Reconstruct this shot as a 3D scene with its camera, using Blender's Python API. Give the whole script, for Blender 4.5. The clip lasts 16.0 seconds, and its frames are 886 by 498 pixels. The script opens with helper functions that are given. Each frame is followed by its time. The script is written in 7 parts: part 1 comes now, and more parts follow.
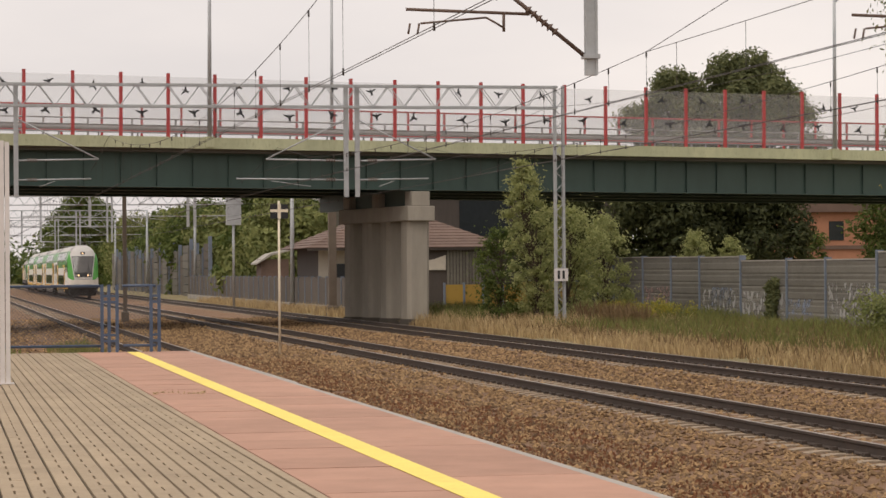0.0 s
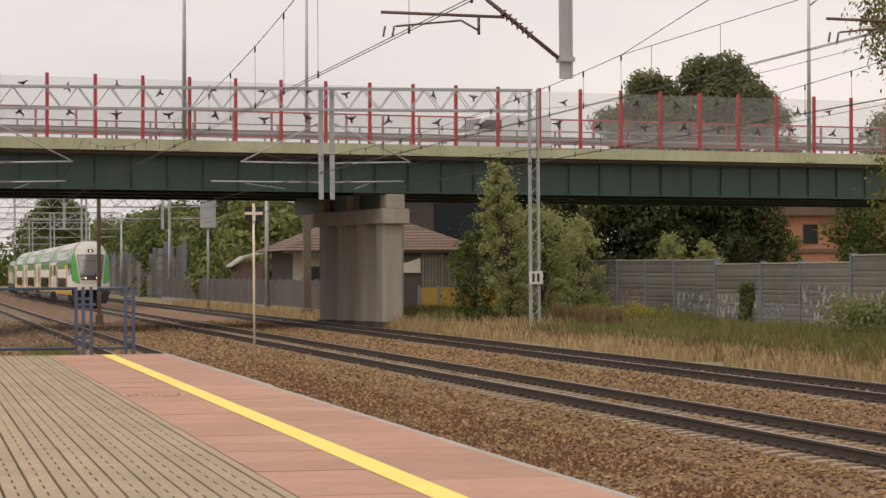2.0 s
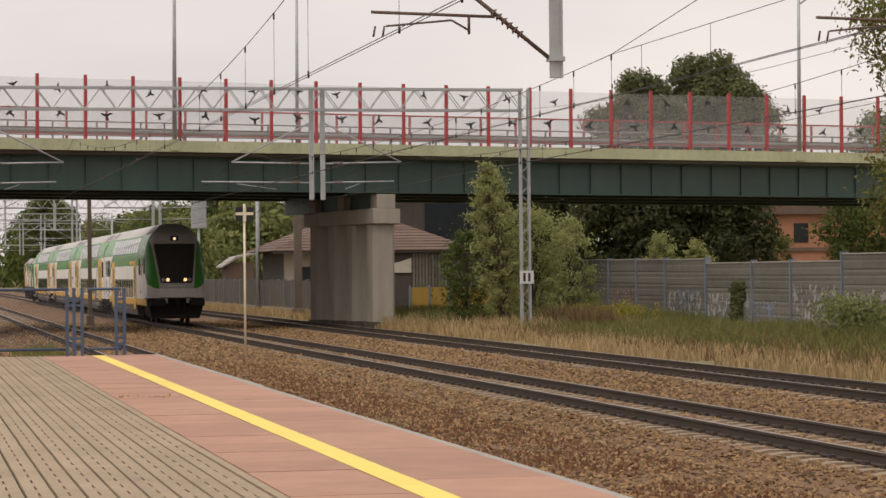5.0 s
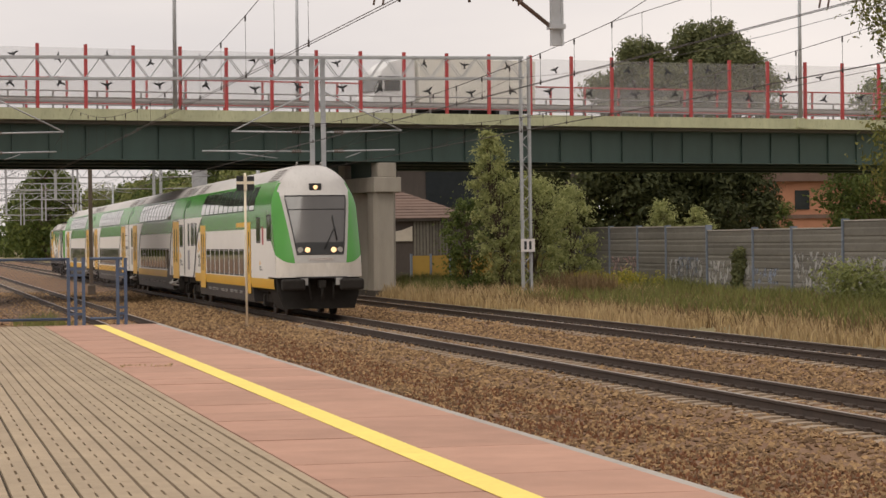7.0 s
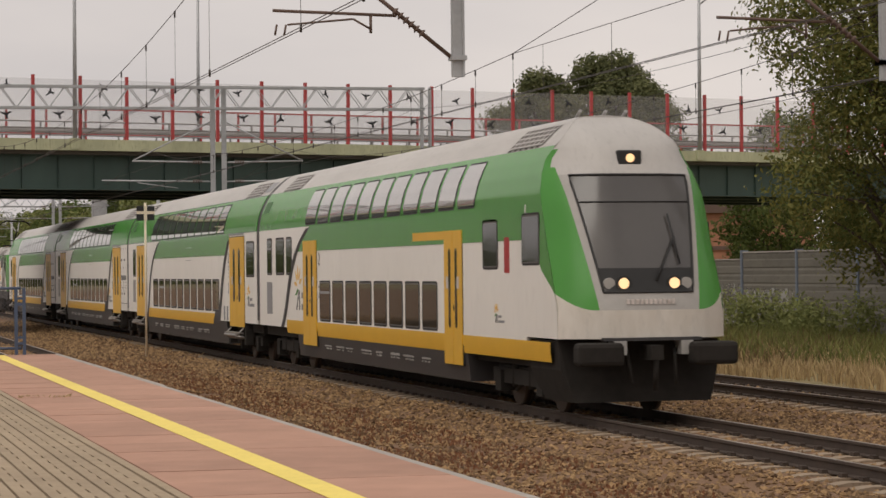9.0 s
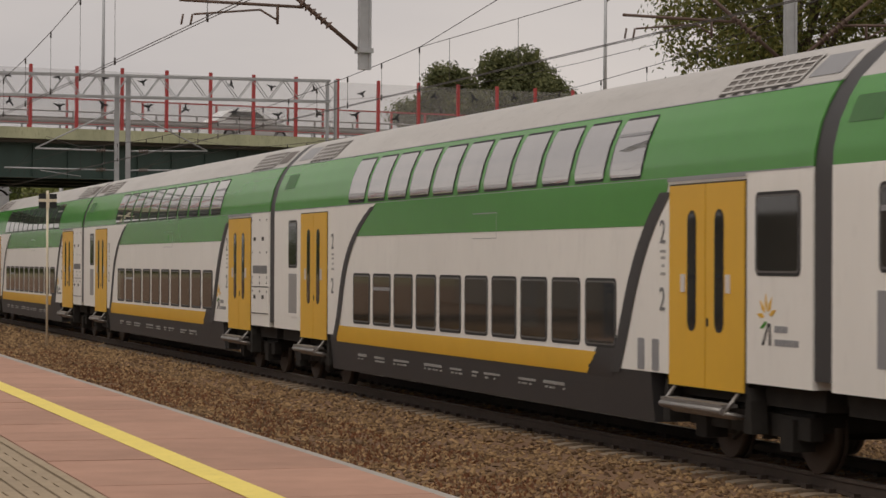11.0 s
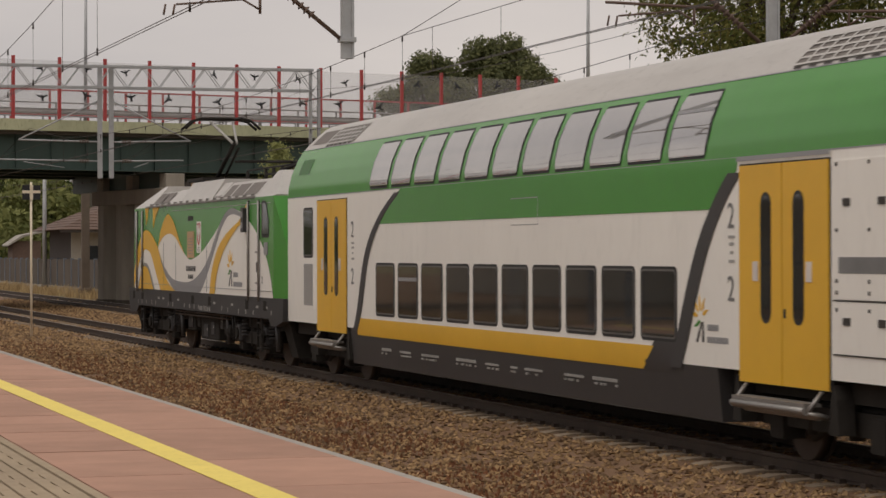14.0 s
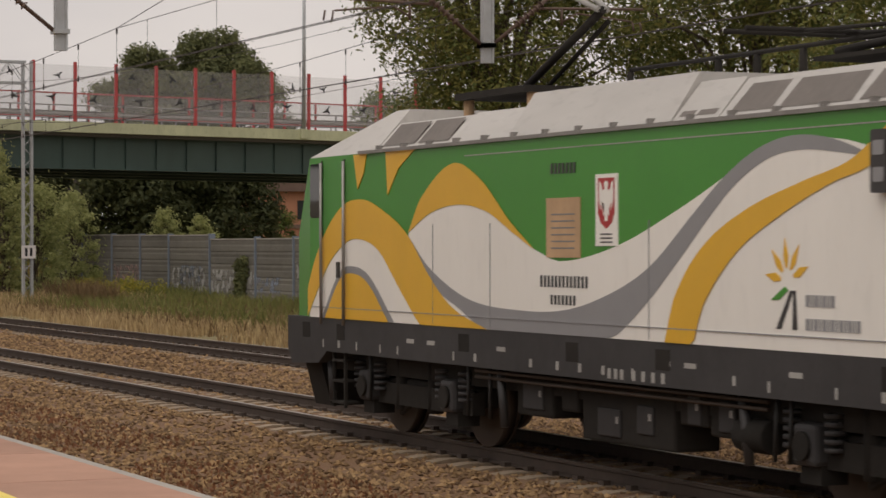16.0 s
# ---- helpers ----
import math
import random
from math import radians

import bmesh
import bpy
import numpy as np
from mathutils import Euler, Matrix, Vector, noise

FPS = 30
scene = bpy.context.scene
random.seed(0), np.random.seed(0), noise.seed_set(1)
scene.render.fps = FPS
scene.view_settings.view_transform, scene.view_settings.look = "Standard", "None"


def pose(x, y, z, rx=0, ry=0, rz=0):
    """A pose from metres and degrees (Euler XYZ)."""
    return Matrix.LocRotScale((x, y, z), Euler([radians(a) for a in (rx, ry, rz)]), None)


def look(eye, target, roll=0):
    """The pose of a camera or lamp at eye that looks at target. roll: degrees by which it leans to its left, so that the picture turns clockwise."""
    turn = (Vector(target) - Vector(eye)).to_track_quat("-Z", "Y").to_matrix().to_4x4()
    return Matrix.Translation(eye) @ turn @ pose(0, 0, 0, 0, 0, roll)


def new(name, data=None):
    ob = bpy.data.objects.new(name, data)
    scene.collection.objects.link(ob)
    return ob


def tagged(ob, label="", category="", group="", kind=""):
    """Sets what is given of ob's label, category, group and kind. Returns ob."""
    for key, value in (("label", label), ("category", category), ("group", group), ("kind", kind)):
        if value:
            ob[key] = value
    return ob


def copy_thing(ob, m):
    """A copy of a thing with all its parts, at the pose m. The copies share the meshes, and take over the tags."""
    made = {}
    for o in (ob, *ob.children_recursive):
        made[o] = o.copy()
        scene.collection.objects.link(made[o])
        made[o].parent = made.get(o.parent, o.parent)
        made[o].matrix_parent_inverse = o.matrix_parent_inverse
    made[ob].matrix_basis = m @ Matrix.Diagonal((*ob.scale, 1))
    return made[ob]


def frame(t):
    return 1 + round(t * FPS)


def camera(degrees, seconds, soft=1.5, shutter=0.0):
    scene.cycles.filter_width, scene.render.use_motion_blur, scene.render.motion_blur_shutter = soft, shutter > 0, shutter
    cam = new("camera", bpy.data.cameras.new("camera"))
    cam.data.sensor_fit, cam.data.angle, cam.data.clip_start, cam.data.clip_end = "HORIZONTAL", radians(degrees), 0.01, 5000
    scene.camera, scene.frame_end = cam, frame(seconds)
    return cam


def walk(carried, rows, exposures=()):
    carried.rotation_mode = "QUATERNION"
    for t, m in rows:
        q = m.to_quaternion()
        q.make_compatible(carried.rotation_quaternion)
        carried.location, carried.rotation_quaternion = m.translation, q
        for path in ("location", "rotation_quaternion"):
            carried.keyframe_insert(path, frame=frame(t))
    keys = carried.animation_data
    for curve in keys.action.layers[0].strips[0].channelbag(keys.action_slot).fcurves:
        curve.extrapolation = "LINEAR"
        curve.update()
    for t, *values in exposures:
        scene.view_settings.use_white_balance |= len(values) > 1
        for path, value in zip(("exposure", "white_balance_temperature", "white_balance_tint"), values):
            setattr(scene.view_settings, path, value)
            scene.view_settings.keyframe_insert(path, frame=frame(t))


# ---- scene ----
# ---- camera ----
cam = camera(20.0, 16.0, 1.5, 0.12)
PATH = [
    (0, pose(0, 0, 2.361, 90.473, 0.467, -11.344)),
    (0.5, pose(0, 0, 2.361, 89.947, -0.021, -12.053)),
    (1, pose(0, 0, 2.361, 89.884, 0.414, -11.408)),
    (1.5, pose(0, 0, 2.361, 90.114, 0.377, -11.619)),
    (2, pose(0, 0, 2.361, 90.533, 0.405, -11.92)),
    (2.5, pose(0, 0, 2.361, 89.841, 0.154, -11.828)),
    (3, pose(0, 0, 2.361, 90.294, 0.661, -11.944)),
    (3.5, pose(0, 0, 2.361, 90.35, 0.16, -12.371)),
    (4, pose(0, 0, 2.361, 90.343, 0.856, -12.199)),
    (4.2, pose(0, 0, 2.361, 90.449, 0.774, -12.028)),
    (6.3, pose(0, 0, 2.361, 90.579, 0.253, -12.424)),
    (6.5, pose(0, 0, 2.361, 90.445, 0.521, -12.28)),
    (7, pose(0, 0, 2.361, 89.806, 0.781, -12.103)),
    (7.5, pose(0, 0, 2.361, 90.23, 0.457, -12.876)),
    (8, pose(0, 0, 2.361, 90.485, 0.295, -14.369)),
    (8.2, pose(0, 0, 2.361, 90.219, 0.491, -13.79)),
    (10.3, pose(0, 0, 2.361, 91.105, 0.271, -16.235)),
    (10.5, pose(0, 0, 2.361, 91.079, -0.17, -16.231)),
    (11, pose(0, 0, 2.361, 90.319, -0.24, -16.569)),
    (11.5, pose(0, 0, 2.361, 90.186, 0.165, -17.689)),
    (12, pose(0, 0, 2.361, 90.886, 0, -18.108)),
    (12.5, pose(0, 0, 2.361, 90.457, 0.093, -18.169)),
    (13, pose(0, 0, 2.361, 90.232, -0.068, -17.607)),
    (13.5, pose(0, 0, 2.361, 90.168, 0.035, -16.613)),
    (14, pose(0, 0, 2.361, 90.057, 0.185, -16.924)),
    (14.5, pose(0, 0, 2.361, 90.642, 0.307, -17.426)),
    (15, pose(0, 0, 2.361, 90.929, 0.181, -18.456)),
    (15.5, pose(0, 0, 2.361, 90.803, 0.25, -20.607)),
    (16, pose(0, 0, 2.361, 89.912, 0.111, -23.401)),
]
walk(cam, PATH, [(0, 0.29), (6.3, 0.22), (7.0, 0.26), (7.5, 0.31), (8.1, 0.19), (10.3, -0.28), (11.0, -0.32), (12.5, -0.26), (14.0, -0.27), (15.0, -0.15), (15.5, -0.26), (16, -0.12)])

# ---- sky, sun ----
world = bpy.data.worlds.new("overcast_sky")
scene.world = world
world.use_nodes = True
_n = world.node_tree.nodes
_l = world.node_tree.links
_sky = _n.new("ShaderNodeTexSky")
_sky.sky_type = "NISHITA"
_sky.sun_disc = False
_sky.sun_elevation = radians(48)
_sky.sun_rotation = radians(200)
_sky.dust_density = 4.0
_tc = _n.new("ShaderNodeTexCoord")
_cl = _n.new("ShaderNodeTexNoise")
_cl.inputs["Scale"].default_value = 2.2
_cl.inputs["Detail"].default_value = 6
_map = _n.new("ShaderNodeMapping")
_map.inputs["Scale"].default_value = (1, 1, 3.5)
_ramp = _n.new("ShaderNodeValToRGB")
_ramp.color_ramp.elements[0].position, _ramp.color_ramp.elements[0].color = 0.34, (7.7, 7.1, 6.95, 1)
_ramp.color_ramp.elements[1].position, _ramp.color_ramp.elements[1].color = 0.66, (10.2, 9.2, 8.6, 1)
_mix = _n.new("ShaderNodeMix")
_mix.data_type = "RGBA"
_mix.inputs["Factor"].default_value = 0.9
_l.new(_tc.outputs["Generated"], _map.inputs["Vector"])
_l.new(_map.outputs["Vector"], _cl.inputs["Vector"])
_l.new(_cl.outputs["Fac"], _ramp.inputs["Fac"])
_l.new(_sky.outputs["Color"], _mix.inputs["A"])
_l.new(_ramp.outputs["Color"], _mix.inputs["B"])
_l.new(_mix.outputs["Result"], _n["Background"].inputs["Color"])
_n["Background"].inputs["Strength"].default_value = 0.085
_sun = bpy.data.lights.new("sun", "SUN")
_sun.energy, _sun.angle, _sun.color = 1.3, radians(50), (1.0, 0.93, 0.84)
_so = new("sun", _sun)
_so.matrix_world = look((0, 0, 60), (0.55 * 20, 0.35 * 20, 60 - 22))

# ---- materials ----
def material(name, colour, rough=0.7, metal=0.0, vary=0.25, scale=3.0, second=None, bump=0.0, bscale=40.0, spots=0.0, spec=0.5, stretch=(1, 1, 1), per_object=0.0):
    m = bpy.data.materials.new(name)
    m.use_nodes = True
    nt, nodes, links = m.node_tree, m.node_tree.nodes, m.node_tree.links
    b = nodes["Principled BSDF"]
    b.inputs["Roughness"].default_value, b.inputs["Metallic"].default_value = rough, metal
    b.inputs["Specular IOR Level"].default_value = spec
    tc = nodes.new("ShaderNodeTexCoord")
    mp = nodes.new("ShaderNodeMapping")
    mp.inputs["Scale"].default_value = stretch
    links.new(tc.outputs["Object"], mp.inputs["Vector"])
    n1 = nodes.new("ShaderNodeTexNoise")
    n1.inputs["Scale"].default_value, n1.inputs["Detail"].default_value, n1.inputs["Roughness"].default_value = scale, 8, 0.65
    n2 = nodes.new("ShaderNodeTexNoise")
    n2.inputs["Scale"].default_value, n2.inputs["Detail"].default_value = scale * 0.17, 4
    for n in (n1, n2):
        links.new(mp.outputs["Vector"], n.inputs["Vector"])
    add = nodes.new("ShaderNodeMath")
    add.operation = "ADD"
    links.new(n1.outputs["Fac"], add.inputs[0])
    links.new(n2.outputs["Fac"], add.inputs[1])
    last = add.outputs[0]
    if per_object:
        inf = nodes.new("ShaderNodeObjectInfo")
        mad = nodes.new("ShaderNodeMath")
        mad.operation, mad.inputs[1].default_value = "MULTIPLY_ADD", per_object
        links.new(inf.outputs["Random"], mad.inputs[0])
        links.new(last, mad.inputs[2])
        last = mad.outputs[0]
    ramp = nodes.new("ShaderNodeValToRGB")
    c = Vector(colour)
    lo = Vector(second) if second else c * (1 - vary)
    hi = c if second else c * (1 + vary * 0.6)
    e = ramp.color_ramp.elements
    e[0].position, e[0].color = 0.28, (*lo, 1)
    e[1].position, e[1].color = 0.72, (*hi, 1)
    sc = nodes.new("ShaderNodeMath")
    sc.operation, sc.inputs[1].default_value = "MULTIPLY", 0.5
    links.new(last, sc.inputs[0])
    links.new(sc.outputs[0], ramp.inputs["Fac"])
    out = ramp.outputs["Color"]
    if spots:
        v = nodes.new("ShaderNodeTexNoise")
        v.inputs["Scale"].default_value, v.inputs["Detail"].default_value = scale * 5, 3
        links.new(mp.outputs["Vector"], v.inputs["Vector"])
        r2 = nodes.new("ShaderNodeValToRGB")
        r2.color_ramp.elements[0].position, r2.color_ramp.elements[1].position = 0.56, 0.68
        mx = nodes.new("ShaderNodeMix")
        mx.data_type = "RGBA"
        links.new(v.outputs["Fac"], r2.inputs["Fac"])
        fm = nodes.new("ShaderNodeMath")
        fm.operation, fm.inputs[1].default_value = "MULTIPLY", spots
        links.new(r2.outputs["Color"], fm.inputs[0])
        links.new(fm.outputs[0], mx.inputs["Factor"])
        links.new(out, mx.inputs["A"])
        mx.inputs["B"].default_value = (*(c * 0.35), 1)
        out = mx.outputs["Result"]
    links.new(out, b.inputs["Base Color"])
    if bump:
        n3 = nodes.new("ShaderNodeTexNoise")
        n3.inputs["Scale"].default_value, n3.inputs["Detail"].default_value = bscale, 5
        links.new(mp.outputs["Vector"], n3.inputs["Vector"])
        bp = nodes.new("ShaderNodeBump")
        bp.inputs["Strength"].default_value, bp.inputs["Distance"].default_value = bump, 0.02
        links.new(n3.outputs["Fac"], bp.inputs["Height"])
        links.new(bp.outputs["Normal"], b.inputs["Normal"])
    return m


def glow(name, colour, strength):
    m = bpy.data.materials.new(name)
    m.use_nodes = True
    b = m.node_tree.nodes["Principled BSDF"]
    b.inputs["Base Color"].default_value = (*colour, 1)
    b.inputs["Emission Color"].default_value = (*colour, 1)
    b.inputs["Emission Strength"].default_value = strength
    return m


def clear(name, tint, see, rough=0.08):
    """Sheet material: see is the share of light that passes."""
    m = bpy.data.materials.new(name)
    m.use_nodes = True
    nodes, links = m.node_tree.nodes, m.node_tree.links
    b = nodes["Principled BSDF"]
    b.inputs["Base Color"].default_value, b.inputs["Roughness"].default_value = (*tint, 1), rough
    t = nodes.new("ShaderNodeBsdfTransparent")
    x = nodes.new("ShaderNodeMixShader")
    x.inputs["Fac"].default_value = see
    links.new(b.outputs[0], x.inputs[1])
    links.new(t.outputs[0], x.inputs[2])
    links.new(x.outputs[0], nodes["Material Output"].inputs["Surface"])
    return m


# ---- mesh helpers ----
def box(bm, x0, x1, y0, y1, z0, z1, mat=0, bevel=0.0):
    vs = [bm.verts.new(p) for p in ((x0, y0, z0), (x1, y0, z0), (x1, y1, z0), (x0, y1, z0), (x0, y0, z1), (x1, y0, z1), (x1, y1, z1), (x0, y1, z1))]
    fs = [bm.faces.new([vs[i] for i in q]) for q in ((0, 3, 2, 1), (4, 5, 6, 7), (0, 1, 5, 4), (1, 2, 6, 5), (2, 3, 7, 6), (3, 0, 4, 7))]
    for f in fs:
        f.material_index = mat
    if bevel:
        es = list({e for f in fs for e in f.edges})
        bmesh.ops.bevel(bm, geom=es, offset=bevel, segments=2, affect="EDGES", profile=0.5)
    return bm


def beam(bm, a, b, r, sides=6, r2=None, mat=0):
    """A round bar from a to b."""
    a, b = Vector(a), Vector(b)
    d = (b - a).normalized()
    u = d.orthogonal().normalized()
    w = d.cross(u)
    r2 = r if r2 is None else r2
    rings = []
    for p, q in ((a, r), (b, r2)):
        rings.append([bm.verts.new(p + (u * math.cos(2 * math.pi * i / sides) + w * math.sin(2 * math.pi * i / sides)) * q) for i in range(sides)])
    for i in range(sides):
        f = bm.faces.new([rings[0][i], rings[0][(i + 1) % sides], rings[1][(i + 1) % sides], rings[1][i]])
        f.smooth, f.material_index = sides > 5, mat
    bm.faces.new(rings[0][::-1]).material_index = mat
    bm.faces.new(rings[1]).material_index = mat
    return bm


def tube(bm, pts, r, sides=6, mat=0):
    """One bent round bar through points."""
    pts = [Vector(p) for p in pts]
    rings = []
    for i, p in enumerate(pts):
        d = (pts[min(i + 1, len(pts) - 1)] - pts[max(i - 1, 0)]).normalized()
        u = d.cross(Vector((0.31, 0.17, 0.93))).normalized()
        w = d.cross(u)
        rings.append([bm.verts.new(p + (u * math.cos(2 * math.pi * k / sides) + w * math.sin(2 * math.pi * k / sides)) * r) for k in range(sides)])
    for a, b in zip(rings, rings[1:]):
        for k in range(sides):
            bm.faces.new((a[k], a[(k + 1) % sides], b[(k + 1) % sides], b[k])).smooth = True
    bm.faces.new(rings[0][::-1])
    bm.faces.new(rings[-1])
    return bm


def prism(bm, outline, y0, y1, mat=0, axis="y"):
    """An outline of (u, z) pushed along y (or x, or as (x, y) along z)."""
    def at(p, k):
        return {"y": (p[0], k, p[1]), "x": (k, p[0], p[1]), "z": (p[0], p[1], k)}[axis]
    a = [bm.verts.new(at(p, y0)) for p in outline]
    b = [bm.verts.new(at(p, y1)) for p in outline]
    n = len(outline)
    fs = [bm.faces.new([a[i], a[(i + 1) % n], b[(i + 1) % n], b[i]]) for i in range(n)]
    fs += [bm.faces.new(a[::-1]), bm.faces.new(b)]
    for f in fs:
        f.material_index = mat
    return bm


def obj(name, bm, mats, parent=None, label="", smooth=False):
    bmesh.ops.recalc_face_normals(bm, faces=bm.faces[:])
    me = bpy.data.meshes.new(name)
    bm.to_mesh(me)
    bm.free()
    for m in mats if isinstance(mats, (list, tuple)) else [mats]:
        me.materials.append(m)
    if smooth:
        for p in me.polygons:
            p.use_smooth = True
    ob = new(name, me)
    if parent:
        ob.parent = parent
    if label:
        tagged(ob, label)
    return ob


def part(name, bm, mat, parent, label=""):
    return obj(name, bm, mat, parent, label)


def thing(name, m, label, category, group="", kind=""):
    e = new(name)
    e.empty_display_size = 0.2
    e.matrix_basis = m
    return tagged(e, label, category, group, kind)


def b_(*a, **k):
    return box(bmesh.new(), *a, **k)


def bar(*a, **k):
    return beam(bmesh.new(), *a, **k)


# ---- surfaces ----
M_BALLAST = material("ballast_bed", (0.235, 0.145, 0.076), 0.95, vary=0.5, scale=9, bump=1.0, bscale=28, spots=0.5, second=(0.15, 0.075, 0.042))
M_SOIL = material("soil", (0.31, 0.235, 0.13), 0.95, scale=1.2, second=(0.14, 0.13, 0.05), bump=0.8, bscale=15)
M_SLAB = material("red_slab", (0.42, 0.24, 0.17), 0.9, vary=0.26, scale=2.2, bump=0.25, bscale=60, per_object=0.25)
M_PAVER = material("paver", (0.355, 0.275, 0.185), 0.9, vary=0.26, scale=5, bump=0.35, bscale=70, per_object=0.2)
M_JOINT = material("joint_sand", (0.075, 0.055, 0.035), 0.95, scale=8)
M_YELLOW = material("yellow_line_paint", (0.86, 0.69, 0.16), 0.75, vary=0.12, scale=4, spots=0.15)
M_COPE = material("concrete_edge", (0.38, 0.35, 0.31), 0.9, scale=5, bump=0.3)
M_CONC = material("weathered_concrete", (0.37, 0.335, 0.28), 0.9, vary=0.32, scale=1.6, stretch=(1, 1, 0.25), bump=0.3, bscale=25)
M_CONC_D = material("dark_concrete", (0.10, 0.085, 0.07), 0.9, scale=4, bump=0.4)
M_SLEEPER = material("concrete_sleeper", (0.28, 0.215, 0.15), 0.9, scale=7, spots=0.3, per_object=0.4)
M_RUST = material("rail_rust", (0.060, 0.042, 0.032), 0.8, vary=0.4, scale=9)
M_HEAD = material("rail_head_steel", (0.40, 0.35, 0.31), 0.38, metal=0.9, vary=0.2, scale=3)
M_GIRDER = material("dark_green_girder_paint", (0.050, 0.088, 0.074), 0.55, vary=0.35, scale=1.0, stretch=(1, 1, 0.3))
M_FASCIA = material("pale_green_fascia_paint", (0.47, 0.48, 0.31), 0.8, vary=0.3, scale=2.6, stretch=(1, 1, 0.3), spots=0.35)
# Concrete with the deck's shade put into its colour; roofs and footings share it.
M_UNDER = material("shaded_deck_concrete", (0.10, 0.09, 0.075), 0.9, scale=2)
M_RED = material("red_post_paint", (0.43, 0.055, 0.055), 0.5, vary=0.2, scale=4)
M_SCREEN = clear("acrylic_screen", (0.46, 0.45, 0.44), 0.85, 0.3)
M_STICK = material("black_sticker", (0.018, 0.018, 0.02), 0.7)
M_GALV = material("galvanised_steel", (0.42, 0.43, 0.44), 0.55, metal=0.35, vary=0.25, scale=6)
M_WIRE = material("copper_wire", (0.07, 0.06, 0.055), 0.6, metal=0.4)
M_FITTING = material("dark_fitting", (0.13, 0.085, 0.065), 0.7)
M_ASPH = material("asphalt", (0.09, 0.085, 0.08), 0.9, scale=6)
M_GUARD = material("guard_rail_steel", (0.36, 0.35, 0.35), 0.6, metal=0.3, scale=5)
M_BLUE = material("blue_gate_paint", (0.068, 0.10, 0.168), 0.5, vary=0.3, scale=10)
M_NET = material("chain_link_wire", (0.12, 0.12, 0.13), 0.6, metal=0.4)
M_WHITE = material("white_post_paint", (0.66, 0.62, 0.60), 0.6, vary=0.15, scale=5)
M_WALLP = material("noise_wall_panel", (0.135, 0.125, 0.105), 0.9, vary=0.42, scale=0.8, stretch=(1, 1, 2.5), spots=0.2, bump=0.3, bscale=30, per_object=0.5)
M_WALLPOST = material("noise_wall_post", (0.16, 0.19, 0.24), 0.6, scale=6)
def flaking(name, colour, scale, amount):
    """Paint left in ragged patches: bare between them."""
    m = material(name, colour, 0.9, scale=2)
    nodes, links = m.node_tree.nodes, m.node_tree.links
    tc = nodes.new("ShaderNodeTexCoord")
    v = nodes.new("ShaderNodeTexNoise")
    v.inputs["Scale"].default_value, v.inputs["Detail"].default_value = scale, 7
    r = nodes.new("ShaderNodeValToRGB")
    r.color_ramp.elements[0].position, r.color_ramp.elements[1].position = 0.60 - amount, 0.72 - amount
    t, x = nodes.new("ShaderNodeBsdfTransparent"), nodes.new("ShaderNodeMixShader")
    links.new(tc.outputs["Object"], v.inputs["Vector"])
    links.new(v.outputs["Fac"], r.inputs["Fac"])
    links.new(r.outputs["Color"], x.inputs["Fac"])
    links.new(t.outputs[0], x.inputs[1])
    links.new(nodes["Principled BSDF"].outputs[0], x.inputs[2])
    links.new(x.outputs[0], nodes["Material Output"].inputs["Surface"])
    return m


M_GRAF = flaking("faded_graffiti", (0.34, 0.33, 0.31), 2.6, 0.13)
M_GRAF_B = flaking("faded_blue_graffiti", (0.22, 0.25, 0.31), 3.2, 0.10)
M_GRAF_R = flaking("faded_pink_graffiti", (0.36, 0.24, 0.22), 3.0, 0.10)
M_LOWWALL = material("brown_wall_panel", (0.10, 0.082, 0.066), 0.9, vary=0.3, scale=1.5, per_object=0.4)
M_TILE = material("brown_roof_tile", (0.14, 0.092, 0.072), 0.85, vary=0.3, scale=5, per_object=0.4)
M_PLASTER = material("pale_plaster", (0.52, 0.47, 0.40), 0.9, scale=2)
M_DKWOOD = material("dark_boarding", (0.075, 0.062, 0.055), 0.9, scale=6, stretch=(4, 4, 0.5))
M_GLASSD = material("dark_window_glass", (0.03, 0.035, 0.04), 0.1, spec=0.8)
M_YPANEL = material("yellow_fence_panel", (0.31, 0.20, 0.042), 0.85, vary=0.3, scale=2, per_object=0.4)
M_ORANGE = material("salmon_wall", (0.42, 0.20, 0.12), 0.9, scale=1.5)
M_BARK = material("bark", (0.085, 0.062, 0.045), 0.95, scale=8, stretch=(1, 1, 0.3), bump=0.6)
M_SIGN = material("sign_cream", (0.78, 0.69, 0.53), 0.6)


def foliage(name, a, b, through_=0.36):
    m = material(name, a, 0.7, scale=0.6, second=b, spec=0.25)
    nodes, links = m.node_tree.nodes, m.node_tree.links
    geo = nodes.new("ShaderNodeNewGeometry")
    ramp = nodes.new("ShaderNodeValToRGB")
    ramp.color_ramp.elements[0].color, ramp.color_ramp.elements[1].color = (*b, 1), (*a, 1)
    links.new(geo.outputs["Random Per Island"], ramp.inputs["Fac"])
    p = nodes["Principled BSDF"]
    links.new(ramp.outputs["Color"], p.inputs["Base Color"])
    t = nodes.new("ShaderNodeBsdfTranslucent")
    links.new(ramp.outputs["Color"], t.inputs["Color"])
    x = nodes.new("ShaderNodeMixShader")
    x.inputs["Fac"].default_value = through_
    links.new(p.outputs[0], x.inputs[1])
    links.new(t.outputs[0], x.inputs[2])
    links.new(x.outputs[0], nodes["Material Output"].inputs["Surface"])
    return m


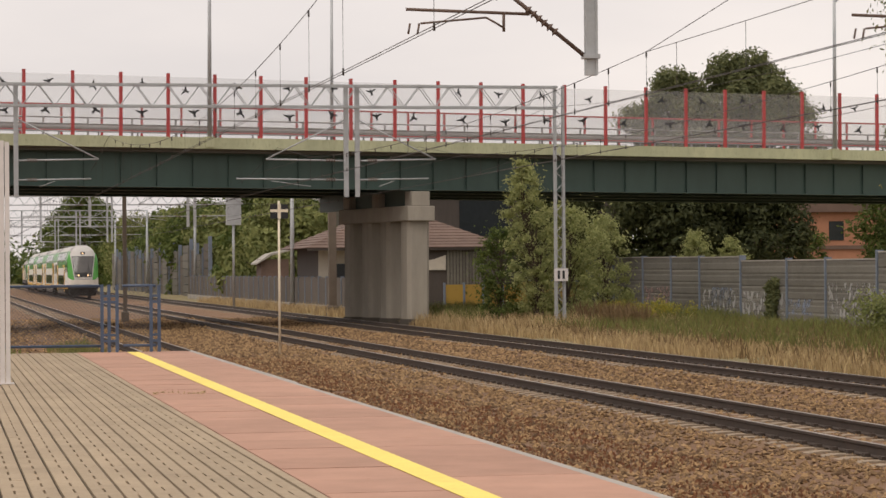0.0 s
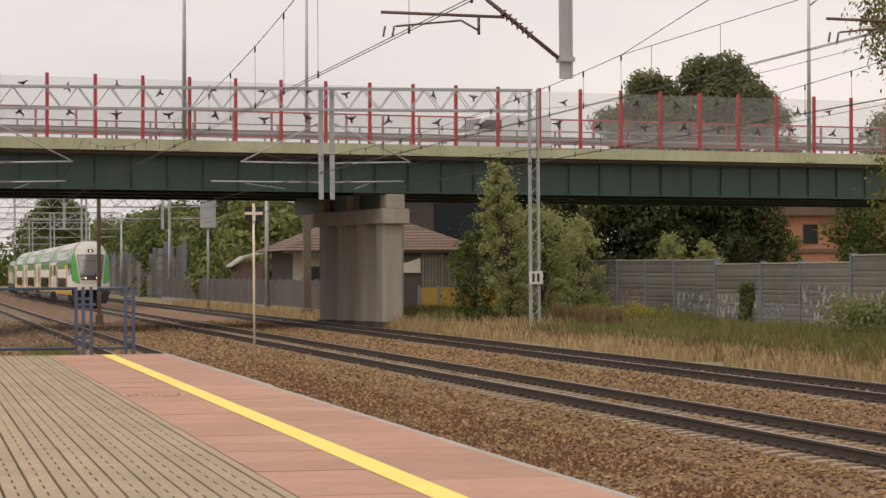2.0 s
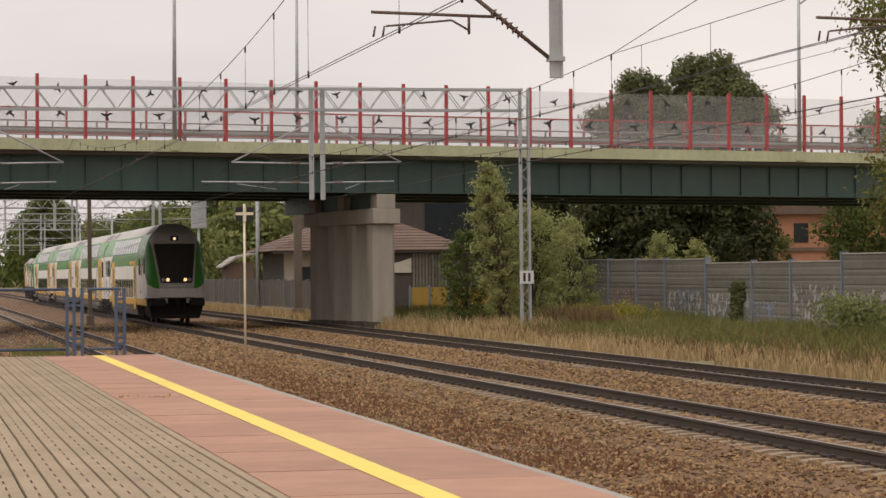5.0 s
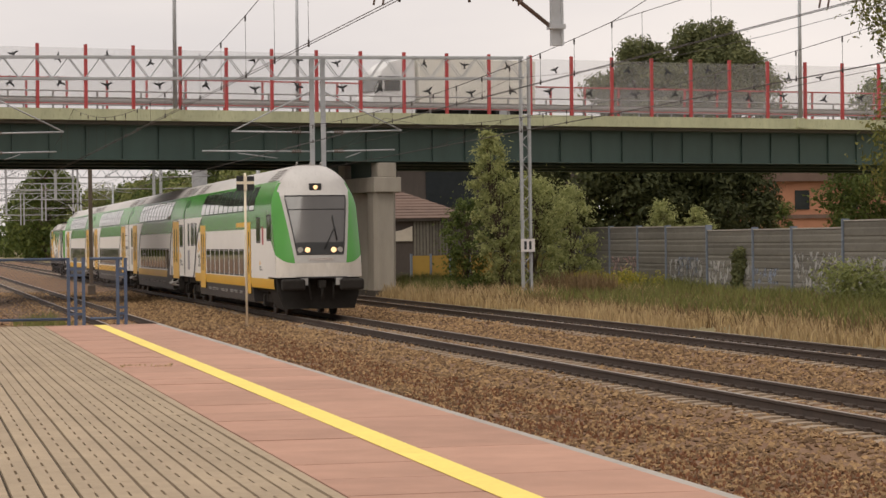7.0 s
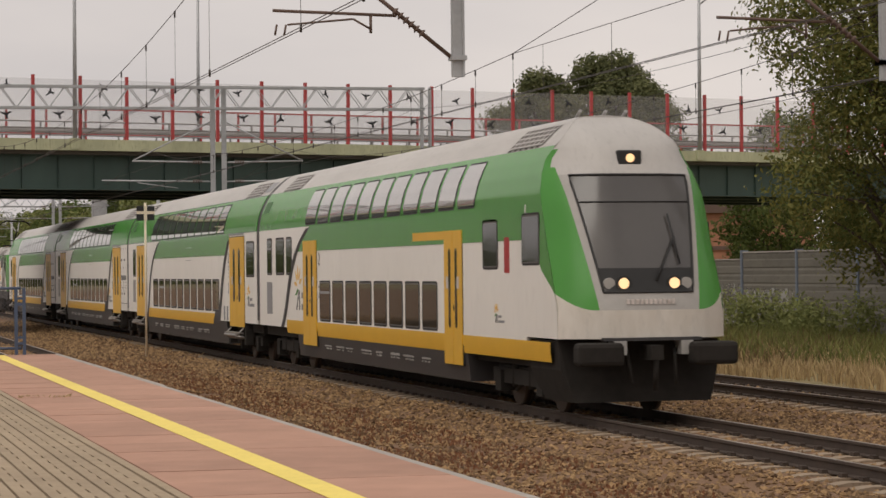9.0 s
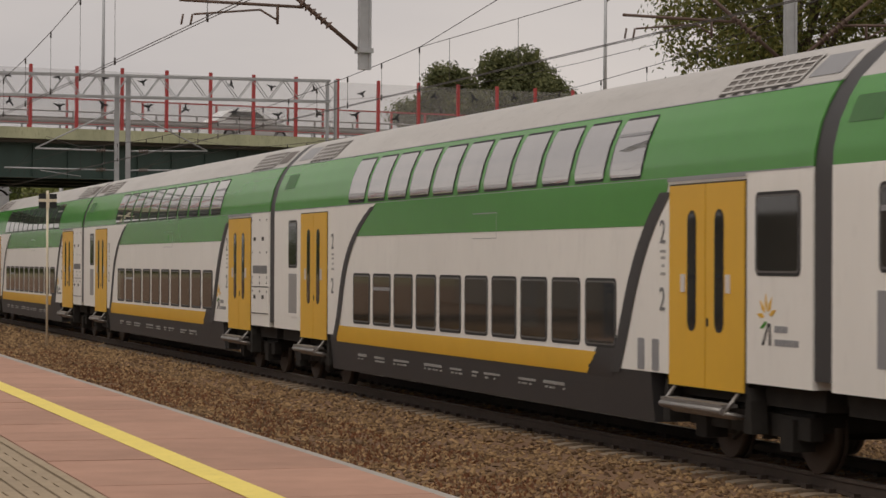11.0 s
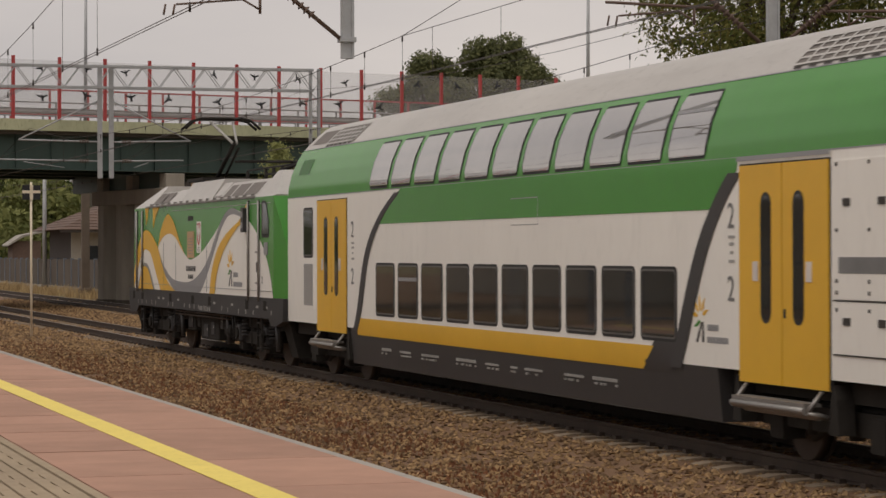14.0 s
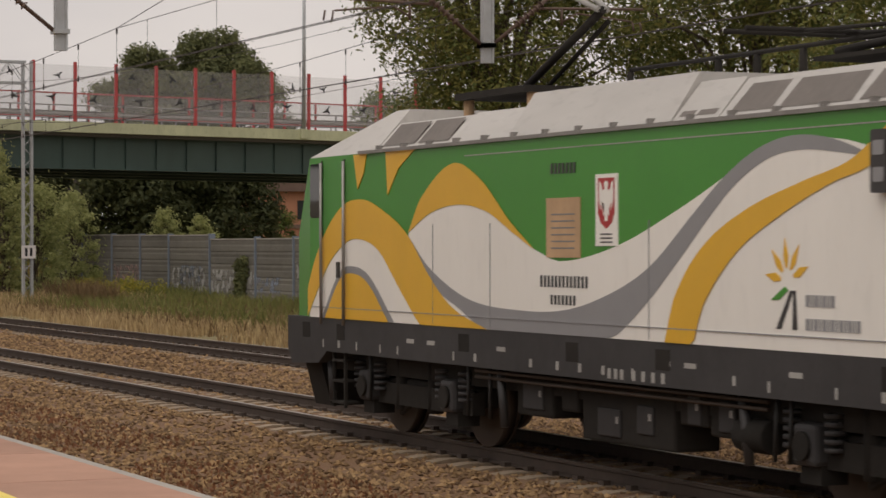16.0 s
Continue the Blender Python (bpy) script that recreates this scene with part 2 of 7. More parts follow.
M_LEAF = foliage("chestnut_leaf", (0.18, 0.185, 0.075), (0.075, 0.088, 0.038))
# Near-black leaves: the dim inside of the trees, put into the colour.
M_LEAF_D = foliage("leaf_with_painted_shade", (0.085, 0.092, 0.034), (0.036, 0.046, 0.018))
M_LEAF_L = foliage("pale_leaf", (0.28, 0.29, 0.105), (0.135, 0.16, 0.052))
M_YOUNG = foliage("young_leaf", (0.46, 0.47, 0.205), (0.26, 0.285, 0.115), 0.58)
M_LEAF_M = foliage("hedge_leaf", (0.16, 0.19, 0.05), (0.055, 0.085, 0.022))
M_LEAF_A = foliage("autumn_leaf", (0.235, 0.215, 0.06), (0.085, 0.11, 0.032))
M_STRAW = foliage("dry_grass", (0.60, 0.46, 0.25), (0.30, 0.21, 0.11))
M_GRASS = foliage("green_grass", (0.24, 0.24, 0.075), (0.11, 0.125, 0.04))
M_GOLD = foliage("goldenrod_flower", (0.40, 0.33, 0.05), (0.15, 0.17, 0.04))
M_BROWNW = foliage("brown_weed", (0.27, 0.185, 0.095), (0.12, 0.08, 0.04))
M_REDW = foliage("reddish_weed", (0.29, 0.135, 0.07), (0.17, 0.085, 0.048))
M_STONE = foliage("ballast_stone", (0.52, 0.345, 0.175), (0.12, 0.070, 0.040))


# ---- ground ----
def grid_mesh(name, x0, x1, y0, y1, nx, ny, height, mat):
    xs, ys = np.linspace(x0, x1, nx + 1), np.linspace(y0, y1, ny + 1)
    v = [(x, y, height(x, y)) for y in ys for x in xs]
    f = [(j * (nx + 1) + i, j * (nx + 1) + i + 1, (j + 1) * (nx + 1) + i + 1, (j + 1) * (nx + 1) + i) for j in range(ny) for i in range(nx)]
    me = bpy.data.meshes.new(name)
    me.from_pydata(v, [], f)
    me.materials.append(mat)
    for p in me.polygons:
        p.use_smooth = True
    return new(name, me)


def ground_z(x, y):
    z = -0.27
    near_ = min(abs(x - 12.95), abs(x - 18.8), abs(x - 6.65) if y > 53 else 9)
    z += 0.068 * min(1.0, max(0.0, (2.3 - near_) / 0.6))
    if 20.9 < x:
        z = -0.27 + min(1.0, (x - 20.9) / 4) * 0.16
    return z + 0.05 * noise.noise((x * 0.35, y * 0.35, 0.3))


far_ground = obj("ground", b_(-900, 900, -300, 2200, -3.0, -0.52), M_SOIL)
tagged(far_ground, "flat brown earth that reaches the horizon", "ground", kind="structure")
bed = grid_mesh("ballast_bed", 4.9, 21.5, -25, 420, 42, 620, ground_z, M_BALLAST)
tagged(bed, "brown stone ballast bed under the railway tracks", "ballast", kind="structure")
verge = grid_mesh("verge", 21.0, 60, -25, 420, 30, 220, lambda x, y: ground_z(x, y) + 0.012, M_SOIL)
tagged(verge, "dry grassy verge beside the tracks", "verge", kind="structure")
left_bed = grid_mesh("yard_ground", -60, 5.2, 50.8, 420, 40, 160, lambda x, y: ground_z(x, y) - 0.02, M_BALLAST)
tagged(left_bed, "brown gravel yard beyond the platform end", "ground", kind="structure")


def scatter(name, pts, sizes, mat, label, category, flat=0.7, seed=1):
    """Many small eight-sided stones joined into one mesh."""
    rng = np.random.default_rng(seed)
    base = np.array([(1, 0, 0), (-1, 0, 0), (0, 1, 0), (0, -1, 0), (0, 0, 1), (0, 0, -1)], float)
    tri = np.array([(0, 2, 4), (2, 1, 4), (1, 3, 4), (3, 0, 4), (2, 0, 5), (1, 2, 5), (3, 1, 5), (0, 3, 5)])
    n = len(pts)
    a = rng.uniform(0, 6.28, n)
    v = base[None] * rng.uniform(0.6, 1.25, (n, 6, 1)) * np.array([1, 1, flat])
    v += rng.normal(0, 0.16, v.shape)
    c, s = np.cos(a)[:, None], np.sin(a)[:, None]
    v = np.stack([v[..., 0] * c - v[..., 1] * s, v[..., 0] * s + v[..., 1] * c, v[..., 2]], -1)
    v = v * sizes[:, None, None] + pts[:, None, :]
    f = (tri[None] + 6 * np.arange(n)[:, None, None]).reshape(-1, 3)
    me = bpy.data.meshes.new(name)
    me.from_pydata(v.reshape(-1, 3).tolist(), [], f.tolist())
    me.materials.append(mat)
    return tagged(new(name, me), label, category, kind="stuff")


rng = np.random.default_rng(5)
n = 128000
yy = 13 + 125 * rng.random(n) ** 2.0
xx = rng.uniform(5.05, 21.2, n)
zz = np.array([ground_z(x, y) for x, y in zip(xx, yy)])
off = np.minimum(np.abs(xx - 12.95), np.abs(xx - 18.8))
keep = rng.random(n) < np.where(off < 1.35, 0.45, 1.0)
zz = zz + np.where(off < 1.3, -0.01, 0.0)
sz = rng.uniform(0.020, 0.046, n) * (1 + (yy - 13) / 80)
scatter("ballast_stones", np.stack([xx, yy, zz + 0.01], -1)[keep], sz[keep], M_STONE, "loose brown and ochre ballast stones along the tracks", "ballast")

n = 16000
yy, xx = 51.5 + 90 * rng.random(n) ** 1.6, rng.uniform(-9.0, 5.1, n)
zz = np.array([ground_z(x, y) for x, y in zip(xx, yy)]) - 0.02
scatter("yard_stones", np.stack([xx, yy, zz + 0.01], -1), rng.uniform(0.025, 0.06, n) * (1 + (yy - 50) / 80), M_STONE, "loose ochre ballast stones beyond the platform end", "ballast", seed=2)


# ---- tracks ----
def rail_profile():
    return [(-0.07, -0.172), (0.07, -0.172), (0.07, -0.158), (0.012, -0.14), (0.012, -0.045), (0.036, -0.035), (0.036, -0.006), (0.028, 0), (-0.028, 0), (-0.036, -0.006), (-0.036, -0.035), (-0.012, -0.045), (-0.012, -0.14), (-0.07, -0.158)]


SL = prism(bmesh.new(), [(-1.28, -0.40), (1.28, -0.40), (1.28, -0.20), (1.1, -0.175), (0.45, -0.178), (0.35, -0.195), (-0.35, -0.195), (-0.45, -0.178), (-1.1, -0.175), (-1.28, -0.20)], -0.13, 0.13)
SLEEPER_MESH = bpy.data.meshes.new("sleeper")
SL.to_mesh(SLEEPER_MESH)
SLEEPER_MESH.materials.append(M_SLEEPER)


def track(x, y0, y1, singles, label):
    t = thing("railway_track", pose(x, 0, 0), label, "railway track", "railway tracks")
    for s in (-0.755, 0.755):
        r = obj("rail", prism(bmesh.new(), rail_profile(), y0, y1), M_RUST, t)
        r.location.x = s
        part("rail_head", b_(s - 0.030, s + 0.030, y0, y1, 0.0005, 0.004), M_HEAD, t, "shiny worn running surface")
    ys = [y0 + 0.3 + 0.62 * i for i in range(int((min(y1, 330) - y0) / 0.62))]
    near = [y for y in ys if singles[0] < y < singles[1]]
    for y in near:
        o = new("sleeper", SLEEPER_MESH)
        o.parent, o.location.y = t, y
    bm = bmesh.new()
    for y in ys:
        if y not in near:
            box(bm, -1.28, 1.28, y - 0.13, y + 0.13, -0.40, -0.185)
    if len(bm.verts):
        tagged(part("sleeper_stretch", bm, M_SLEEPER, t), kind="stuff")
    bm = bmesh.new()
    for y in ys:
        if y < 140:
            for s in (-0.755, 0.755):
                for q in (-1, 1):
                    box(bm, s + q * 0.105 - 0.04, s + q * 0.105 + 0.04, y - 0.06, y + 0.06, -0.19, -0.125)
    if len(bm.verts):
        tagged(part("fastening_strip", bm, M_RUST, t, "rusty rail fastenings"), kind="stuff")
    return t


track(12.95, -25, 420, (14, 120), "main line with rusty rails on concrete sleepers")
track(18.8, -25, 420, (20, 130), "second line with rusty rails on concrete sleepers")
track(6.65, 52.5, 420, (52, 120), "siding rails that end at the platform")

# ---- platform ----
plat = tagged(obj("platform", b_(-30, 4.93, -25, 50.9, -0.6, 0.735), M_JOINT), "raised station platform of pavers and red slabs", "platform", kind="structure")
cope = part("edge_kerb", b_(4.93, 5.02, -25, 51.0, -0.55, 0.757), M_COPE, plat, "pale concrete platform edge")
part("end_wall", b_(-30, 5.02, 50.9, 51.05, -0.55, 0.74), M_CONC_D, plat)
random.seed(4)
y = -25.0
while y < 50.8:
    l = random.choice((1.15, 1.15, 1.15, 0.45))
    y2 = min(y + l, 50.9)
    part("red_slab", b_(2.705, 3.62, y + 0.010, y2 - 0.010, 0.70, 0.7595 + random.uniform(-0.002, 0.002)), M_SLAB, plat)
    part("edge_slab", b_(3.625, 4.925, y + 0.003, y2 - 0.003, 0.70, 0.7598 + random.uniform(-0.001, 0.001)), M_SLAB, plat)
    y = y2
part("safety_line", prism(bmesh.new(), [(3.50, -25), (3.745, -25), (3.925, 50.6), (3.68, 50.6)], 0.7622, 0.7660, axis="z"), M_YELLOW, plat, "worn yellow painted safety line")
part("paver_border", b_(2.612, 2.688, -5.0, 50.85, 0.70, 0.7585), M_PAVER, plat)
PITCH = 0.1084  # every second joint is open, those between are bridged by lugs
px, i = 2.582, 0
lug = bmesh.new()
while px > -6:
    w = PITCH - (0.024 if i % 2 else 0.018)
    bm = bmesh.new()
    k0 = -5.0
    while k0 < 50.85:
        k1 = min(k0 + 1.3, 50.85)
        d = 0.004 * noise.noise((px * 3, k0 * 0.7, 4))
        box(bm, px - w + d, px + d, k0, k1, 0.70, 0.7585 + 0.0022 * noise.noise((px * 3, k0, 1)))
        k0 = k1
    part("paver_row", bm, M_PAVER, plat)
    if i % 2 == 0:
        for q in np.arange(8.0, 50.5, 0.60):
            box(lug, px - PITCH - 0.003, px - w + 0.003, q, q + 0.30, 0.72, 0.7575)
    px -= PITCH
    i += 1
tagged(part("paver_lugs", lug, M_PAVER, plat), kind="stuff")

# ---- bridge ----
BR = pose(0, 108.8, 0, 0, 0.33, 11.53)
bridge = thing("road_bridge", BR, "road bridge with dark green steel girders and pale green parapet edge", "bridge", kind="structure")
U0, U1, BW = -45.0, 85.0, 15.0
part("fascia", b_(U0, U1, 0, 0.35, 7.88, 8.38), M_FASCIA, bridge, "pale green streaked concrete deck edge")
part("fascia", b_(U0, U1, BW - 0.35, BW, 7.88, 8.38), M_FASCIA, bridge)
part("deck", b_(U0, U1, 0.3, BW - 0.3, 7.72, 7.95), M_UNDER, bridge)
part("carriageway", b_(U0, U1, 1.2, BW - 1.2, 7.95, 8.15), M_ASPH, bridge)
for v in (0.95, 5.2, 9.4, BW - 1.2):
    part("girder_web", b_(U0, U1, v, v + 0.05, 6.22, 7.72), M_GIRDER, bridge)
    part("bottom_flange", b_(U0, U1, v - 0.28, v + 0.33, 6.17, 6.22), M_GIRDER, bridge)
    part("top_flange", b_(U0, U1, v - 0.2, v + 0.25, 7.68, 7.72), M_GIRDER, bridge)
for k in range(62):
    u = -30 + 1.66 * k
    part("stiffener", b_(u, u + 0.035, 0.84, 0.95, 6.22, 7.68), M_GIRDER, bridge)
cb = bmesh.new()
for k in range(24):
    box(cb, -34 + 5 * k, -33.7 + 5 * k, 1.0, BW - 1.2, 6.6, 7.3)
tagged(part("cross_beams", cb, M_GIRDER, bridge), kind="stuff")

pier = thing("bridge_pier", BR @ pose(22.35, 0, 0), "weathered concrete bridge pier with stepped columns", "bridge pier", kind="structure")


def column(v, w, d):
    bm = bmesh.new()
    c = 0.16
    prism(bm, [(-w + c, -d), (w - c, -d), (w, -d + c), (w, d - c), (w - c, d), (-w + c, d), (-w, d - c), (-w, -d + c)], -0.6, 4.75, axis="z")
    o = part("column", bm, M_CONC, pier)
    o.location.y = v
    bm = prism(bmesh.new(), [(-w, -d - 0.03), (w, -d - 0.03), (w + 0.03, d), (-w - 0.03, d)], -0.6, 0.22, axis="z")
    o2 = part("column_base", bm, M_CONC_D, pier, "dark foot of the column")
    o2.location.y = v
    return o


for v in (1.3, 3.9, 6.3, 8.7):
    column(v, 0.55, 0.52)
part("cap_beam", b_(-0.68, 0.68, 0.5, 9.6, 4.75, 5.45, bevel=0.04), M_CONC, pier)
for v in (0.98, 5.2, 9.1):
    part("bearing_block", b_(-0.46, 0.46, v - 0.42, v + 0.42, 5.45, 6.12, bevel=0.04), M_CONC, pier)
part("pier_diaphragm", b_(-0.12, 0.12, 1.0, BW - 1.2, 5.45, 7.7), M_GIRDER, pier)
abut = obj("bridge_abutment", b_(80, 84.5, -1, BW + 1, -1, 7.7), M_CONC)
abut.matrix_basis = BR
tagged(abut, "concrete abutment under the far end of the bridge", "abutment", kind="structure")
abut2 = obj("bridge_abutment", b_(-44, -40, -1, BW + 1, -1, 7.7), M_CONC)
abut2.matrix_basis = BR
tagged(abut2, "concrete abutment under the far end of the bridge", "abutment", kind="structure")


# screen of clear panels with red posts
def bird(bm, cx, cz, s, a, y):
    """A flat bird outline."""
    out = [(0, 0.5), (0.10, 0.12), (0.55, 0.28), (0.9, 0.10), (0.5, 0.02), (0.14, -0.18), (0.22, -0.7), (0.02, -0.5), (-0.16, -0.68), (-0.10, -0.16), (-0.45, 0.05), (-0.85, 0.42), (-0.42, 0.32), (-0.1, 0.16)]
    c, sn = math.cos(a), math.sin(a)
    pts = [(cx + s * (p * c - q * sn), cz + s * (p * sn + q * c)) for p, q in out]
    prism(bm, pts, y, y + 0.004)


screen = thing("noise_screen", BR, "clear acrylic noise screen with red posts and black bird stickers", "noise screen")
random.seed(11)
SP = 2.153
for k in range(-20, 36):
    u = 3.68 + SP * k
    part("post", b_(u - 0.065, u + 0.065, 0.08, 0.22, 8.38, 11.19), M_RED, screen)
    pn = part("screen_panel", b_(u + 0.07, u + SP - 0.07, 0.135, 0.150, 8.62, 11.03), M_SCREEN, screen)
    pn.visible_shadow = False
    part("panel_rail", b_(u + 0.065, u + SP - 0.065, 0.11, 0.18, 8.59, 8.62), M_RED, screen)
    bb = bmesh.new()
    bird(bb, u + SP * random.uniform(0.4, 0.62), 9.45 + random.uniform(-0.08, 0.08), 0.34, random.uniform(-1.2, 1.2), 0.122)
    part("bird_sticker", bb, M_STICK, pn, "black bird sticker")
    if random.random() < 0.75:
        bb = bmesh.new()
        bird(bb, u + SP * random.uniform(0.35, 0.62), 10.55 + random.uniform(-0.12, 0.2), 0.30, random.uniform(-1.4, 1.4), 0.122)
        part("bird_sticker", bb, M_STICK, pn)
far_screen = thing("bridge_railing", BR, "red steel railing along the far bridge edge", "railing")
for k in range(-18, 38):
    u = 2.9 + 2.05 * k
    part("post", b_(u - 0.05, u + 0.05, BW - 0.25, BW - 0.15, 8.38, 10.75), M_RED, far_screen)
part("top_rail", b_(U0, U1, BW - 0.24, BW - 0.16, 10.7, 10.78), M_RED, far_screen)
fp = part("screen_panel", b_(U0, U1, BW - 0.21, BW - 0.19, 8.5, 10.7), M_SCREEN, far_screen)
fp.visible_shadow = False
for v, z in ((0.9, 8.78), (BW - 1.0, 8.95)):
    gr = thing("guard_rail", BR, "grey steel guard rail beside the bridge road", "guard rail", "guard rails on the bridge")
    bm = prism(bmesh.new(), [(v, z - 0.16), (v + 0.04, z - 0.1), (v, z - 0.03), (v, z + 0.03), (v + 0.04, z + 0.1), (v, z + 0.16), (v + 0.05, z + 0.16), (v + 0.08, z + 0.1), (v + 0.05, z), (v + 0.08, z - 0.1), (v + 0.05, z - 0.16)], U0, U1, axis="x")
    part("beam", bm, M_GUARD, gr)
    part("handrail", bar((U0, v, z + 0.42), (U1, v, z + 0.42), 0.035), M_GUARD, gr)
    for k in range(50):
        u = -38 + 2.0 * k + 0.7
        part("post", b_(u, u + 0.07, v + 0.05, v + 0.12, 7.9, z + 0.45), M_GUARD, gr)


def street_lamp(u, v, lean):
    t = thing("street_lamp", BR @ pose(u, v, 0), "tall grey tapered street lamp on the bridge edge", "street lamp", "street lamps on the bridge")
    part("bracket", b_(-0.2, 0.2, -0.1, 0.25, 7.95, 8.42), M_FASCIA, t)
    part("pole", bar((0, 0, 8.4), (0, 0, 17.6), 0.105, 10, 0.06), M_GALV, t)
    part("arm", bar((0, 0, 17.5), (0, lean * 1.6, 18.0), 0.045, 8), M_GALV, t)
    part("lamp_head", b_(-0.14, 0.14, lean * 1.6 - 0.35, lean * 1.6 + 0.35, 17.92, 18.06, bevel=0.04), M_GALV, t)
    return t


street_lamp(12.0, 0.0, 1)
street_lamp(44.2, -0.02, 1)
street_lamp(53.4, BW - 0.1, -1)
street_lamp(23.3, BW - 0.1, -1)


# ---- overhead line ----
M_RUSTY = material("rusty_steel", (0.15, 0.118, 0.09), 0.8, scale=5)
def truss(x0, x1, z0, z1, d, parent):
    """A square lattice beam along x."""
    for y in (-d, d):
        for z in (z0, z1):
            part("chord", b_(x0, x1, y - 0.04, y + 0.04, z - 0.045, z + 0.045), M_GALV, parent)
        n = int((x1 - x0) / 0.62)
        for k in range(n):
            a, b = x0 + (x1 - x0) * k / n, x0 + (x1 - x0) * (k + 1) / n
            za, zb = (z0, z1) if k % 2 else (z1, z0)
            part("brace", bar((a, y, za), (b, y, zb), 0.019, 5), M_GALV, parent)


def lattice_mast(x, y, h, name="catenary_mast", base=-0.5):
    if y > 120:
        t = thing(name, pose(x, y, 0), "slender pale grey steel catenary pole with a dark foot", "catenary mast", "catenary masts")
        part("pole", bar((0, 0, base), (0, 0, h), 0.17, 10, 0.11), M_GALV, t)
        part("footing", bar((0, 0, -0.6), (0, 0, 0.25), 0.24, 10), M_UNDER, t, "dark foot of the pole")
        return t
    t = thing(name, pose(x, y, 0), "grey lattice steel catenary mast beside the tracks", "catenary mast", "catenary masts")
    for sx in (-0.17, 0.17):
        part("channel", b_(sx - 0.045, sx + 0.045, -0.12, 0.12, base, h), M_GALV, t)
    n = int(h / 0.42)
    for k in range(n):
        z = 0.1 + k * (h - 0.2) / n
        q = 1 if k % 2 else -1
        part("lacing", bar((-0.17 * q, -0.12, z), (0.17 * q, -0.12, z + 0.36), 0.022, 4), M_GALV, t)
    part("footing", b_(-0.35, 0.35, -0.35, 0.35, -0.6, -0.05), M_CONC, t)
    return t


def cantilever(parent, x, side, top, y=0.0):
    """Arm set of one track: slanted tube with insulators, top rod, steady arm."""
    e = x + side * 2.95
    z = top
    part("stay_tube", bar((x + side * 0.1, y, z - 0.15 + 0.0), (x + side * 1.75, y, z + 1.15), 0.032, 8), M_FITTING, parent)
    for k in range(6):
        q = 0.28 + k * 0.05
        c = Vector((x + side * (0.1 + 1.65 * q), y, z - 0.15 + 1.3 * q))
        d = Vector((side * 1.65, 0, 1.3)).normalized()
        part("insulator_disc", bar(c - d * 0.018, c + d * 0.018, 0.075, 10, 0.04), M_FITTING, parent)
    part("clamp", b_(x - 0.12, x + 0.12, y - 0.12, y + 0.12, z - 0.2, z - 0.13), M_GALV, parent)
    part("registration_tube", bar((x + side * 0.95, y, z + 0.47), (e - side * 0.1, y, z + 0.52), 0.024, 8), M_FITTING, parent)
    part("drop_bracket", bar((x + side * 1.35, y, z + 0.5), (x + side * 1.35, y, z + 0.2), 0.022, 6), M_FITTING, parent)
    part("steady_arm", bar((x + side * 1.35, y, z + 0.26), (x + side * 1.62, y, z + 0.41), 0.016, 6), M_FITTING, parent)
    part("steady_arm", bar((x + side * 1.62, y, z + 0.41), (e - side * 0.32, y, z + 0.31), 0.016, 6), M_FITTING, parent)
    for q in (0.30, 0.16):
        part("contact_clip", bar((e - side * q, y, z + 0.31), (e - side * (q - 0.03), y, z + 0.15), 0.016, 6), M_FITTING, parent)


def long_cantilever(parent, x, side, upper, lower, y=0.0):
    """Pale arm set: level tube held by a slanted stay, and a longer thin arm below."""
    e = x + side * upper
    part("stay_tube", bar((x + side * 0.08, y, 8.35), (e, y, 6.82), 0.030, 8), M_GALV, parent)
    part("top_tube", bar((x + side * 0.08, y, 6.74), (e + side * 0.05, y, 6.80), 0.034, 8), M_GALV, parent)
    part("registration_arm", bar((x + side * 0.08, y, 5.98), (x + side * lower, y, 6.03), 0.030, 8), M_GALV, parent)
    part("steady_arm", bar((x + side * (lower - 1.4), y, 5.94), (x + side * (lower - 3.0 if lower > 4 else 0.9), y, 5.72), 0.016, 6), M_GALV, parent)
    for z in (6.75, 5.99):
        for q in (0.45, 0.55, 0.65, 0.75):
            part("insulator_disc", bar((x + side * q, y, z), (x + side * (q + 0.04), y, z), 0.075, 8), M_FITTING, parent)


def portal(y, x0, x1, drops, label):
    t = thing("catenary_portal", pose(0, y, 0), label, "catenary portal", "catenary portals")
    truss(x0, x1, 8.88, 9.72, 0.24, t)
    for x, sides in drops:
        part("drop_post", b_(x - 0.085, x + 0.085, -0.06, 0.06, 5.3, 9.72), M_GALV, t)
        part("post_flange", b_(x + 0.06, x + 0.095, -0.085, 0.085, 5.3, 9.72), M_GALV, t)
        for s in sides:
            if y > 90:
                long_cantilever(t, x, s, 3.15, 4.4 if s < 0 else 2.9)
            else:
                cantilever(t, x, s, 5.75)
    lattice_mast(x1 + 0.1, y, 9.78)
    lattice_mast(x0 - 0.1, y, 9.78)
    return t


portal(99.0, -10, 24.6, [(2.96, (1,)), (15.95, (-1,)), (16.40, (1,))], "grey lattice catenary portal spanning the tracks before the bridge")
portal(37.0, -10, 27.5, [(9.74, (-1,)), (16.79, (-1, 1))], "grey lattice catenary portal spanning the tracks over the platform")
for yy_, end_ in ((164.0, 22.7), (244.0, 24.3), (300.0, 24.2), (355.0, 24.2)):
    portal(yy_, -10, end_, [(9.6, (-1,)), (15.95, (-1,)), (16.40, (1,))], "distant grey catenary portal over the tracks")

sup = (-25.0, 37.0, 99.0, 164.0, 244.0, 300.0, 355.0)
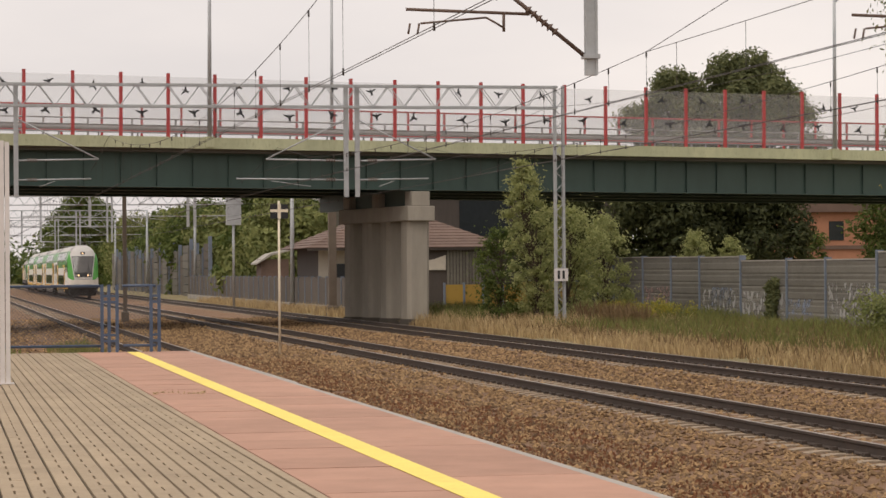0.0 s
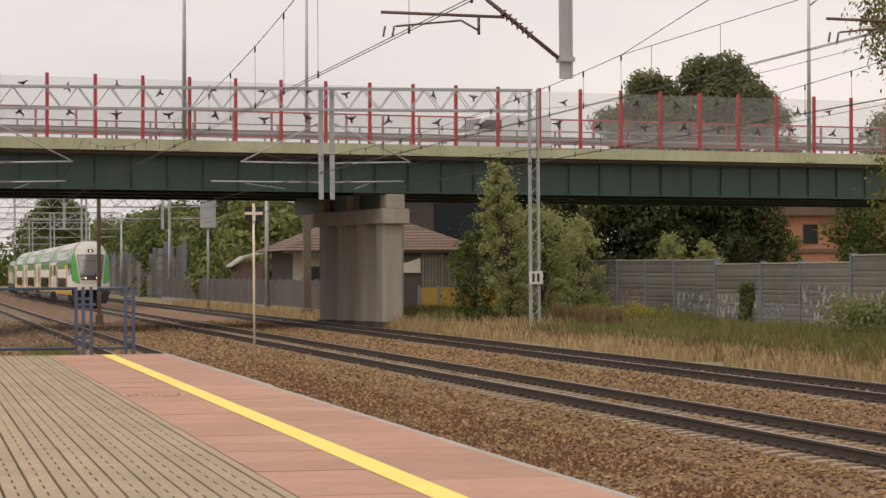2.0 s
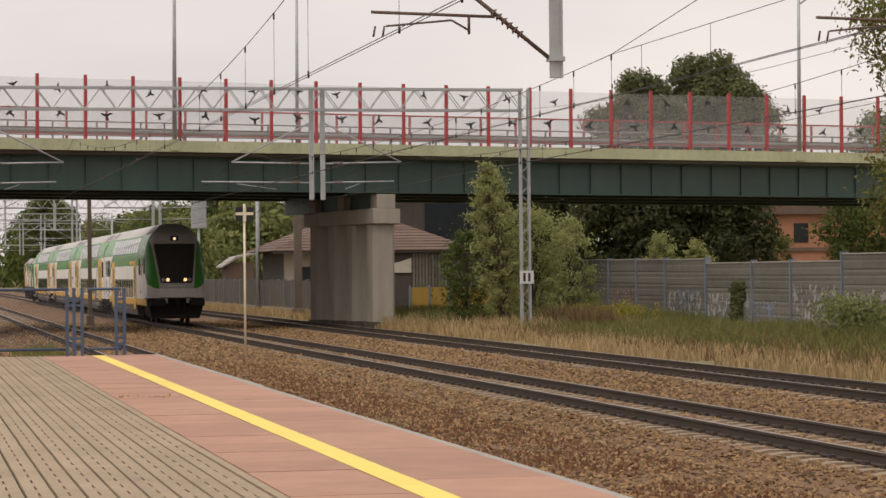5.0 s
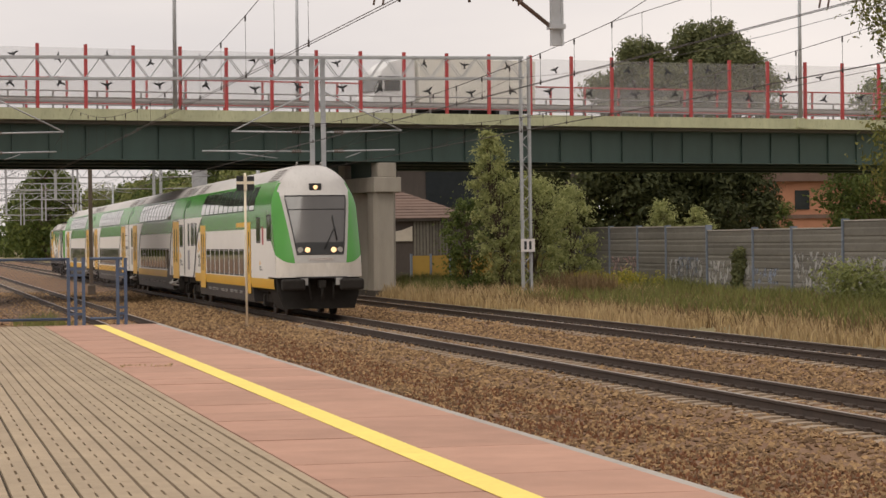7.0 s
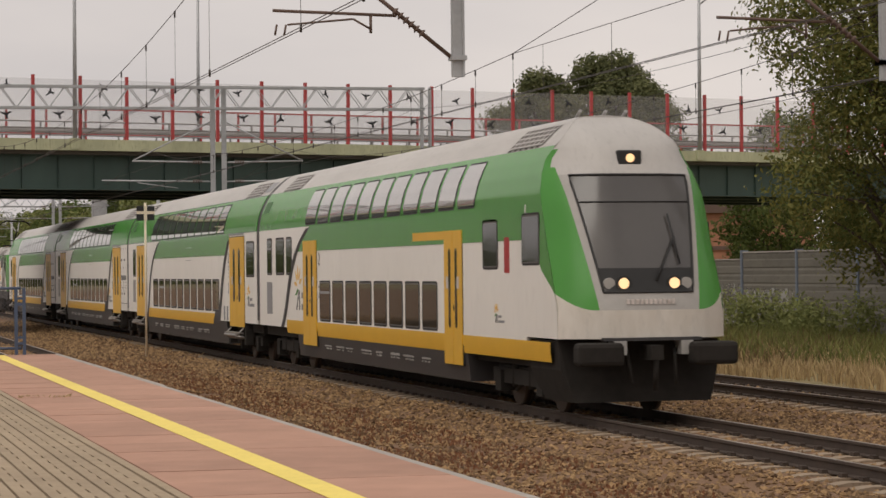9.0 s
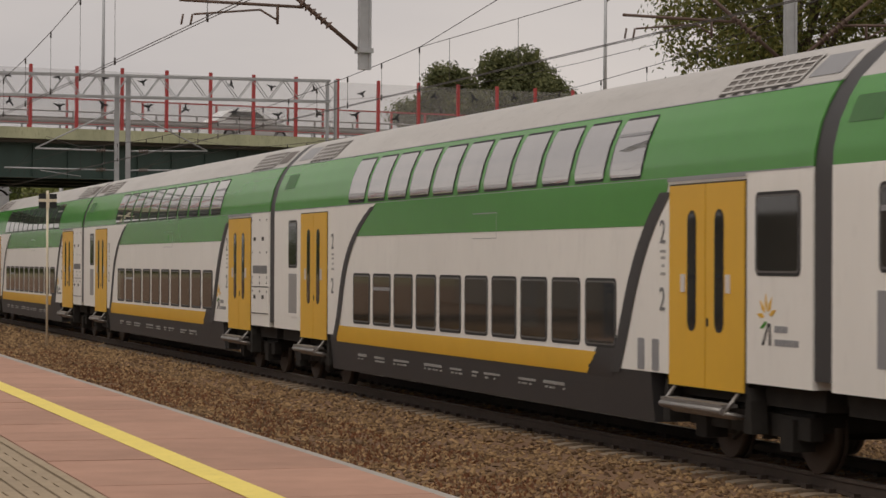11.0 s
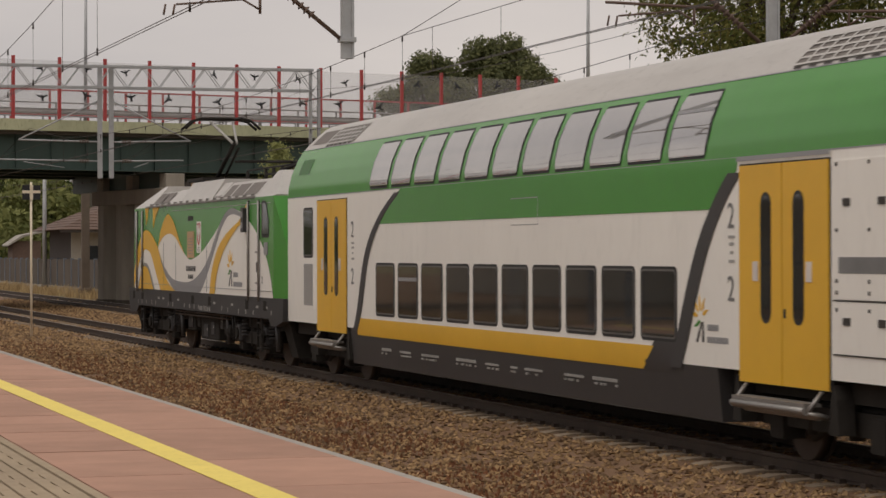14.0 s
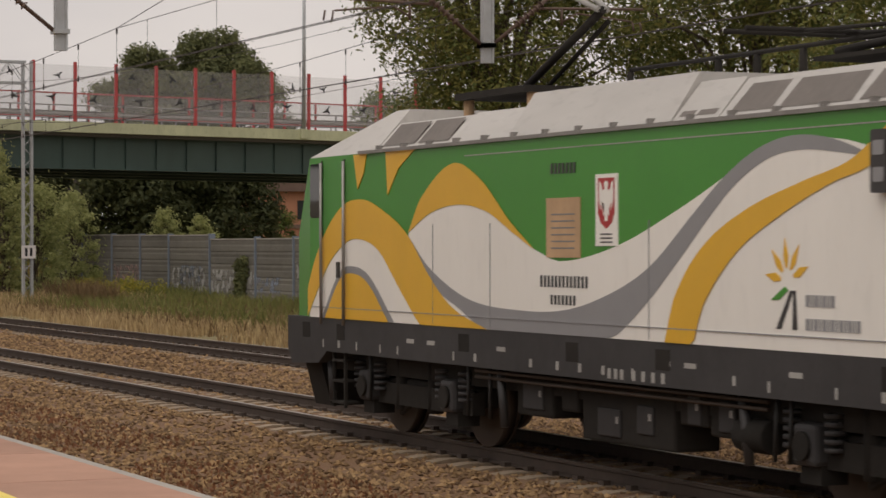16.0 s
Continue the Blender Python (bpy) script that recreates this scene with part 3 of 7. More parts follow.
# place across the line, contact height, height at the supports, lowest height, stitched at the supports
for X, cz, sup_z, low_z, stitch in ((6.55, 5.625, 7.7, 6.2, False), (13.2, 5.67, 7.26, 6.05, True), (18.9, 5.745, 7.3, 6.12, True)):
    w = thing("overhead_wire", pose(X, 0, 0), "overhead contact wires with droppers hung from the portals", "overhead wire", "overhead wires")
    for q in (-0.04, 0.04):
        part("contact_wire", bar((q, -25, cz), (q, 355, cz), 0.007, 5), M_WIRE, w)
    for a, b in zip(sup, sup[1:]):
        nseg = 16
        rise = (0.83 if stitch else sup_z - low_z)

        def hang(y):
            return low_z + rise * ((2 * (y - a) / (b - a) - 1) ** 2)
        ys_ = [a + (b - a) * i / nseg for i in range(nseg + 1)]
        if stitch:
            ys_ = [a] + [a + 9 + (b - a - 18) * i / nseg for i in range(nseg + 1)] + [b]
        pts = [(0, y, sup_z if y in (a, b) else hang(y)) for y in ys_]
        part("messenger_wire", tube(bmesh.new(), pts, 0.0075, 5), M_WIRE, w)
        for p in pts[1:-1]:
            part("dropper", bar(p, (0, p[1], cz), 0.005, 4), M_WIRE, w)
            for z in (cz, p[2] - 0.06):
                part("dropper_clamp", bar((0, p[1], z - 0.05), (0, p[1], z + 0.07), 0.017, 6), M_WIRE, w)
        if stitch:
            part("stitch_wire", bar((0, a - 9, hang(a + 9)), (0, a + 9, hang(a + 9)), 0.0065, 5), M_WIRE, w)
            for d in (3.0, 7.0):
                part("stitch_dropper", bar((0, a + d, hang(a + 9)), (0, a + d, cz), 0.005, 4), M_WIRE, w)

feeder = thing("feeder_cable", pose(0, 0, 0), "feeder cables running beside the overhead line", "cable", "overhead wires")
for x, z in ((24.2, 7.3), (24.2, 8.9)):
    for a, b in zip(sup, sup[1:]):
        pts = [(x, a + (b - a) * i / 8, z - 0.8 * (1 - (2 * i / 8 - 1) ** 2)) for i in range(9)]
        part("cable", tube(bmesh.new(), pts, 0.008, 5), M_WIRE, feeder)

mp = thing("mast_number_plate", pose(24.7, 98.82, 2.12), "small white marker plate with dark figures fixed to a mast", "marker plate")
part("plate", b_(-0.29, 0.29, -0.03, 0.0, -0.26, 0.26), M_WHITE, mp)
for x in (-0.1, 0.1):
    part("figure_bar", b_(x - 0.05, x + 0.05, -0.036, -0.03, -0.17, 0.17), M_STICK, mp)

# ---- signs, gate and posts round the platform end ----
sp = thing("track_sign", pose(10.43, 78.0, 0), "cream signpost with a cross on a black plate", "signpost")
part("pole", bar((0, 0, -0.4), (0, 0, 4.55), 0.037, 8), M_SIGN, sp)
part("plate", b_(-0.28, 0.28, -0.06, -0.045, 4.0, 4.45), M_STICK, sp)
part("cross_bar", b_(-0.28, 0.28, -0.072, -0.06, 4.2, 4.29), M_SIGN, sp)
part("cross_upright", b_(-0.05, 0.05, -0.076, -0.06, 4.0, 4.45), M_SIGN, sp)

wp = thing("platform_post", pose(0.93, 36.9, 0.76), "white steel channel post standing on the platform", "post")
part("channel", b_(-0.07, 0.0, -0.06, 0.06, 0, 3.52), M_WHITE, wp)
part("channel", b_(0.012, 0.075, -0.075, 0.05, -0.002, 3.5), M_WHITE, wp)
part("base_plate", b_(-0.13, 0.13, -0.12, 0.12, 0, 0.015), M_WHITE, wp)


def fence_field(t, x0, x1, z0, z1, net=True, tube=0.028):
    for z in (z0, z1):
        part("frame_tube", bar((x0, 0, z), (x1, 0, z), tube, 8), M_BLUE, t)
    if net:
        bm = bmesh.new()
        s, h = 0.075, z1 - z0
        k = x0 - h
        while k < x1:
            for q in (1, -1):
                a, b = (k, k + h) if q > 0 else (k + h, k)
                lo, hi = max(x0, min(a, b)), min(x1, max(a, b))
                if hi - lo > 0.02:
                    za = z0 + (lo - a if q > 0 else a - lo)
                    zb = z0 + (hi - a if q > 0 else a - hi)
                    beam(bm, (lo, 0.004 * q, za), (hi, 0.004 * q, zb), 0.0035, 4)
            k += s
        part("chain_link", bm, M_NET, t, "grey chain-link mesh")


gate = thing("platform_gate", pose(0, 50.75, 0.76), "blue steel platform-end fence with chain-link mesh and gate", "fence")
fence_field(gate, -8.0, 3.18, 0.13, 1.33)
fence_field(gate, 3.62, 4.28, 0.13, 1.33)
for x in (-8, -5, -2, 1.0, 3.20, 3.34, 3.50, 4.18, 4.34):
    part("post", b_(x - 0.032, x + 0.032, -0.032, 0.032, -0.02, 1.36 if x < 3.9 else 1.34), M_BLUE, gate)
for z in (0.2, 0.32, 0.98, 1.1):
    part("latch_plate", b_(3.22, 3.50, -0.02, 0.02, z, z + 0.05), M_BLUE, gate)
    part("latch_plate", b_(4.20, 4.33, -0.02, 0.02, z, z + 0.05), M_BLUE, gate)

# ---- wall along the right side ----
ys = [20, 25.5, 31, 36.5, 42, 47.5, 53, 58.5, 64, 69.5, 74.9, 80.0, 85.15, 90.5, 94.95, 100.8, 106.6, 111.0, 115.7, 121.0, 126.4]
nw = thing("noise_wall", pose(33, 0, 0), "grey-brown ribbed noise wall with blue-grey posts and graffiti", "noise wall", kind="structure")
for a, b in zip(ys, ys[1:]):
    top = 2.85 if a < 85 else 2.60 if a < 100 else 2.78 + (a - 100) * 0.005
    nrow = 6
    for r in range(nrow):
        z0 = -0.45 + (top + 0.45) * r / nrow
        z1 = -0.45 + (top + 0.45) * (r + 1) / nrow
        bm = bmesh.new()
        prism(bm, [(-0.03, z0), (-0.05, z0 + 0.05), (-0.05, (z0 + z1) / 2), (-0.036, (z0 + z1) / 2 + 0.05), (-0.05, z1 - 0.08), (-0.03, z1), (0.12, z1), (0.12, z0)], a + 0.05, b - 0.05)
        part("panel", bm, M_WALLP, nw)
    part("coping", b_(-0.07, 0.14, a + 0.05, b - 0.05, top, top + 0.05), M_COPE, nw)
for a in ys:
    top = 2.95 if a < 86 else 2.72 if a < 100 else 2.86 + (a - 100) * 0.005
    part("post", b_(-0.10, 0.16, a - 0.075, a + 0.075, -0.5, top), M_WALLPOST, nw)
for a, b, z0, z1, mt in ((85.4, 90.3, 0.35, 1.75, M_GRAF), (95.2, 100.6, 0.4, 1.35, M_GRAF), (101.2, 106.2, 0.45, 1.4, M_GRAF), (92.0, 94.8, 0.5, 1.1, M_GRAF_B), (102.0, 105.0, 0.7, 1.5, M_GRAF_B), (121.4, 126.0, 0.5, 2.1, M_GRAF), (111.3, 115.4, 0.5, 1.5, M_GRAF_R), (80.4, 84.8, 0.4, 1.6, M_GRAF)):
    part("graffiti", b_(-0.056, -0.052, a, b, z0, z1), mt, nw, "pale weathered graffiti patch")

yf = thing("yellow_fence", pose(33, 0, 0), "low fence of yellow-brown panels between dark posts", "fence")
y = 126.8
while y < 141:
    part("panel", b_(0, 0.08, y + 0.06, y + 1.75, -0.3, 1.62), M_YPANEL, yf)
    part("post", b_(-0.06, 0.12, y - 0.07, y + 0.05, -0.4, 1.75), M_WALLPOST, yf)
    y += 1.85
for k in range(4):
    x = -4.5 + 1.14 * k
    part("panel", b_(x + 0.06, x + 1.08, y, y + 0.08, -0.3, 1.5), M_YPANEL, yf)
    part("post", b_(x - 0.07, x + 0.05, y - 0.06, y + 0.12, -0.4, 1.62), M_WALLPOST, yf)

rp = thing("rusty_mast", pose(9.55, 132.4, 0), "rusty brown steel mast beside the siding", "mast")
part("column", b_(-0.10, 0.10, -0.12, 0.12, -0.4, 7.5), M_RUSTY, rp)
part("base", b_(-0.2, 0.2, -0.2, 0.2, -0.5, 0.3, bevel=0.05), M_RUSTY, rp)
rm = thing("rusty_mast", pose(22.2, 143.0, 0), "brown weathered steel mast beside the bridge pier", "mast")
part("column", b_(-0.22, 0.22, -0.16, 0.16, -0.4, 8.2), M_RUSTY, rm)
part("base", b_(-0.36, 0.36, -0.3, 0.3, -0.5, 0.35, bevel=0.08), M_RUSTY, rm)
sg = thing("signal_back", pose(20.9, 181, 0), "grey sheet-metal back of a tall signal box on a pole", "signal")
part("panel", b_(-0.55, 0.55, -0.1, 0.1, 5.7, 8.2, bevel=0.03), M_GALV, sg)
part("pole", bar((0, 0.15, -0.4), (0, 0.15, 8.0), 0.09, 8), M_GALV, sg)

# long low wall beyond the bridge, tall perforated wall further on
lw = thing("boundary_wall", pose(23.2, 0, 0), "low brown concrete panel wall beside the far tracks", "wall")
for k in range(34):
    y = 137 + 3.0 * k
    part("panel", b_(0, 0.1, y + 0.06, y + 2.94, 0.25, 1.95), M_LOWWALL, lw)
    part("plinth", b_(-0.04, 0.14, y, y + 3.0, -0.5, 0.25), M_COPE, lw)
    part("post", b_(-0.05, 0.15, y - 0.06, y + 0.06, -0.5, 2.02), M_WALLPOST, lw)
hw = thing("tall_noise_wall", pose(25.0, 0, 0), "tall grey noise wall of stepped panels behind the tracks", "noise wall")
for k in range(22):
    y = 236 + 6.0 * k
    h = 5.6 if k % 3 == 0 else 4.6 if k % 3 == 1 else 5.1
    for r in range(7):
        part("panel", b_(-0.3 * (k % 2), 0.12, y + 0.1, y + 5.9, -0.5 + r * (h / 7), -0.5 + (r + 0.93) * (h / 7)), M_WALLP if k % 2 else M_LOWWALL, hw)
    part("post", b_(-0.15, 0.2, y - 0.12, y + 0.12, -0.5, h + 0.1), M_WALLPOST, hw)


# plain unseen wall added on the station side behind the camera, for window reflections
cw = tagged(obj("reflection_wall", b_(-26, -25.5, -80, 160, -1, 4.8), M_PLASTER), "unseen plain plastered wall added behind the platform for window reflections", "wall", kind="structure")


# ---- houses ----
def tiled_roof(t, x0, x1, y0, y1, ze, zr):
    """A hip roof in courses of tiles."""
    n = 15
    cx, inset = (y1 - y0) / 2, (y1 - y0) / 2
    for k in range(n):
        a, b = k / n, (k + 1) / n
        bm = bmesh.new()
        za, zb = ze + (zr - ze) * a, ze + (zr - ze) * b
        ra = (x0 + inset * a, x1 - inset * a, y0 + inset * a, y1 - inset * a)
        rb = (x0 + inset * b, x1 - inset * b, y0 + inset * b, y1 - inset * b)
        va = [bm.verts.new(p) for p in ((ra[0], ra[2], za + 0.05), (ra[1], ra[2], za + 0.05), (ra[1], ra[3], za + 0.05), (ra[0], ra[3], za + 0.05))]
        vb = [bm.verts.new(p) for p in ((rb[0], rb[2], zb), (rb[1], rb[2], zb), (rb[1], rb[3], zb), (rb[0], rb[3], zb))]
        vc = [bm.verts.new((v.co.x, v.co.y, za)) for v in va]
        for i in range(4):
            j = (i + 1) % 4
            bm.faces.new((va[i], va[j], vb[j], vb[i]))
            bm.faces.new((vc[i], vc[j], va[j], va[i]))
        part("tile_course", bm, M_TILE, t)


house = thing("boarded_house", pose(0, 0, 0), "low dark boarded house with a brown tiled hip roof", "house")
part("wall", b_(23.9, 35.2, 159.5, 169.5, -0.5, 3.85), M_DKWOOD, house)
part("plaster_wall", b_(23.85, 30.2, 159.36, 159.5, -0.5, 3.7), M_PLASTER, house, "white plastered part of the front wall")
tiled_roof(house, 22.8, 36.2, 157.8, 171.2, 3.8, 6.65)
part("eaves_board", b_(22.9, 36.1, 157.85, 158.0, 3.64, 3.84), M_DKWOOD, house)
part("lean_to", b_(30.3, 35.6, 158.2, 159.5, -0.5, 3.7), M_DKWOOD, house, "dark vertical boarding under the eaves")
for k in range(17):
    part("board", b_(32.0 + k * 0.21, 32.0 + k * 0.21 + 0.15, 158.14, 158.2, 0.9, 3.6), M_WALLP, house)
part("gable_board", prism(bmesh.new(), [(30.2, 2.35), (31.9, 2.35), (31.9, 3.3), (31.2, 3.05), (30.2, 2.9)], 158.08, 158.2), M_PLASTER, house, "white painted board under the eaves")
part("chimney", b_(27.6, 28.3, 164, 164.8, 5.0, 6.9), M_PLASTER, house)
for x in (24.9, 26.6):
    part("window", b_(x, x + 0.8, 159.30, 159.36, 1.6, 2.8), M_GLASSD, house)
h2 = thing("grey_house", pose(0, 0, 0), "dark grey modern house with a skylight behind the trees", "house")
part("wall", b_(36, 52, 186, 196, -0.5, 8.6), M_DKWOOD, h2)
part("roof", b_(35.6, 52.4, 185.4, 196.4, 8.6, 8.9), M_UNDER, h2)
part("window", b_(38.6, 42.5, 185.9, 186.0, 4.9, 8.2), M_GLASSD, h2)
part("skylight", b_(43.0, 44.0, 185.88, 185.98, 6.9, 7.5), M_WHITE, h2)
h3 = thing("salmon_house", pose(0, 0, 0), "salmon-coloured house with brown eaves behind trees", "house")
part("wall", b_(62, 78, 186, 196, -0.5, 6.6), M_ORANGE, h3)
part("eaves_board", b_(61.5, 78.5, 185.5, 196.5, 6.6, 7.1), M_TILE, h3)
part("roof", prism(bmesh.new(), [(61.5, 7.1), (78.5, 7.1), (74.5, 9.2), (65.5, 9.2)], 185.5, 196.5), M_TILE, h3)
part("cornice", b_(61.8, 78.2, 185.85, 186, 3.7, 4.0), M_TILE, h3)
for x in (64, 68, 72):
    part("window", b_(x, x + 1.2, 185.94, 186.0, 4.4, 5.9), M_GLASSD, h3)
h4 = thing("small_house", pose(0, 0, 0), "small dark gabled house among distant trees", "house")
part("wall", b_(34, 41, 236, 244, -0.5, 6), M_PLASTER, h4)
bm = prism(bmesh.new(), [(33.4, 5.8), (37.5, 10.4), (41.6, 5.8)], 235.4, 244.6)
part("roof", bm, M_UNDER, h4)
part("window", b_(36.6, 38.2, 235.9, 236.0, 3.2, 5.0), M_GLASSD, h4)
shed = thing("garden_shed", pose(0, 0, 0), "red-brown shed with a sagging roof beside the wall", "shed")
part("wall", b_(24.9, 27.1, 197, 200, -0.5, 3.3), M_TILE, shed)
bm = prism(bmesh.new(), [(24.5, 3.0), (25.6, 3.75), (27.8, 4.2), (27.8, 4.08), (25.7, 3.6), (24.5, 2.88)], 196.6, 200.4)
part("roof", bm, M_COPE, shed)


# ---- plants ----
def leaves(name, centres, radii, count, size, mat, parent=None, seed=0, shell=0.55, droop=0.0, ragged=0.16):
    """Many small leaves spread through clumps, joined into one mesh."""
    r = np.random.default_rng(seed)
    centres, radii = np.array(centres, float), np.array(radii, float)
    w = radii.prod(1) ** 0.8 if radii.ndim == 2 else radii ** 2.4
    who = r.choice(len(centres), count, p=w / w.sum())
    d = r.normal(size=(count, 3))
    d /= np.linalg.norm(d, axis=1)[:, None]
    rad = (shell + (1.06 - shell) * r.random(count) ** 0.6) * r.lognormal(0, ragged, count)
    c = centres[who] + d * rad[:, None] * radii[who].reshape(count, -1)
    nrm = d + r.normal(0, 0.55, (count, 3)) + np.array([0, 0, 0.25])
    nrm /= np.linalg.norm(nrm, axis=1)[:, None]
    t = np.cross(nrm, r.normal(size=(count, 3)))
    t /= np.linalg.norm(t, axis=1)[:, None]
    b = np.cross(nrm, t)
    s = size * r.uniform(0.6, 1.35, count)[:, None]
    v = np.stack([c - t * s, c + b * s * 0.45 + nrm * s * 0.12, c + t * s - nrm * s * droop, c - b * s * 0.45 + nrm * s * 0.12], 1).reshape(-1, 3)
    k = 4 * np.arange(count)[:, None]
    f = np.concatenate([k + np.array([[0, 1, 2]]), k + np.array([[0, 2, 3]])])
    me = bpy.data.meshes.new(name)
    me.from_pydata(v.tolist(), [], f.tolist())
    me.materials.append(mat)
    o = new(name, me)
    if parent:
        o.parent = parent
    return o


def tree(x, y, height, spread, trunk_r, mat, label, seed, count=9000, size=0.16, low=0.3, clumps=26, category="tree", lean=(0, 0), group="", clump=1.0, shell=0.55, ragged=0.16):
    r = random.Random(seed)
    t = thing("tree", pose(x, y, -0.35), label, category, group)
    bm = bmesh.new()
    p, rad = Vector((0, 0, 0)), trunk_r
    top = height * 0.8
    nodes = [p]
    for k in range(6):
        q = Vector((lean[0] * (k + 1) / 6 + r.uniform(-0.12, 0.12), lean[1] * (k + 1) / 6 + r.uniform(-0.12, 0.12), top * (k + 1) / 6))
        beam(bm, p, q, rad, 8, rad * 0.82)
        p, rad = q, rad * 0.82
        nodes.append(p)
    part("trunk", bm, M_BARK, t)
    cs, rs = [], []
    for k in range(clumps):
        h = low + (1 - low) * ((k + 0.5) / clumps)
        a = k * 2.4 + r.uniform(-0.4, 0.4)
        wide = math.sin(math.pi * min(1, max(0.12, 0.16 + 0.80 * (h - low) / (1 - low)))) ** 0.7
        rr = spread * wide * r.uniform(0.35, 0.98)
        c = Vector((math.cos(a) * rr + lean[0] * h, math.sin(a) * rr + lean[1] * h, height * h * 0.96))
        s = spread * clump * r.uniform(0.24, 0.42)
        cs.append(c)
        rs.append((s, s, s * r.uniform(0.6, 0.85)))
        i = min(6, max(1, int(h * 6)))
        bl = bmesh.new()
        mid = nodes[i].lerp(c, 0.5) + Vector((0, 0, 0.1 * spread * 0.3))
        beam(bl, nodes[i - 1], mid, trunk_r * 0.28, 5, trunk_r * 0.18)
        beam(bl, mid, c, trunk_r * 0.18, 5, trunk_r * 0.05)
        part("limb", bl, M_BARK, t)
    leaves("crown", cs, rs, count, size, mat, t, seed, shell, 0.0, ragged)
    return t


tree(49.3, 150, 16.3, 4.6, 0.5, M_LEAF, "large dark green chestnut tree behind the bridge", 21, 46000, 0.15, 0.36, 74, clump=0.72)
tree(44.9, 149, 15.0, 4.1, 0.4, M_LEAF, "large dark green chestnut tree behind the bridge", 22, 36000, 0.15, 0.36, 64, clump=0.72)
# Three trees in darkened leaves, since the bridge casts no shade here.
tree(47.2, 146, 9.5, 4.0, 0.3, M_LEAF_D, "dark green dense tree beyond the bridge, shade painted into its leaves", 23, 22000, 0.2, 0.08, 40)
tree(42.9, 145, 9.2, 3.9, 0.3, M_LEAF_D, "dark green dense tree beyond the bridge, shade painted into its leaves", 27, 19000, 0.2, 0.08, 38)
tree(38.6, 152, 8.5, 3.2, 0.3, M_LEAF_D, "dark green tree beyond the bridge, shade painted into its leaves", 28, 11000, 0.2, 0.1, 28)
tree(64.6, 158, 13, 5.0, 0.35, M_LEAF_M, "green tree behind the bridge railing", 24, 14000, 0.18, 0.2, 34, clump=0.8)
tree(60.8, 170, 5.2, 1.7, 0.12, M_LEAF_M, "small green tree before the salmon house", 36, 3600, 0.13, 0.1, 20)
tree(77, 172, 9.5, 4.5, 0.35, M_LEAF_M, "green tree beside the salmon house", 27, 9000, 0.2, 0.1, 24)
tree(25.0, 103.5, 7.6, 1.1, 0.09, M_YOUNG, "slender young tree with yellow-green leaves in front of the bridge", 25, 9000, 0.08, 0.14, 60, lean=(-0.8, 0), clump=0.85, shell=0.1, ragged=0.45)
tree(26.6, 105, 5.5, 1.8, 0.09, M_YOUNG, "bushy young tree with yellow-green leaves beside the mast", 26, 10000, 0.08, 0.06, 60, clump=0.8, shell=0.1, ragged=0.45)
tree(23.9, 106.5, 4.6, 1.3, 0.08, M_LEAF_M, "bushy young tree with grey-green leaves behind the mast", 37, 5200, 0.08, 0.05, 44, clump=0.85, shell=0.1, ragged=0.45)
tree(28.7, 107, 5.1, 1.2, 0.09, M_YOUNG, "bushy young tree with yellow-green leaves before the wall", 29, 7500, 0.08, 0.05, 50, clump=0.8, shell=0.1, ragged=0.45)
tree(34.4, 112, 4.5, 0.95, 0.07, M_YOUNG, "light green sapling behind the noise wall", 30, 5200, 0.08, 0.2, 40, clump=0.9, shell=0.1, ragged=0.4)
tree(36.2, 112, 4.15, 0.9, 0.07, M_YOUNG, "light green sapling behind the noise wall", 31, 4200, 0.08, 0.2, 36, clump=0.9, shell=0.1, ragged=0.4)
tree(31.6, 66.0, 14.8, 4.5, 0.28, M_LEAF_A, "tall tree with thinning yellow-green leaves beside the tracks", 32, 62000, 0.085, 0.22, 84, lean=(-2.0, 0.0), group="trees by the wall", clump=0.8)
tree(36.5, 62.0, 14.0, 5.0, 0.30, M_LEAF_A, "tall tree with thinning yellow-green leaves behind the wall", 33, 56000, 0.095, 0.2, 64, group="trees by the wall", clump=0.85)
tree(36.5, 51.0, 13.0, 5.0, 0.30, M_LEAF_A, "tall tree with thinning yellow-green leaves behind the wall", 34, 46000, 0.095, 0.2, 60, group="trees by the wall", clump=0.85)
tree(37.5, 41.0, 12.0, 4.6, 0.30, M_LEAF_M, "tall green tree behind the wall", 35, 26000, 0.12, 0.2, 40, group="trees by the wall")
rr = random.Random(8)
for k in range(15):
    tree(27.6 + rr.uniform(0, 6) + k * 0.25, 205 + k * 17 + rr.uniform(-4, 4), rr.uniform(8.5, 12.5), rr.uniform(4.2, 6.2), 0.3, M_LEAF_M if k % 3 else M_LEAF_L, "green tree in the belt beside the railway", 50 + k, 6500, 0.32, 0.05, 24, group="trees beside the railway")
for k in range(7):
    tree(26 + 1.6 * k + rr.uniform(-2, 2), 470 + 24 * k, rr.uniform(15, 19), rr.uniform(6.5, 8.5), 0.4, M_LEAF_M, "tall green tree far along the railway", 100 + k, 5000, 0.5, 0.05, 30, group="trees beside the railway")
for k in range(6):
    tree(31 + k * 1.6 + rr.uniform(-1, 1), 172 + k * 7, rr.uniform(5.0, 7.5), rr.uniform(2.6, 3.6), 0.2, M_LEAF_L if k % 2 else M_LEAF_M, "bright green bushy tree behind the low wall", 80 + k, 4200, 0.2, 0.05, 18, group="trees beside the railway")
cs, rs = [], []
for k in range(60):
    cs.append((-160 + k * 9, 640 + rr.uniform(-40, 40), 2 + rr.uniform(-1, 3)))
    rs.append((11, 9, rr.uniform(6, 9)))
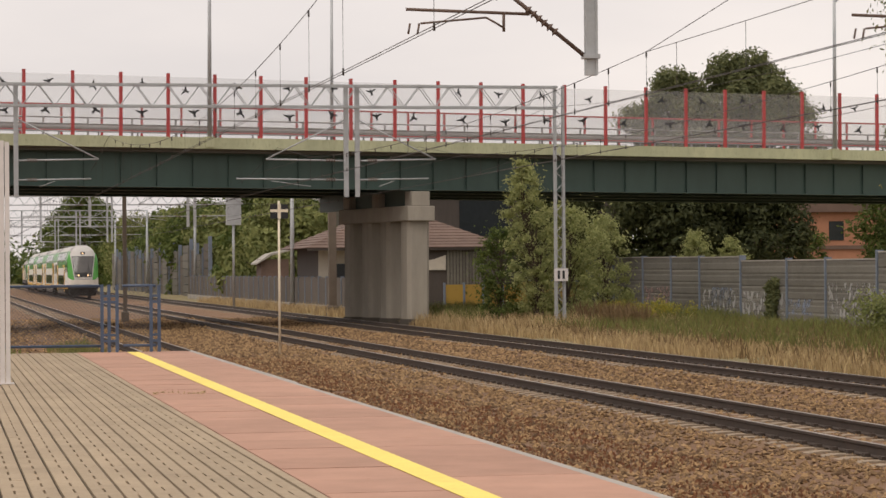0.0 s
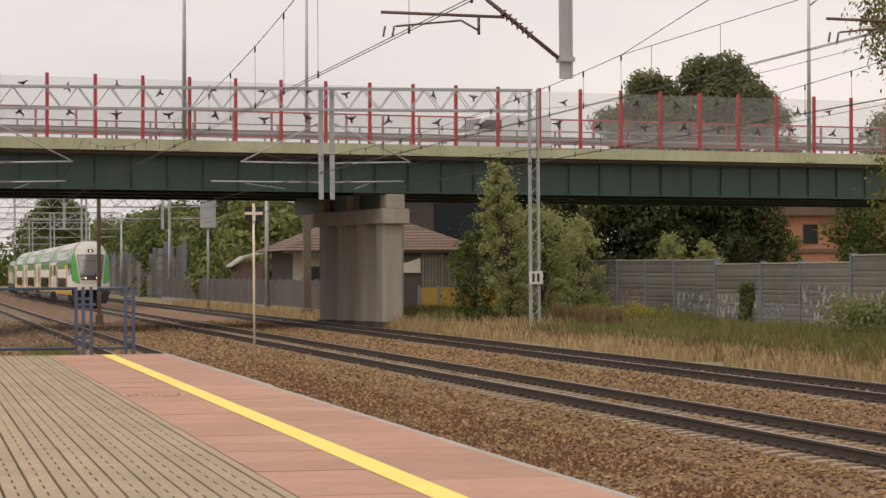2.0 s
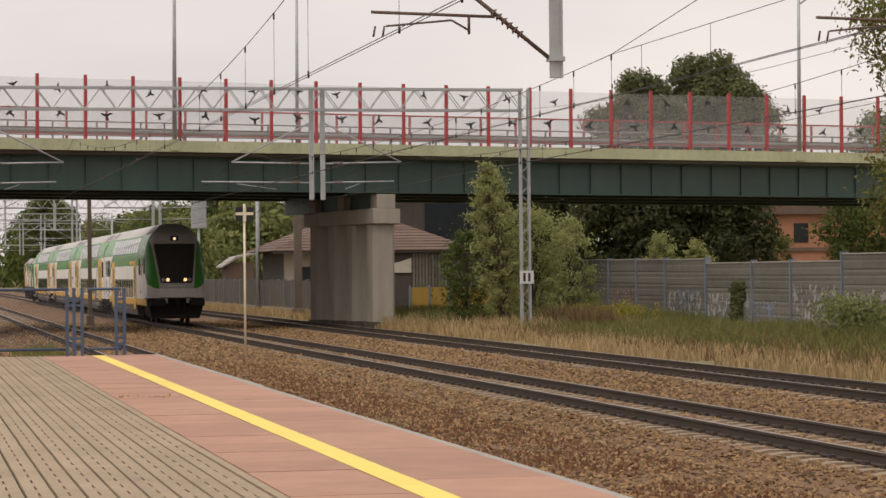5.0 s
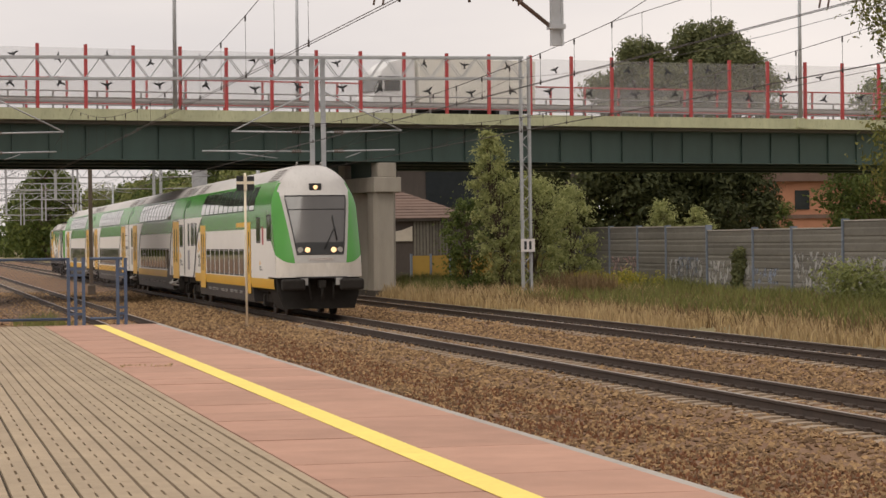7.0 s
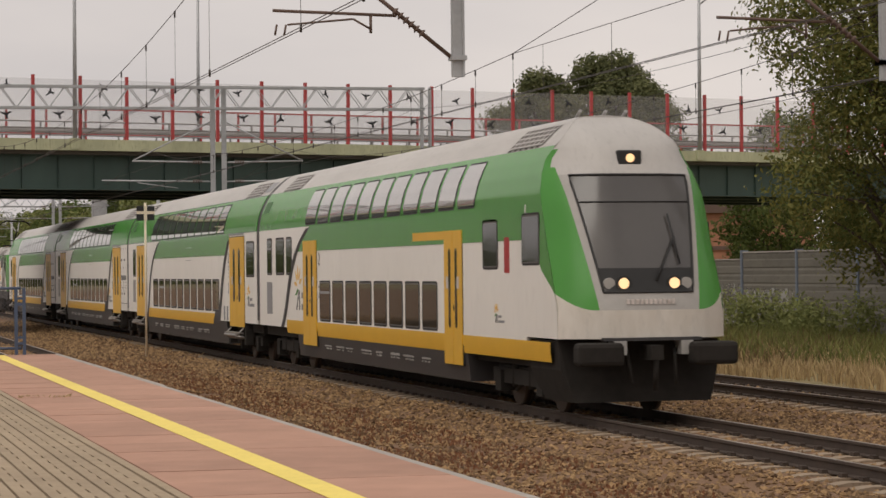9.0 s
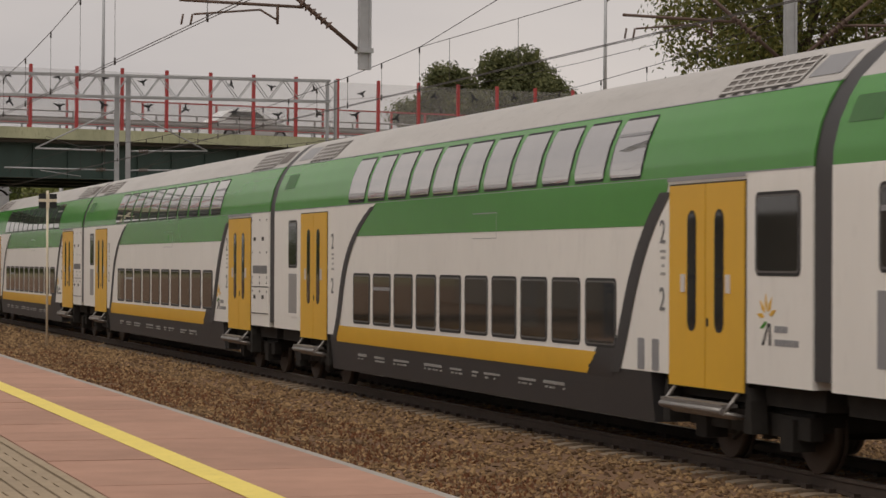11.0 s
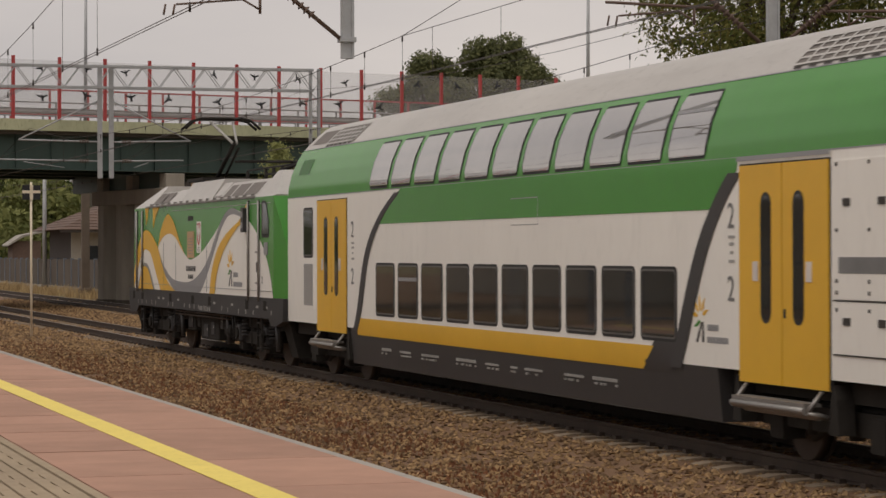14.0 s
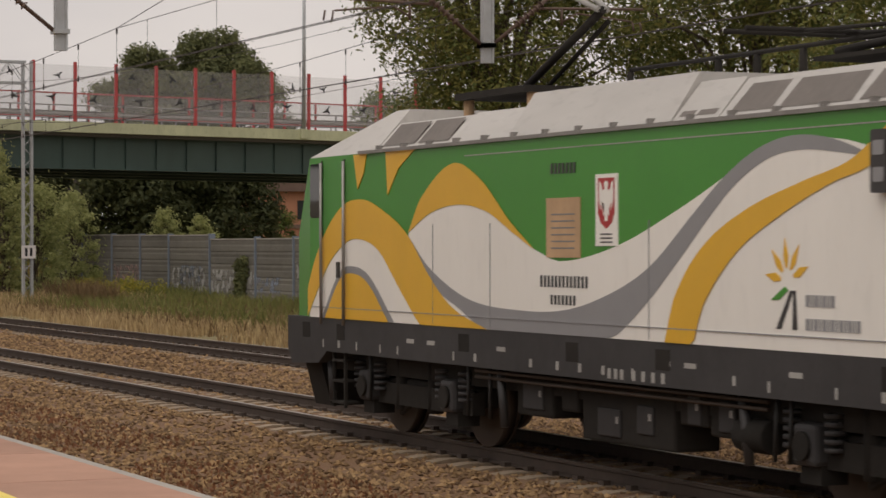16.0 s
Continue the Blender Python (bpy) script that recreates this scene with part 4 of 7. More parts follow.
tagged(leaves("distant_woods", cs, rs, 60000, 0.85, M_LEAF_M, None, 9, 0.2), "belt of green woods on the horizon", "woods", kind="stuff")


def blades(name, pts, h, mat, label, category, seed, wide=0.012):
    r = np.random.default_rng(seed)
    n = len(pts)
    a = r.uniform(0, 6.28, n)
    hh = h * r.uniform(0.55, 1.3, n)
    lean = r.normal(0, 0.28, (n, 2)) * hh[:, None]
    dx = np.stack([np.cos(a), np.sin(a), 0 * a], 1) * (wide * r.uniform(0.7, 1.6, n))[:, None]
    tip = pts + np.column_stack([lean, hh])
    mid = pts + np.column_stack([lean * 0.35, hh * 0.6])
    v = np.stack([pts - dx, pts + dx, mid + dx * 0.8, mid - dx * 0.8, tip], 1).reshape(-1, 3)
    k = 5 * np.arange(n)[:, None]
    f = np.concatenate([k + np.array([[0, 1, 2]]), k + np.array([[0, 2, 3]]), k + np.array([[3, 2, 4]])])
    me = bpy.data.meshes.new(name)
    me.from_pydata(v.tolist(), [], f.tolist())
    me.materials.append(mat)
    return tagged(new(name, me), label, category, kind="stuff")


def field(n, x0, x1, y0, y1, seed, power=1.0, ridge=None):
    r = np.random.default_rng(seed)
    x = x0 + (x1 - x0) * r.random(n) ** power
    y = r.uniform(y0, y1, n)
    keep_ = np.array([noise.noise((a * 0.5, b * 0.22, seed)) > -0.25 for a, b in zip(x, y)])
    x, y = x[keep_], y[keep_]
    z = np.array([ground_z(a, b) for a, b in zip(x, y)])
    return np.stack([x, y, z], -1)


blades("dry_grass", field(31000, 21.2, 27.5, 36, 125, 1), 0.36, M_STRAW, "tall dry straw-coloured grass beside the tracks", "grass", 1, 0.016)
blades("green_grass", field(22000, 23.6, 32.9, 34, 100, 2), 0.55, M_GRASS, "tall green grass along the noise wall", "grass", 2, 0.018)
blades("brown_weeds", field(5500, 22.0, 31.5, 56, 106, 12), 0.5, M_BROWNW, "brown seeding weeds among the verge grass", "weeds", 12, 0.02)
blades("tall_straw", field(9000, 21.4, 29.5, 96, 127, 11), 0.6, M_STRAW, "tall pale dry grass round the mast foot", "grass", 11, 0.018)
blades("red_weeds", field(16000, 7.3, 10.2, 14, 75, 9), 0.05, M_REDW, "low reddish weeds growing in the old track bed", "weeds", 9, 0.016)
blades("edge_weeds", field(7000, 5.06, 5.9, 14, 60, 10), 0.12, M_STRAW, "dry straw-coloured weeds along the platform foot", "weeds", 10, 0.012)
blades("pier_weeds", field(5200, 22.4, 27.2, 106, 128, 21), 0.75, M_GRASS, "green weeds growing beside the bridge pier", "weeds", 21, 0.02)
blades("brown_shrub", field(1500, 25.6, 27.4, 94, 101, 22), 0.95, M_BROWNW, "tall brown dry shrub on the verge", "weeds", 22, 0.022)
blades("wall_weeds", field(9000, 28.0, 32.9, 100, 128, 3), 0.7, M_GRASS, "green weeds at the foot of the wall", "weeds", 3, 0.02)
blades("yard_grass", field(5000, 0.5, 5.0, 55, 90, 6), 0.3, M_GRASS, "patchy green grass beyond the platform end", "grass", 6, 0.012)
blades("far_weeds", field(5000, 21.0, 23.0, 128, 210, 7), 0.5, M_STRAW, "dry weeds along the far track edge", "weeds", 7, 0.02)
blades("platform_weeds", np.array([(3.1 + 0.35 * math.sin(k * 7.3), 33.2 + 0.25 * math.cos(k * 3.1), 0.755) for k in range(60)]), 0.03, M_STRAW, "small tufts of weeds between platform slabs", "weeds", 8, 0.008)
gold_c = [(28.6 + rr.uniform(-1.3, 1.3), 101 + rr.uniform(-3.2, 3.2), 0.55 + rr.uniform(-0.15, 0.3)) for _ in range(26)]
tagged(leaves("goldenrod", gold_c, [(0.40, 0.5, 0.34)] * 26, 3200, 0.06, M_GOLD, None, 12, 0.2), "yellow flowering goldenrod clump before the wall", "goldenrod", kind="stuff")
ivy_c = [(32.85, 96.4 + rr.uniform(-0.45, 0.45), 0.1 + 0.2 * k) for k in range(9)]
tagged(leaves("ivy", ivy_c, [(0.16, 0.55, 0.25)] * 9, 2600, 0.085, M_LEAF, None, 13, 0.2), "dark green ivy climbing the noise wall", "ivy", kind="stuff")
bush_c = [(30.5 + rr.uniform(-1.2, 1.6), 72 + k * 1.1 + rr.uniform(-0.5, 0.5), 0.5 + rr.uniform(-0.2, 0.5)) for k in range(6)]
tagged(leaves("verge_bush", bush_c, [(0.9, 0.9, 0.75)] * 6, 5200, 0.08, M_LEAF_L, None, 14, 0.3), "low green bushes under the trackside trees", "bush", kind="stuff")
iv2 = [(32.8, 118.3 + rr.uniform(-0.3, 0.3), 0.2 + 0.2 * k) for k in range(6)]
tagged(leaves("ivy", iv2, [(0.2, 0.4, 0.25)] * 6, 1300, 0.085, M_LEAF_M, None, 15, 0.2), "green shrub against the noise wall", "shrub", kind="stuff")


# ---- the train ----
T_WHITE = material("train_white_paint", (0.86, 0.835, 0.785), 0.34, vary=0.08, scale=1.2, stretch=(1, 1, 0.4), spots=0.05)
T_APRON = material("dirty_white_paint", (0.82, 0.79, 0.73), 0.5, scale=2.4, second=(0.52, 0.47, 0.40), stretch=(1, 1, 0.35), spots=0.15)
T_GREEN = material("train_green_paint", (0.070, 0.275, 0.045), 0.27, vary=0.10, scale=1.2, spec=0.38)
T_YELLOW = material("train_yellow_paint", (0.74, 0.425, 0.032), 0.4, vary=0.10, scale=1.5)
T_GREY = material("train_grey_paint", (0.040, 0.038, 0.039), 0.5, vary=0.2, scale=2)
T_MID = material("train_mid_grey_paint", (0.27, 0.27, 0.28), 0.45, vary=0.1, scale=2)
T_ROOF = material("train_roof_grey", (0.50, 0.48, 0.455), 0.55, vary=0.16, scale=1.4, stretch=(2, 0.5, 1), spots=0.12)
T_UNDER = material("underframe_grime", (0.026, 0.023, 0.020), 0.9, vary=0.5, scale=5, spec=0.25)
T_DARK = material("loco_frame_paint", (0.050, 0.048, 0.049), 0.6, vary=0.35, scale=3, spec=0.25, spots=0.1)
T_WHEEL = material("brown_wheel_steel", (0.065, 0.047, 0.036), 0.6, metal=0.4, scale=6)
T_GLASS = material("dark_train_glass", (0.030, 0.031, 0.028), 0.04, vary=0.45, scale=1.0, spec=0.5)
T_SKYG = material("tinted_mirror_glass", (0.50, 0.49, 0.48), 0.035, metal=0.85, vary=0.12, scale=1.5)
T_RUB = material("black_rubber", (0.022, 0.022, 0.022), 0.7)
T_STEEL = material("bare_step_steel", (0.30, 0.285, 0.27), 0.45, metal=0.6, scale=7)
# Shadow inside slots and gaps, painted as flat near-black; bolts and catches share it.
T_SLAT = material("grille_shadow", (0.05, 0.045, 0.04), 0.8, scale=6)
T_MESH = material("roof_grille_mesh", (0.17, 0.15, 0.135), 0.7, scale=9)
T_NOTE = material("paper_notice", (0.66, 0.60, 0.56), 0.6, scale=30, vary=0.3)
T_TAN = material("tan_plaque", (0.50, 0.33, 0.19), 0.7, scale=5)
T_CREST = material("red_crest", (0.42, 0.03, 0.03), 0.5)
T_LAMP = glow("headlamp_glow", (1.0, 0.66, 0.34), 0.9)
T_BARS = material("lettering_grey", (0.20, 0.20, 0.20), 0.6)
T_INK = material("dark_lettering", (0.05, 0.05, 0.05), 0.6)
T_LOUVRE = material("louvre_mesh_grey", (0.40, 0.385, 0.36), 0.6, vary=0.2, scale=6)
T_RIM = material("window_rim_aluminium", (0.15, 0.145, 0.14), 0.4, metal=0.4, scale=5)
T_PALE = material("pale_lettering", (0.36, 0.35, 0.33), 0.6)

PZ = np.array([0.35, 0.6, 0.95, 3.35, 3.6, 3.9, 4.15, 4.36, 4.66, 4.80, 4.87, 4.90])
PW = np.array([1.20, 1.30, 1.39, 1.39, 1.375, 1.30, 1.19, 1.06, 0.76, 0.58, 0.42, 0.0])


def half(z):
    return float(np.interp(z, PZ, PW))


def on_side(z, off):
    """Distance from the middle and height of the body's skin at height z, lifted by off."""
    d = (half(z + 0.03) - half(z - 0.03)) / 0.06
    n = math.hypot(1, d)
    return half(z) + off / n, z - d * off / n


def skin(bm, zs, span, off, side):
    """A sheet that follows the body's curve; span(z) gives its two ends along y."""
    rows = []
    for z in zs:
        a, b = span(z)
        x, h = on_side(z, off)
        rows.append([bm.verts.new((side * x, y, h)) for y in (a, b)])
    for p, q in zip(rows, rows[1:]):
        bm.faces.new((p[0], p[1], q[1], q[0])).smooth = True
    return bm


def shell(z0, z1, y0, y1, n=20, scale=1.0, close=False):
    bm = bmesh.new()
    zs = [z0 + (z1 - z0) * k / n for k in range(n + 1)]
    pts = [(-half(z) * scale, z) for z in zs] + [(half(z) * scale, z) for z in reversed(zs) if half(z) > 0]
    prism(bm, pts, y0, y1)
    bmesh.ops.recalc_face_normals(bm, faces=bm.faces[:])
    for f in bm.faces:
        f.smooth = len(f.verts) == 4
    for e in bm.edges:
        e.smooth = e.calc_face_angle(0.0) < 0.6
    return bm


def rounded(y0, y1, z0, z1, r, n=4):
    out = []
    for cy, cz, a0 in ((y1 - r, z1 - r, 0), (y0 + r, z1 - r, 90), (y0 + r, z0 + r, 180), (y1 - r, z0 + r, 270)):
        for k in range(n + 1):
            a = radians(a0 + 90 * k / n)
            out.append((cy + r * math.cos(a), cz + r * math.sin(a)))
    return out


def flat(name, outline, off, side, mat, parent, base=1.39, depth=0.02, label=""):
    x0, x1 = side * (base - depth), side * (base + off)
    return part(name, prism(bmesh.new(), outline, min(x0, x1), max(x0, x1), axis="x"), mat, parent, label)


def side_window(parent, y0, y1, z0, z1, side, vent=False, base=1.39, r=0.09):
    f = flat("side_window", rounded(y0, y1, z0, z1, r), 0.006, side, T_RUB, parent, base)
    flat("inner_rim", rounded(y0 + 0.035, y1 - 0.035, z0 + 0.035, z1 - 0.035, r * 0.8), 0.009, side, T_RIM, f, base)
    flat("pane", rounded(y0 + 0.06, y1 - 0.06, z0 + 0.06, z1 - 0.06, r * 0.7), 0.012, side, T_GLASS, f, base)
    if vent:
        flat("vent_bar", [(y0 + 0.05, z1 - 0.30), (y1 - 0.05, z1 - 0.30), (y1 - 0.05, z1 - 0.24), (y0 + 0.05, z1 - 0.24)], 0.016, side, T_MID, f, base)


def roof_window(parent, y0, y1, z0, z1, side, vent=False):
    zs = [z0 + (z1 - z0) * k / 7 for k in range(8)]

    def span(g):
        def f(z):
            t = min(z - z0, z1 - z)
            q = 0.07 if t < 0.02 else 0.02 if t < 0.13 else 0.0
            return y0 + g + q, y1 - g - q
        return f
    o = part("upper_window", skin(bmesh.new(), zs, span(0.0), 0.006, side), T_RUB, parent)
    zs2 = [z0 + 0.035 + (z1 - z0 - 0.07) * k / 7 for k in range(8)]
    part("pane", skin(bmesh.new(), zs2, span(0.05), 0.012, side), T_SKYG, o)
    if vent:
        part("vent_bar", skin(bmesh.new(), [z1 - 0.26, z1 - 0.22], span(0.05), 0.018, side), T_MID, o)


def door(parent, y0, y1, side, z0=0.87, z1=3.34, win=(1.55, 3.01), step=True):
    m = (y0 + y1) / 2
    d = flat("door", [(y0 - 0.03, z0), (y1 + 0.03, z0), (y1 + 0.03, z1), (y0 - 0.03, z1)], 0.005, side, T_RUB, parent, label="pair of yellow sliding doors")
    for a, b in ((y0, m - 0.012), (m + 0.012, y1)):
        leaf = flat("leaf", [(a, z0 + 0.01), (b, z0 + 0.01), (b, z1 - 0.02), (a, z1 - 0.02)], 0.022, side, T_YELLOW, d)
        c = b - 0.36 * (b - a) if a == y0 else a + 0.36 * (b - a)
        w = 0.135 * (b - a) / 1.1
        flat("door_window", rounded(c - w, c + w, win[0], win[1], w * 0.95, 5), 0.026, side, T_RUB, leaf)
        flat("door_pane", rounded(c - w + 0.03, c + w - 0.03, win[0] + 0.04, win[1] - 0.04, w * 0.7, 5), 0.030, side, T_GLASS, leaf)
    flat("handle", [(m - 0.1, 1.62), (m - 0.05, 1.62), (m - 0.05, 1.72), (m - 0.1, 1.72)], 0.03, side, T_RUB, d)
    for c in (m + 0.60 * (y1 - m), m - 0.60 * (m - y0)):
        flat("notice", [(c - 0.07, 2.02), (c + 0.07, 2.02), (c + 0.07, 2.24), (c - 0.07, 2.24)], 0.0335, side, T_NOTE, d, label="small white notice sticker")
    if step:
        x = side * 1.40
        bm = b_(min(x, x + side * 0.2), max(x, x + side * 0.2), y0 + 0.2, y1 - 0.2, 0.70, 0.74)
        beam(bm, (x + side * 0.19, y0 + 0.2, 0.66), (x + side * 0.19, y1 - 0.2, 0.66), 0.04, 8)
        beam(bm, (x + side * 0.02, y0 + 0.2, 0.60), (x + side * 0.02, y1 - 0.2, 0.60), 0.045, 8)
        for y in (y0 + 0.16, y1 - 0.2):
            beam(bm, (x + side * 0.18, y + 0.02, 0.64), (x, y + 0.02, 0.86), 0.024, 6)
            beam(bm, (x + side * 0.18, y + 0.02, 0.64), (x - side * 0.1, y + 0.02, 0.58), 0.03, 6)
        part("folding_step", bm, T_STEEL, d, "bare steel folding step")
        for a, b in ((y0 - 0.22, y0 + 0.02), (y1 - 0.02, y1 + 0.22)):
            part("step_cheek", prism(bmesh.new(), [(a, 0.42), (b, 0.42), (b - 0.05, 0.80), ((a + b) / 2, 0.95), (a + 0.05, 0.80)], min(side * 1.2, side * 1.40), max(side * 1.2, side * 1.40), axis="x"), T_UNDER, d)


def bogie(parent, y, gauge=0.75, r=0.46, base=1.25, frame_w=1.05):
    bm = b_(-frame_w, frame_w, y - 1.7, y + 1.7, 0.48, 0.72, bevel=0.03)
    for s in (-1, 1):
        box(bm, s * frame_w - 0.08, s * frame_w + 0.08, y - 1.75, y + 1.75, 0.4, 0.66)
        for q in (-1, 1):
            box(bm, s * frame_w - 0.14, s * frame_w + 0.14, y + q * base - 0.17, y + q * base + 0.17, 0.26, 0.62)
            beam(bm, (s * frame_w, y + q * 0.5, 0.35), (s * frame_w, y + q * 0.5, 0.95), 0.10, 8)
        beam(bm, (s * frame_w, y - 0.15, 0.6), (s * frame_w, y + 0.55, 0.3), 0.04, 6)
    b = part("bogie", bm, T_UNDER, parent, "grimy dark bogie frame")
    for q in (-1, 1):
        for s in (-1, 1):
            w = bmesh.new()
            beam(w, (s * gauge - 0.065, y + q * base, r), (s * gauge + 0.065, y + q * base, r), r, 28)
            beam(w, (s * gauge - s * 0.06, y + q * base, r), (s * gauge - s * 0.09, y + q * base, r), r + 0.025, 28)
            beam(w, (s * gauge + s * 0.06, y + q * base, r), (s * gauge + s * 0.10, y + q * base, r), 0.14, 12)
            part("wheel", w, T_WHEEL, b)
        part("axle", bar((-gauge, y + q * base, r), (gauge, y + q * base, r), 0.085, 10), T_UNDER, b)


def digit(name, text, size, x, y, z, side, mat, parent):
    c = bpy.data.curves.new(name, "FONT")
    c.body, c.size, c.extrude = text, size, 0.002
    tmp = new(name, c)
    me = bpy.data.meshes.new_from_object(tmp.evaluated_get(bpy.context.evaluated_depsgraph_get()))
    bpy.data.objects.remove(tmp)
    me.materials.append(mat)
    o = new(name, me)
    o.parent = parent
    o.matrix_basis = Matrix.Translation((side * x, y, z)) @ Matrix(((0, 0, side, 0), (side, 0, 0, 0), (0, 1, 0, 0), (0, 0, 0, 1)))
    return o


def emblem(parent, y, z, s, side, base=1.39, off=0.006):
    """Operator's mark as plain shapes: petals, a leaf, two bands and bars."""
    d = side * 1  # reading direction along the side
    bm = bmesh.new()
    for k in range(5):
        a = radians(172 - 38 * k)
        c, n = math.cos(a), math.sin(a)
        pts = [(0.13, -0.012), (0.24, -0.05), (0.44, 0.0), (0.26, 0.05), (0.13, 0.02)]
        prism(bm, [(y + d * s * (p * c - q * n), z + s * (0.5 + p * n + q * c)) for p, q in pts], side * base, side * (base + off), axis="x")
    part("emblem_petals", bm, T_YELLOW, parent, "yellow petals of the painted emblem")
    flat("emblem_leaf", [(y - d * s * 0.32, z + s * 0.30), (y - d * s * 0.05, z + s * 0.44), (y + d * s * 0.02, z + s * 0.40), (y - d * s * 0.16, z + s * 0.30)], off, side, T_GREEN, parent, base)
    for q in (-0.22, 0.10):
        flat("emblem_band", [(y + d * s * q, z), (y + d * s * (q + 0.10), z), (y + d * s * (0.12 if q < 0 else 0.16), z + s * 0.40), (y + d * s * (0.06 if q < 0 else 0.12), z + s * 0.40)], off, side, T_GREY, parent, base)
    for k, w in ((0, 1.0), (1, 0.55)):
        bm = bmesh.new()
        q = 0.36
        while q < 0.36 + w:
            g = 0.05 + 0.02 * math.sin(q * 40)
            prism(bm, [(y + d * s * (q + p), z + s * (h + 0.24 * k)) for p, h in ((0, 0), (g, 0), (g, 0.12), (0, 0.12))], side * base, side * (base + off), axis="x")
            q += g + 0.025
        part("lettering_bar", bm, T_MID, parent)


def swoosh(parent, side, pts, width, off=0.010, mat=None, tag="swoosh"):
    """A curved band given by (z, y) points along its middle."""
    zs = np.linspace(pts[0][0], pts[-1][0], 16)
    zc, yc = [p[0] for p in pts], [p[1] for p in pts]
    co = np.polyfit(zc, yc, min(3, len(pts) - 1))
    f = lambda z: float(np.polyval(co, z))
    return part(tag, skin(bmesh.new(), list(zs), lambda z: (f(z) - width * (0.75 + 0.5 * (z - zs[0]) / (zs[-1] - zs[0]) * 0.2) / 2, f(z) + width / 2), off, side), mat or T_GREY, parent, "dark grey curved stripe"), f


def skirt_text(car, s, y0, y1, seed):
    """Small pale stencilled words on the skirt, as bars."""
    r = random.Random(seed)
    x = half(0.7) + 0.045
    y = y0
    bm = bmesh.new()
    while y < y1:
        end, tall = y + r.uniform(0.25, 1.0), r.uniform(0.025, 0.048)
        while y < end:
            g = r.uniform(0.018, 0.05)
            box(bm, min(s * (x - 0.03), s * (x + 0.004)), max(s * (x - 0.03), s * (x + 0.004)), y, y + g, 0.66, 0.66 + tall)
            if r.random() < 0.35:
                box(bm, min(s * (x - 0.03), s * (x + 0.004)), max(s * (x - 0.03), s * (x + 0.004)), y, y + g, 0.60, 0.63)
            y += g + 0.022
        y += r.uniform(0.2, 1.0)
    tagged(part("stencilling", bm, T_PALE, car), kind="stuff")


def roof_grille(parent, y0, y1, side):
    zs = [4.42, 4.52, 4.62, 4.74]
    g = part("roof_grille", skin(bmesh.new(), zs, lambda z: (y0, y1), 0.010, side), T_MESH, parent, "dark slatted roof grille")
    bm = bmesh.new()
    n = 7
    for k in range(n + 1):
        y = y0 + (y1 - y0) * k / n
        skin(bm, zs, lambda z, y=y: (y - 0.03, y + 0.03), 0.022, side)
    for z in (4.42, 4.50, 4.58, 4.66, 4.74):
        skin(bm, [z - 0.012, z + 0.012], lambda z: (y0, y1), 0.022, side)
    part("grille_lattice", bm, T_ROOF, g)
    for k in range(6):
        y = y0 + (y1 - y0) * (k + 0.3) / 6
        part("vent_slot", skin(bmesh.new(), [4.375, 4.40], lambda z, y=y: (y, y + 0.2), 0.012, side), T_SLAT, g)


def body(car, y0, y1):
    part("lower_body", shell(1.0, 3.42, y0, y1), T_WHITE, car)
    part("upper_body", shell(3.42, 4.37, y0, y1), T_GREEN, car, "bright green upper deck side")
    part("roof", shell(4.37, 4.895, y0, y1), T_ROOF, car, "dusty pale grey roof")
    for z in (3.42, 4.365):
        for s in (-1, 1):
            part("seam", skin(bmesh.new(), [z - 0.008, z + 0.008], lambda q: (y0, y1), 0.004, s), T_MID, car)
    bm = bmesh.new()
    ln = [(-1.32, 0.36), (1.32, 0.36), (1.385, 1.0), (-1.385, 1.0)]
    prism(bm, ln, 5.05, 21.75)
    part("skirt", bm, T_GREY, car, "dark grey lower skirt")


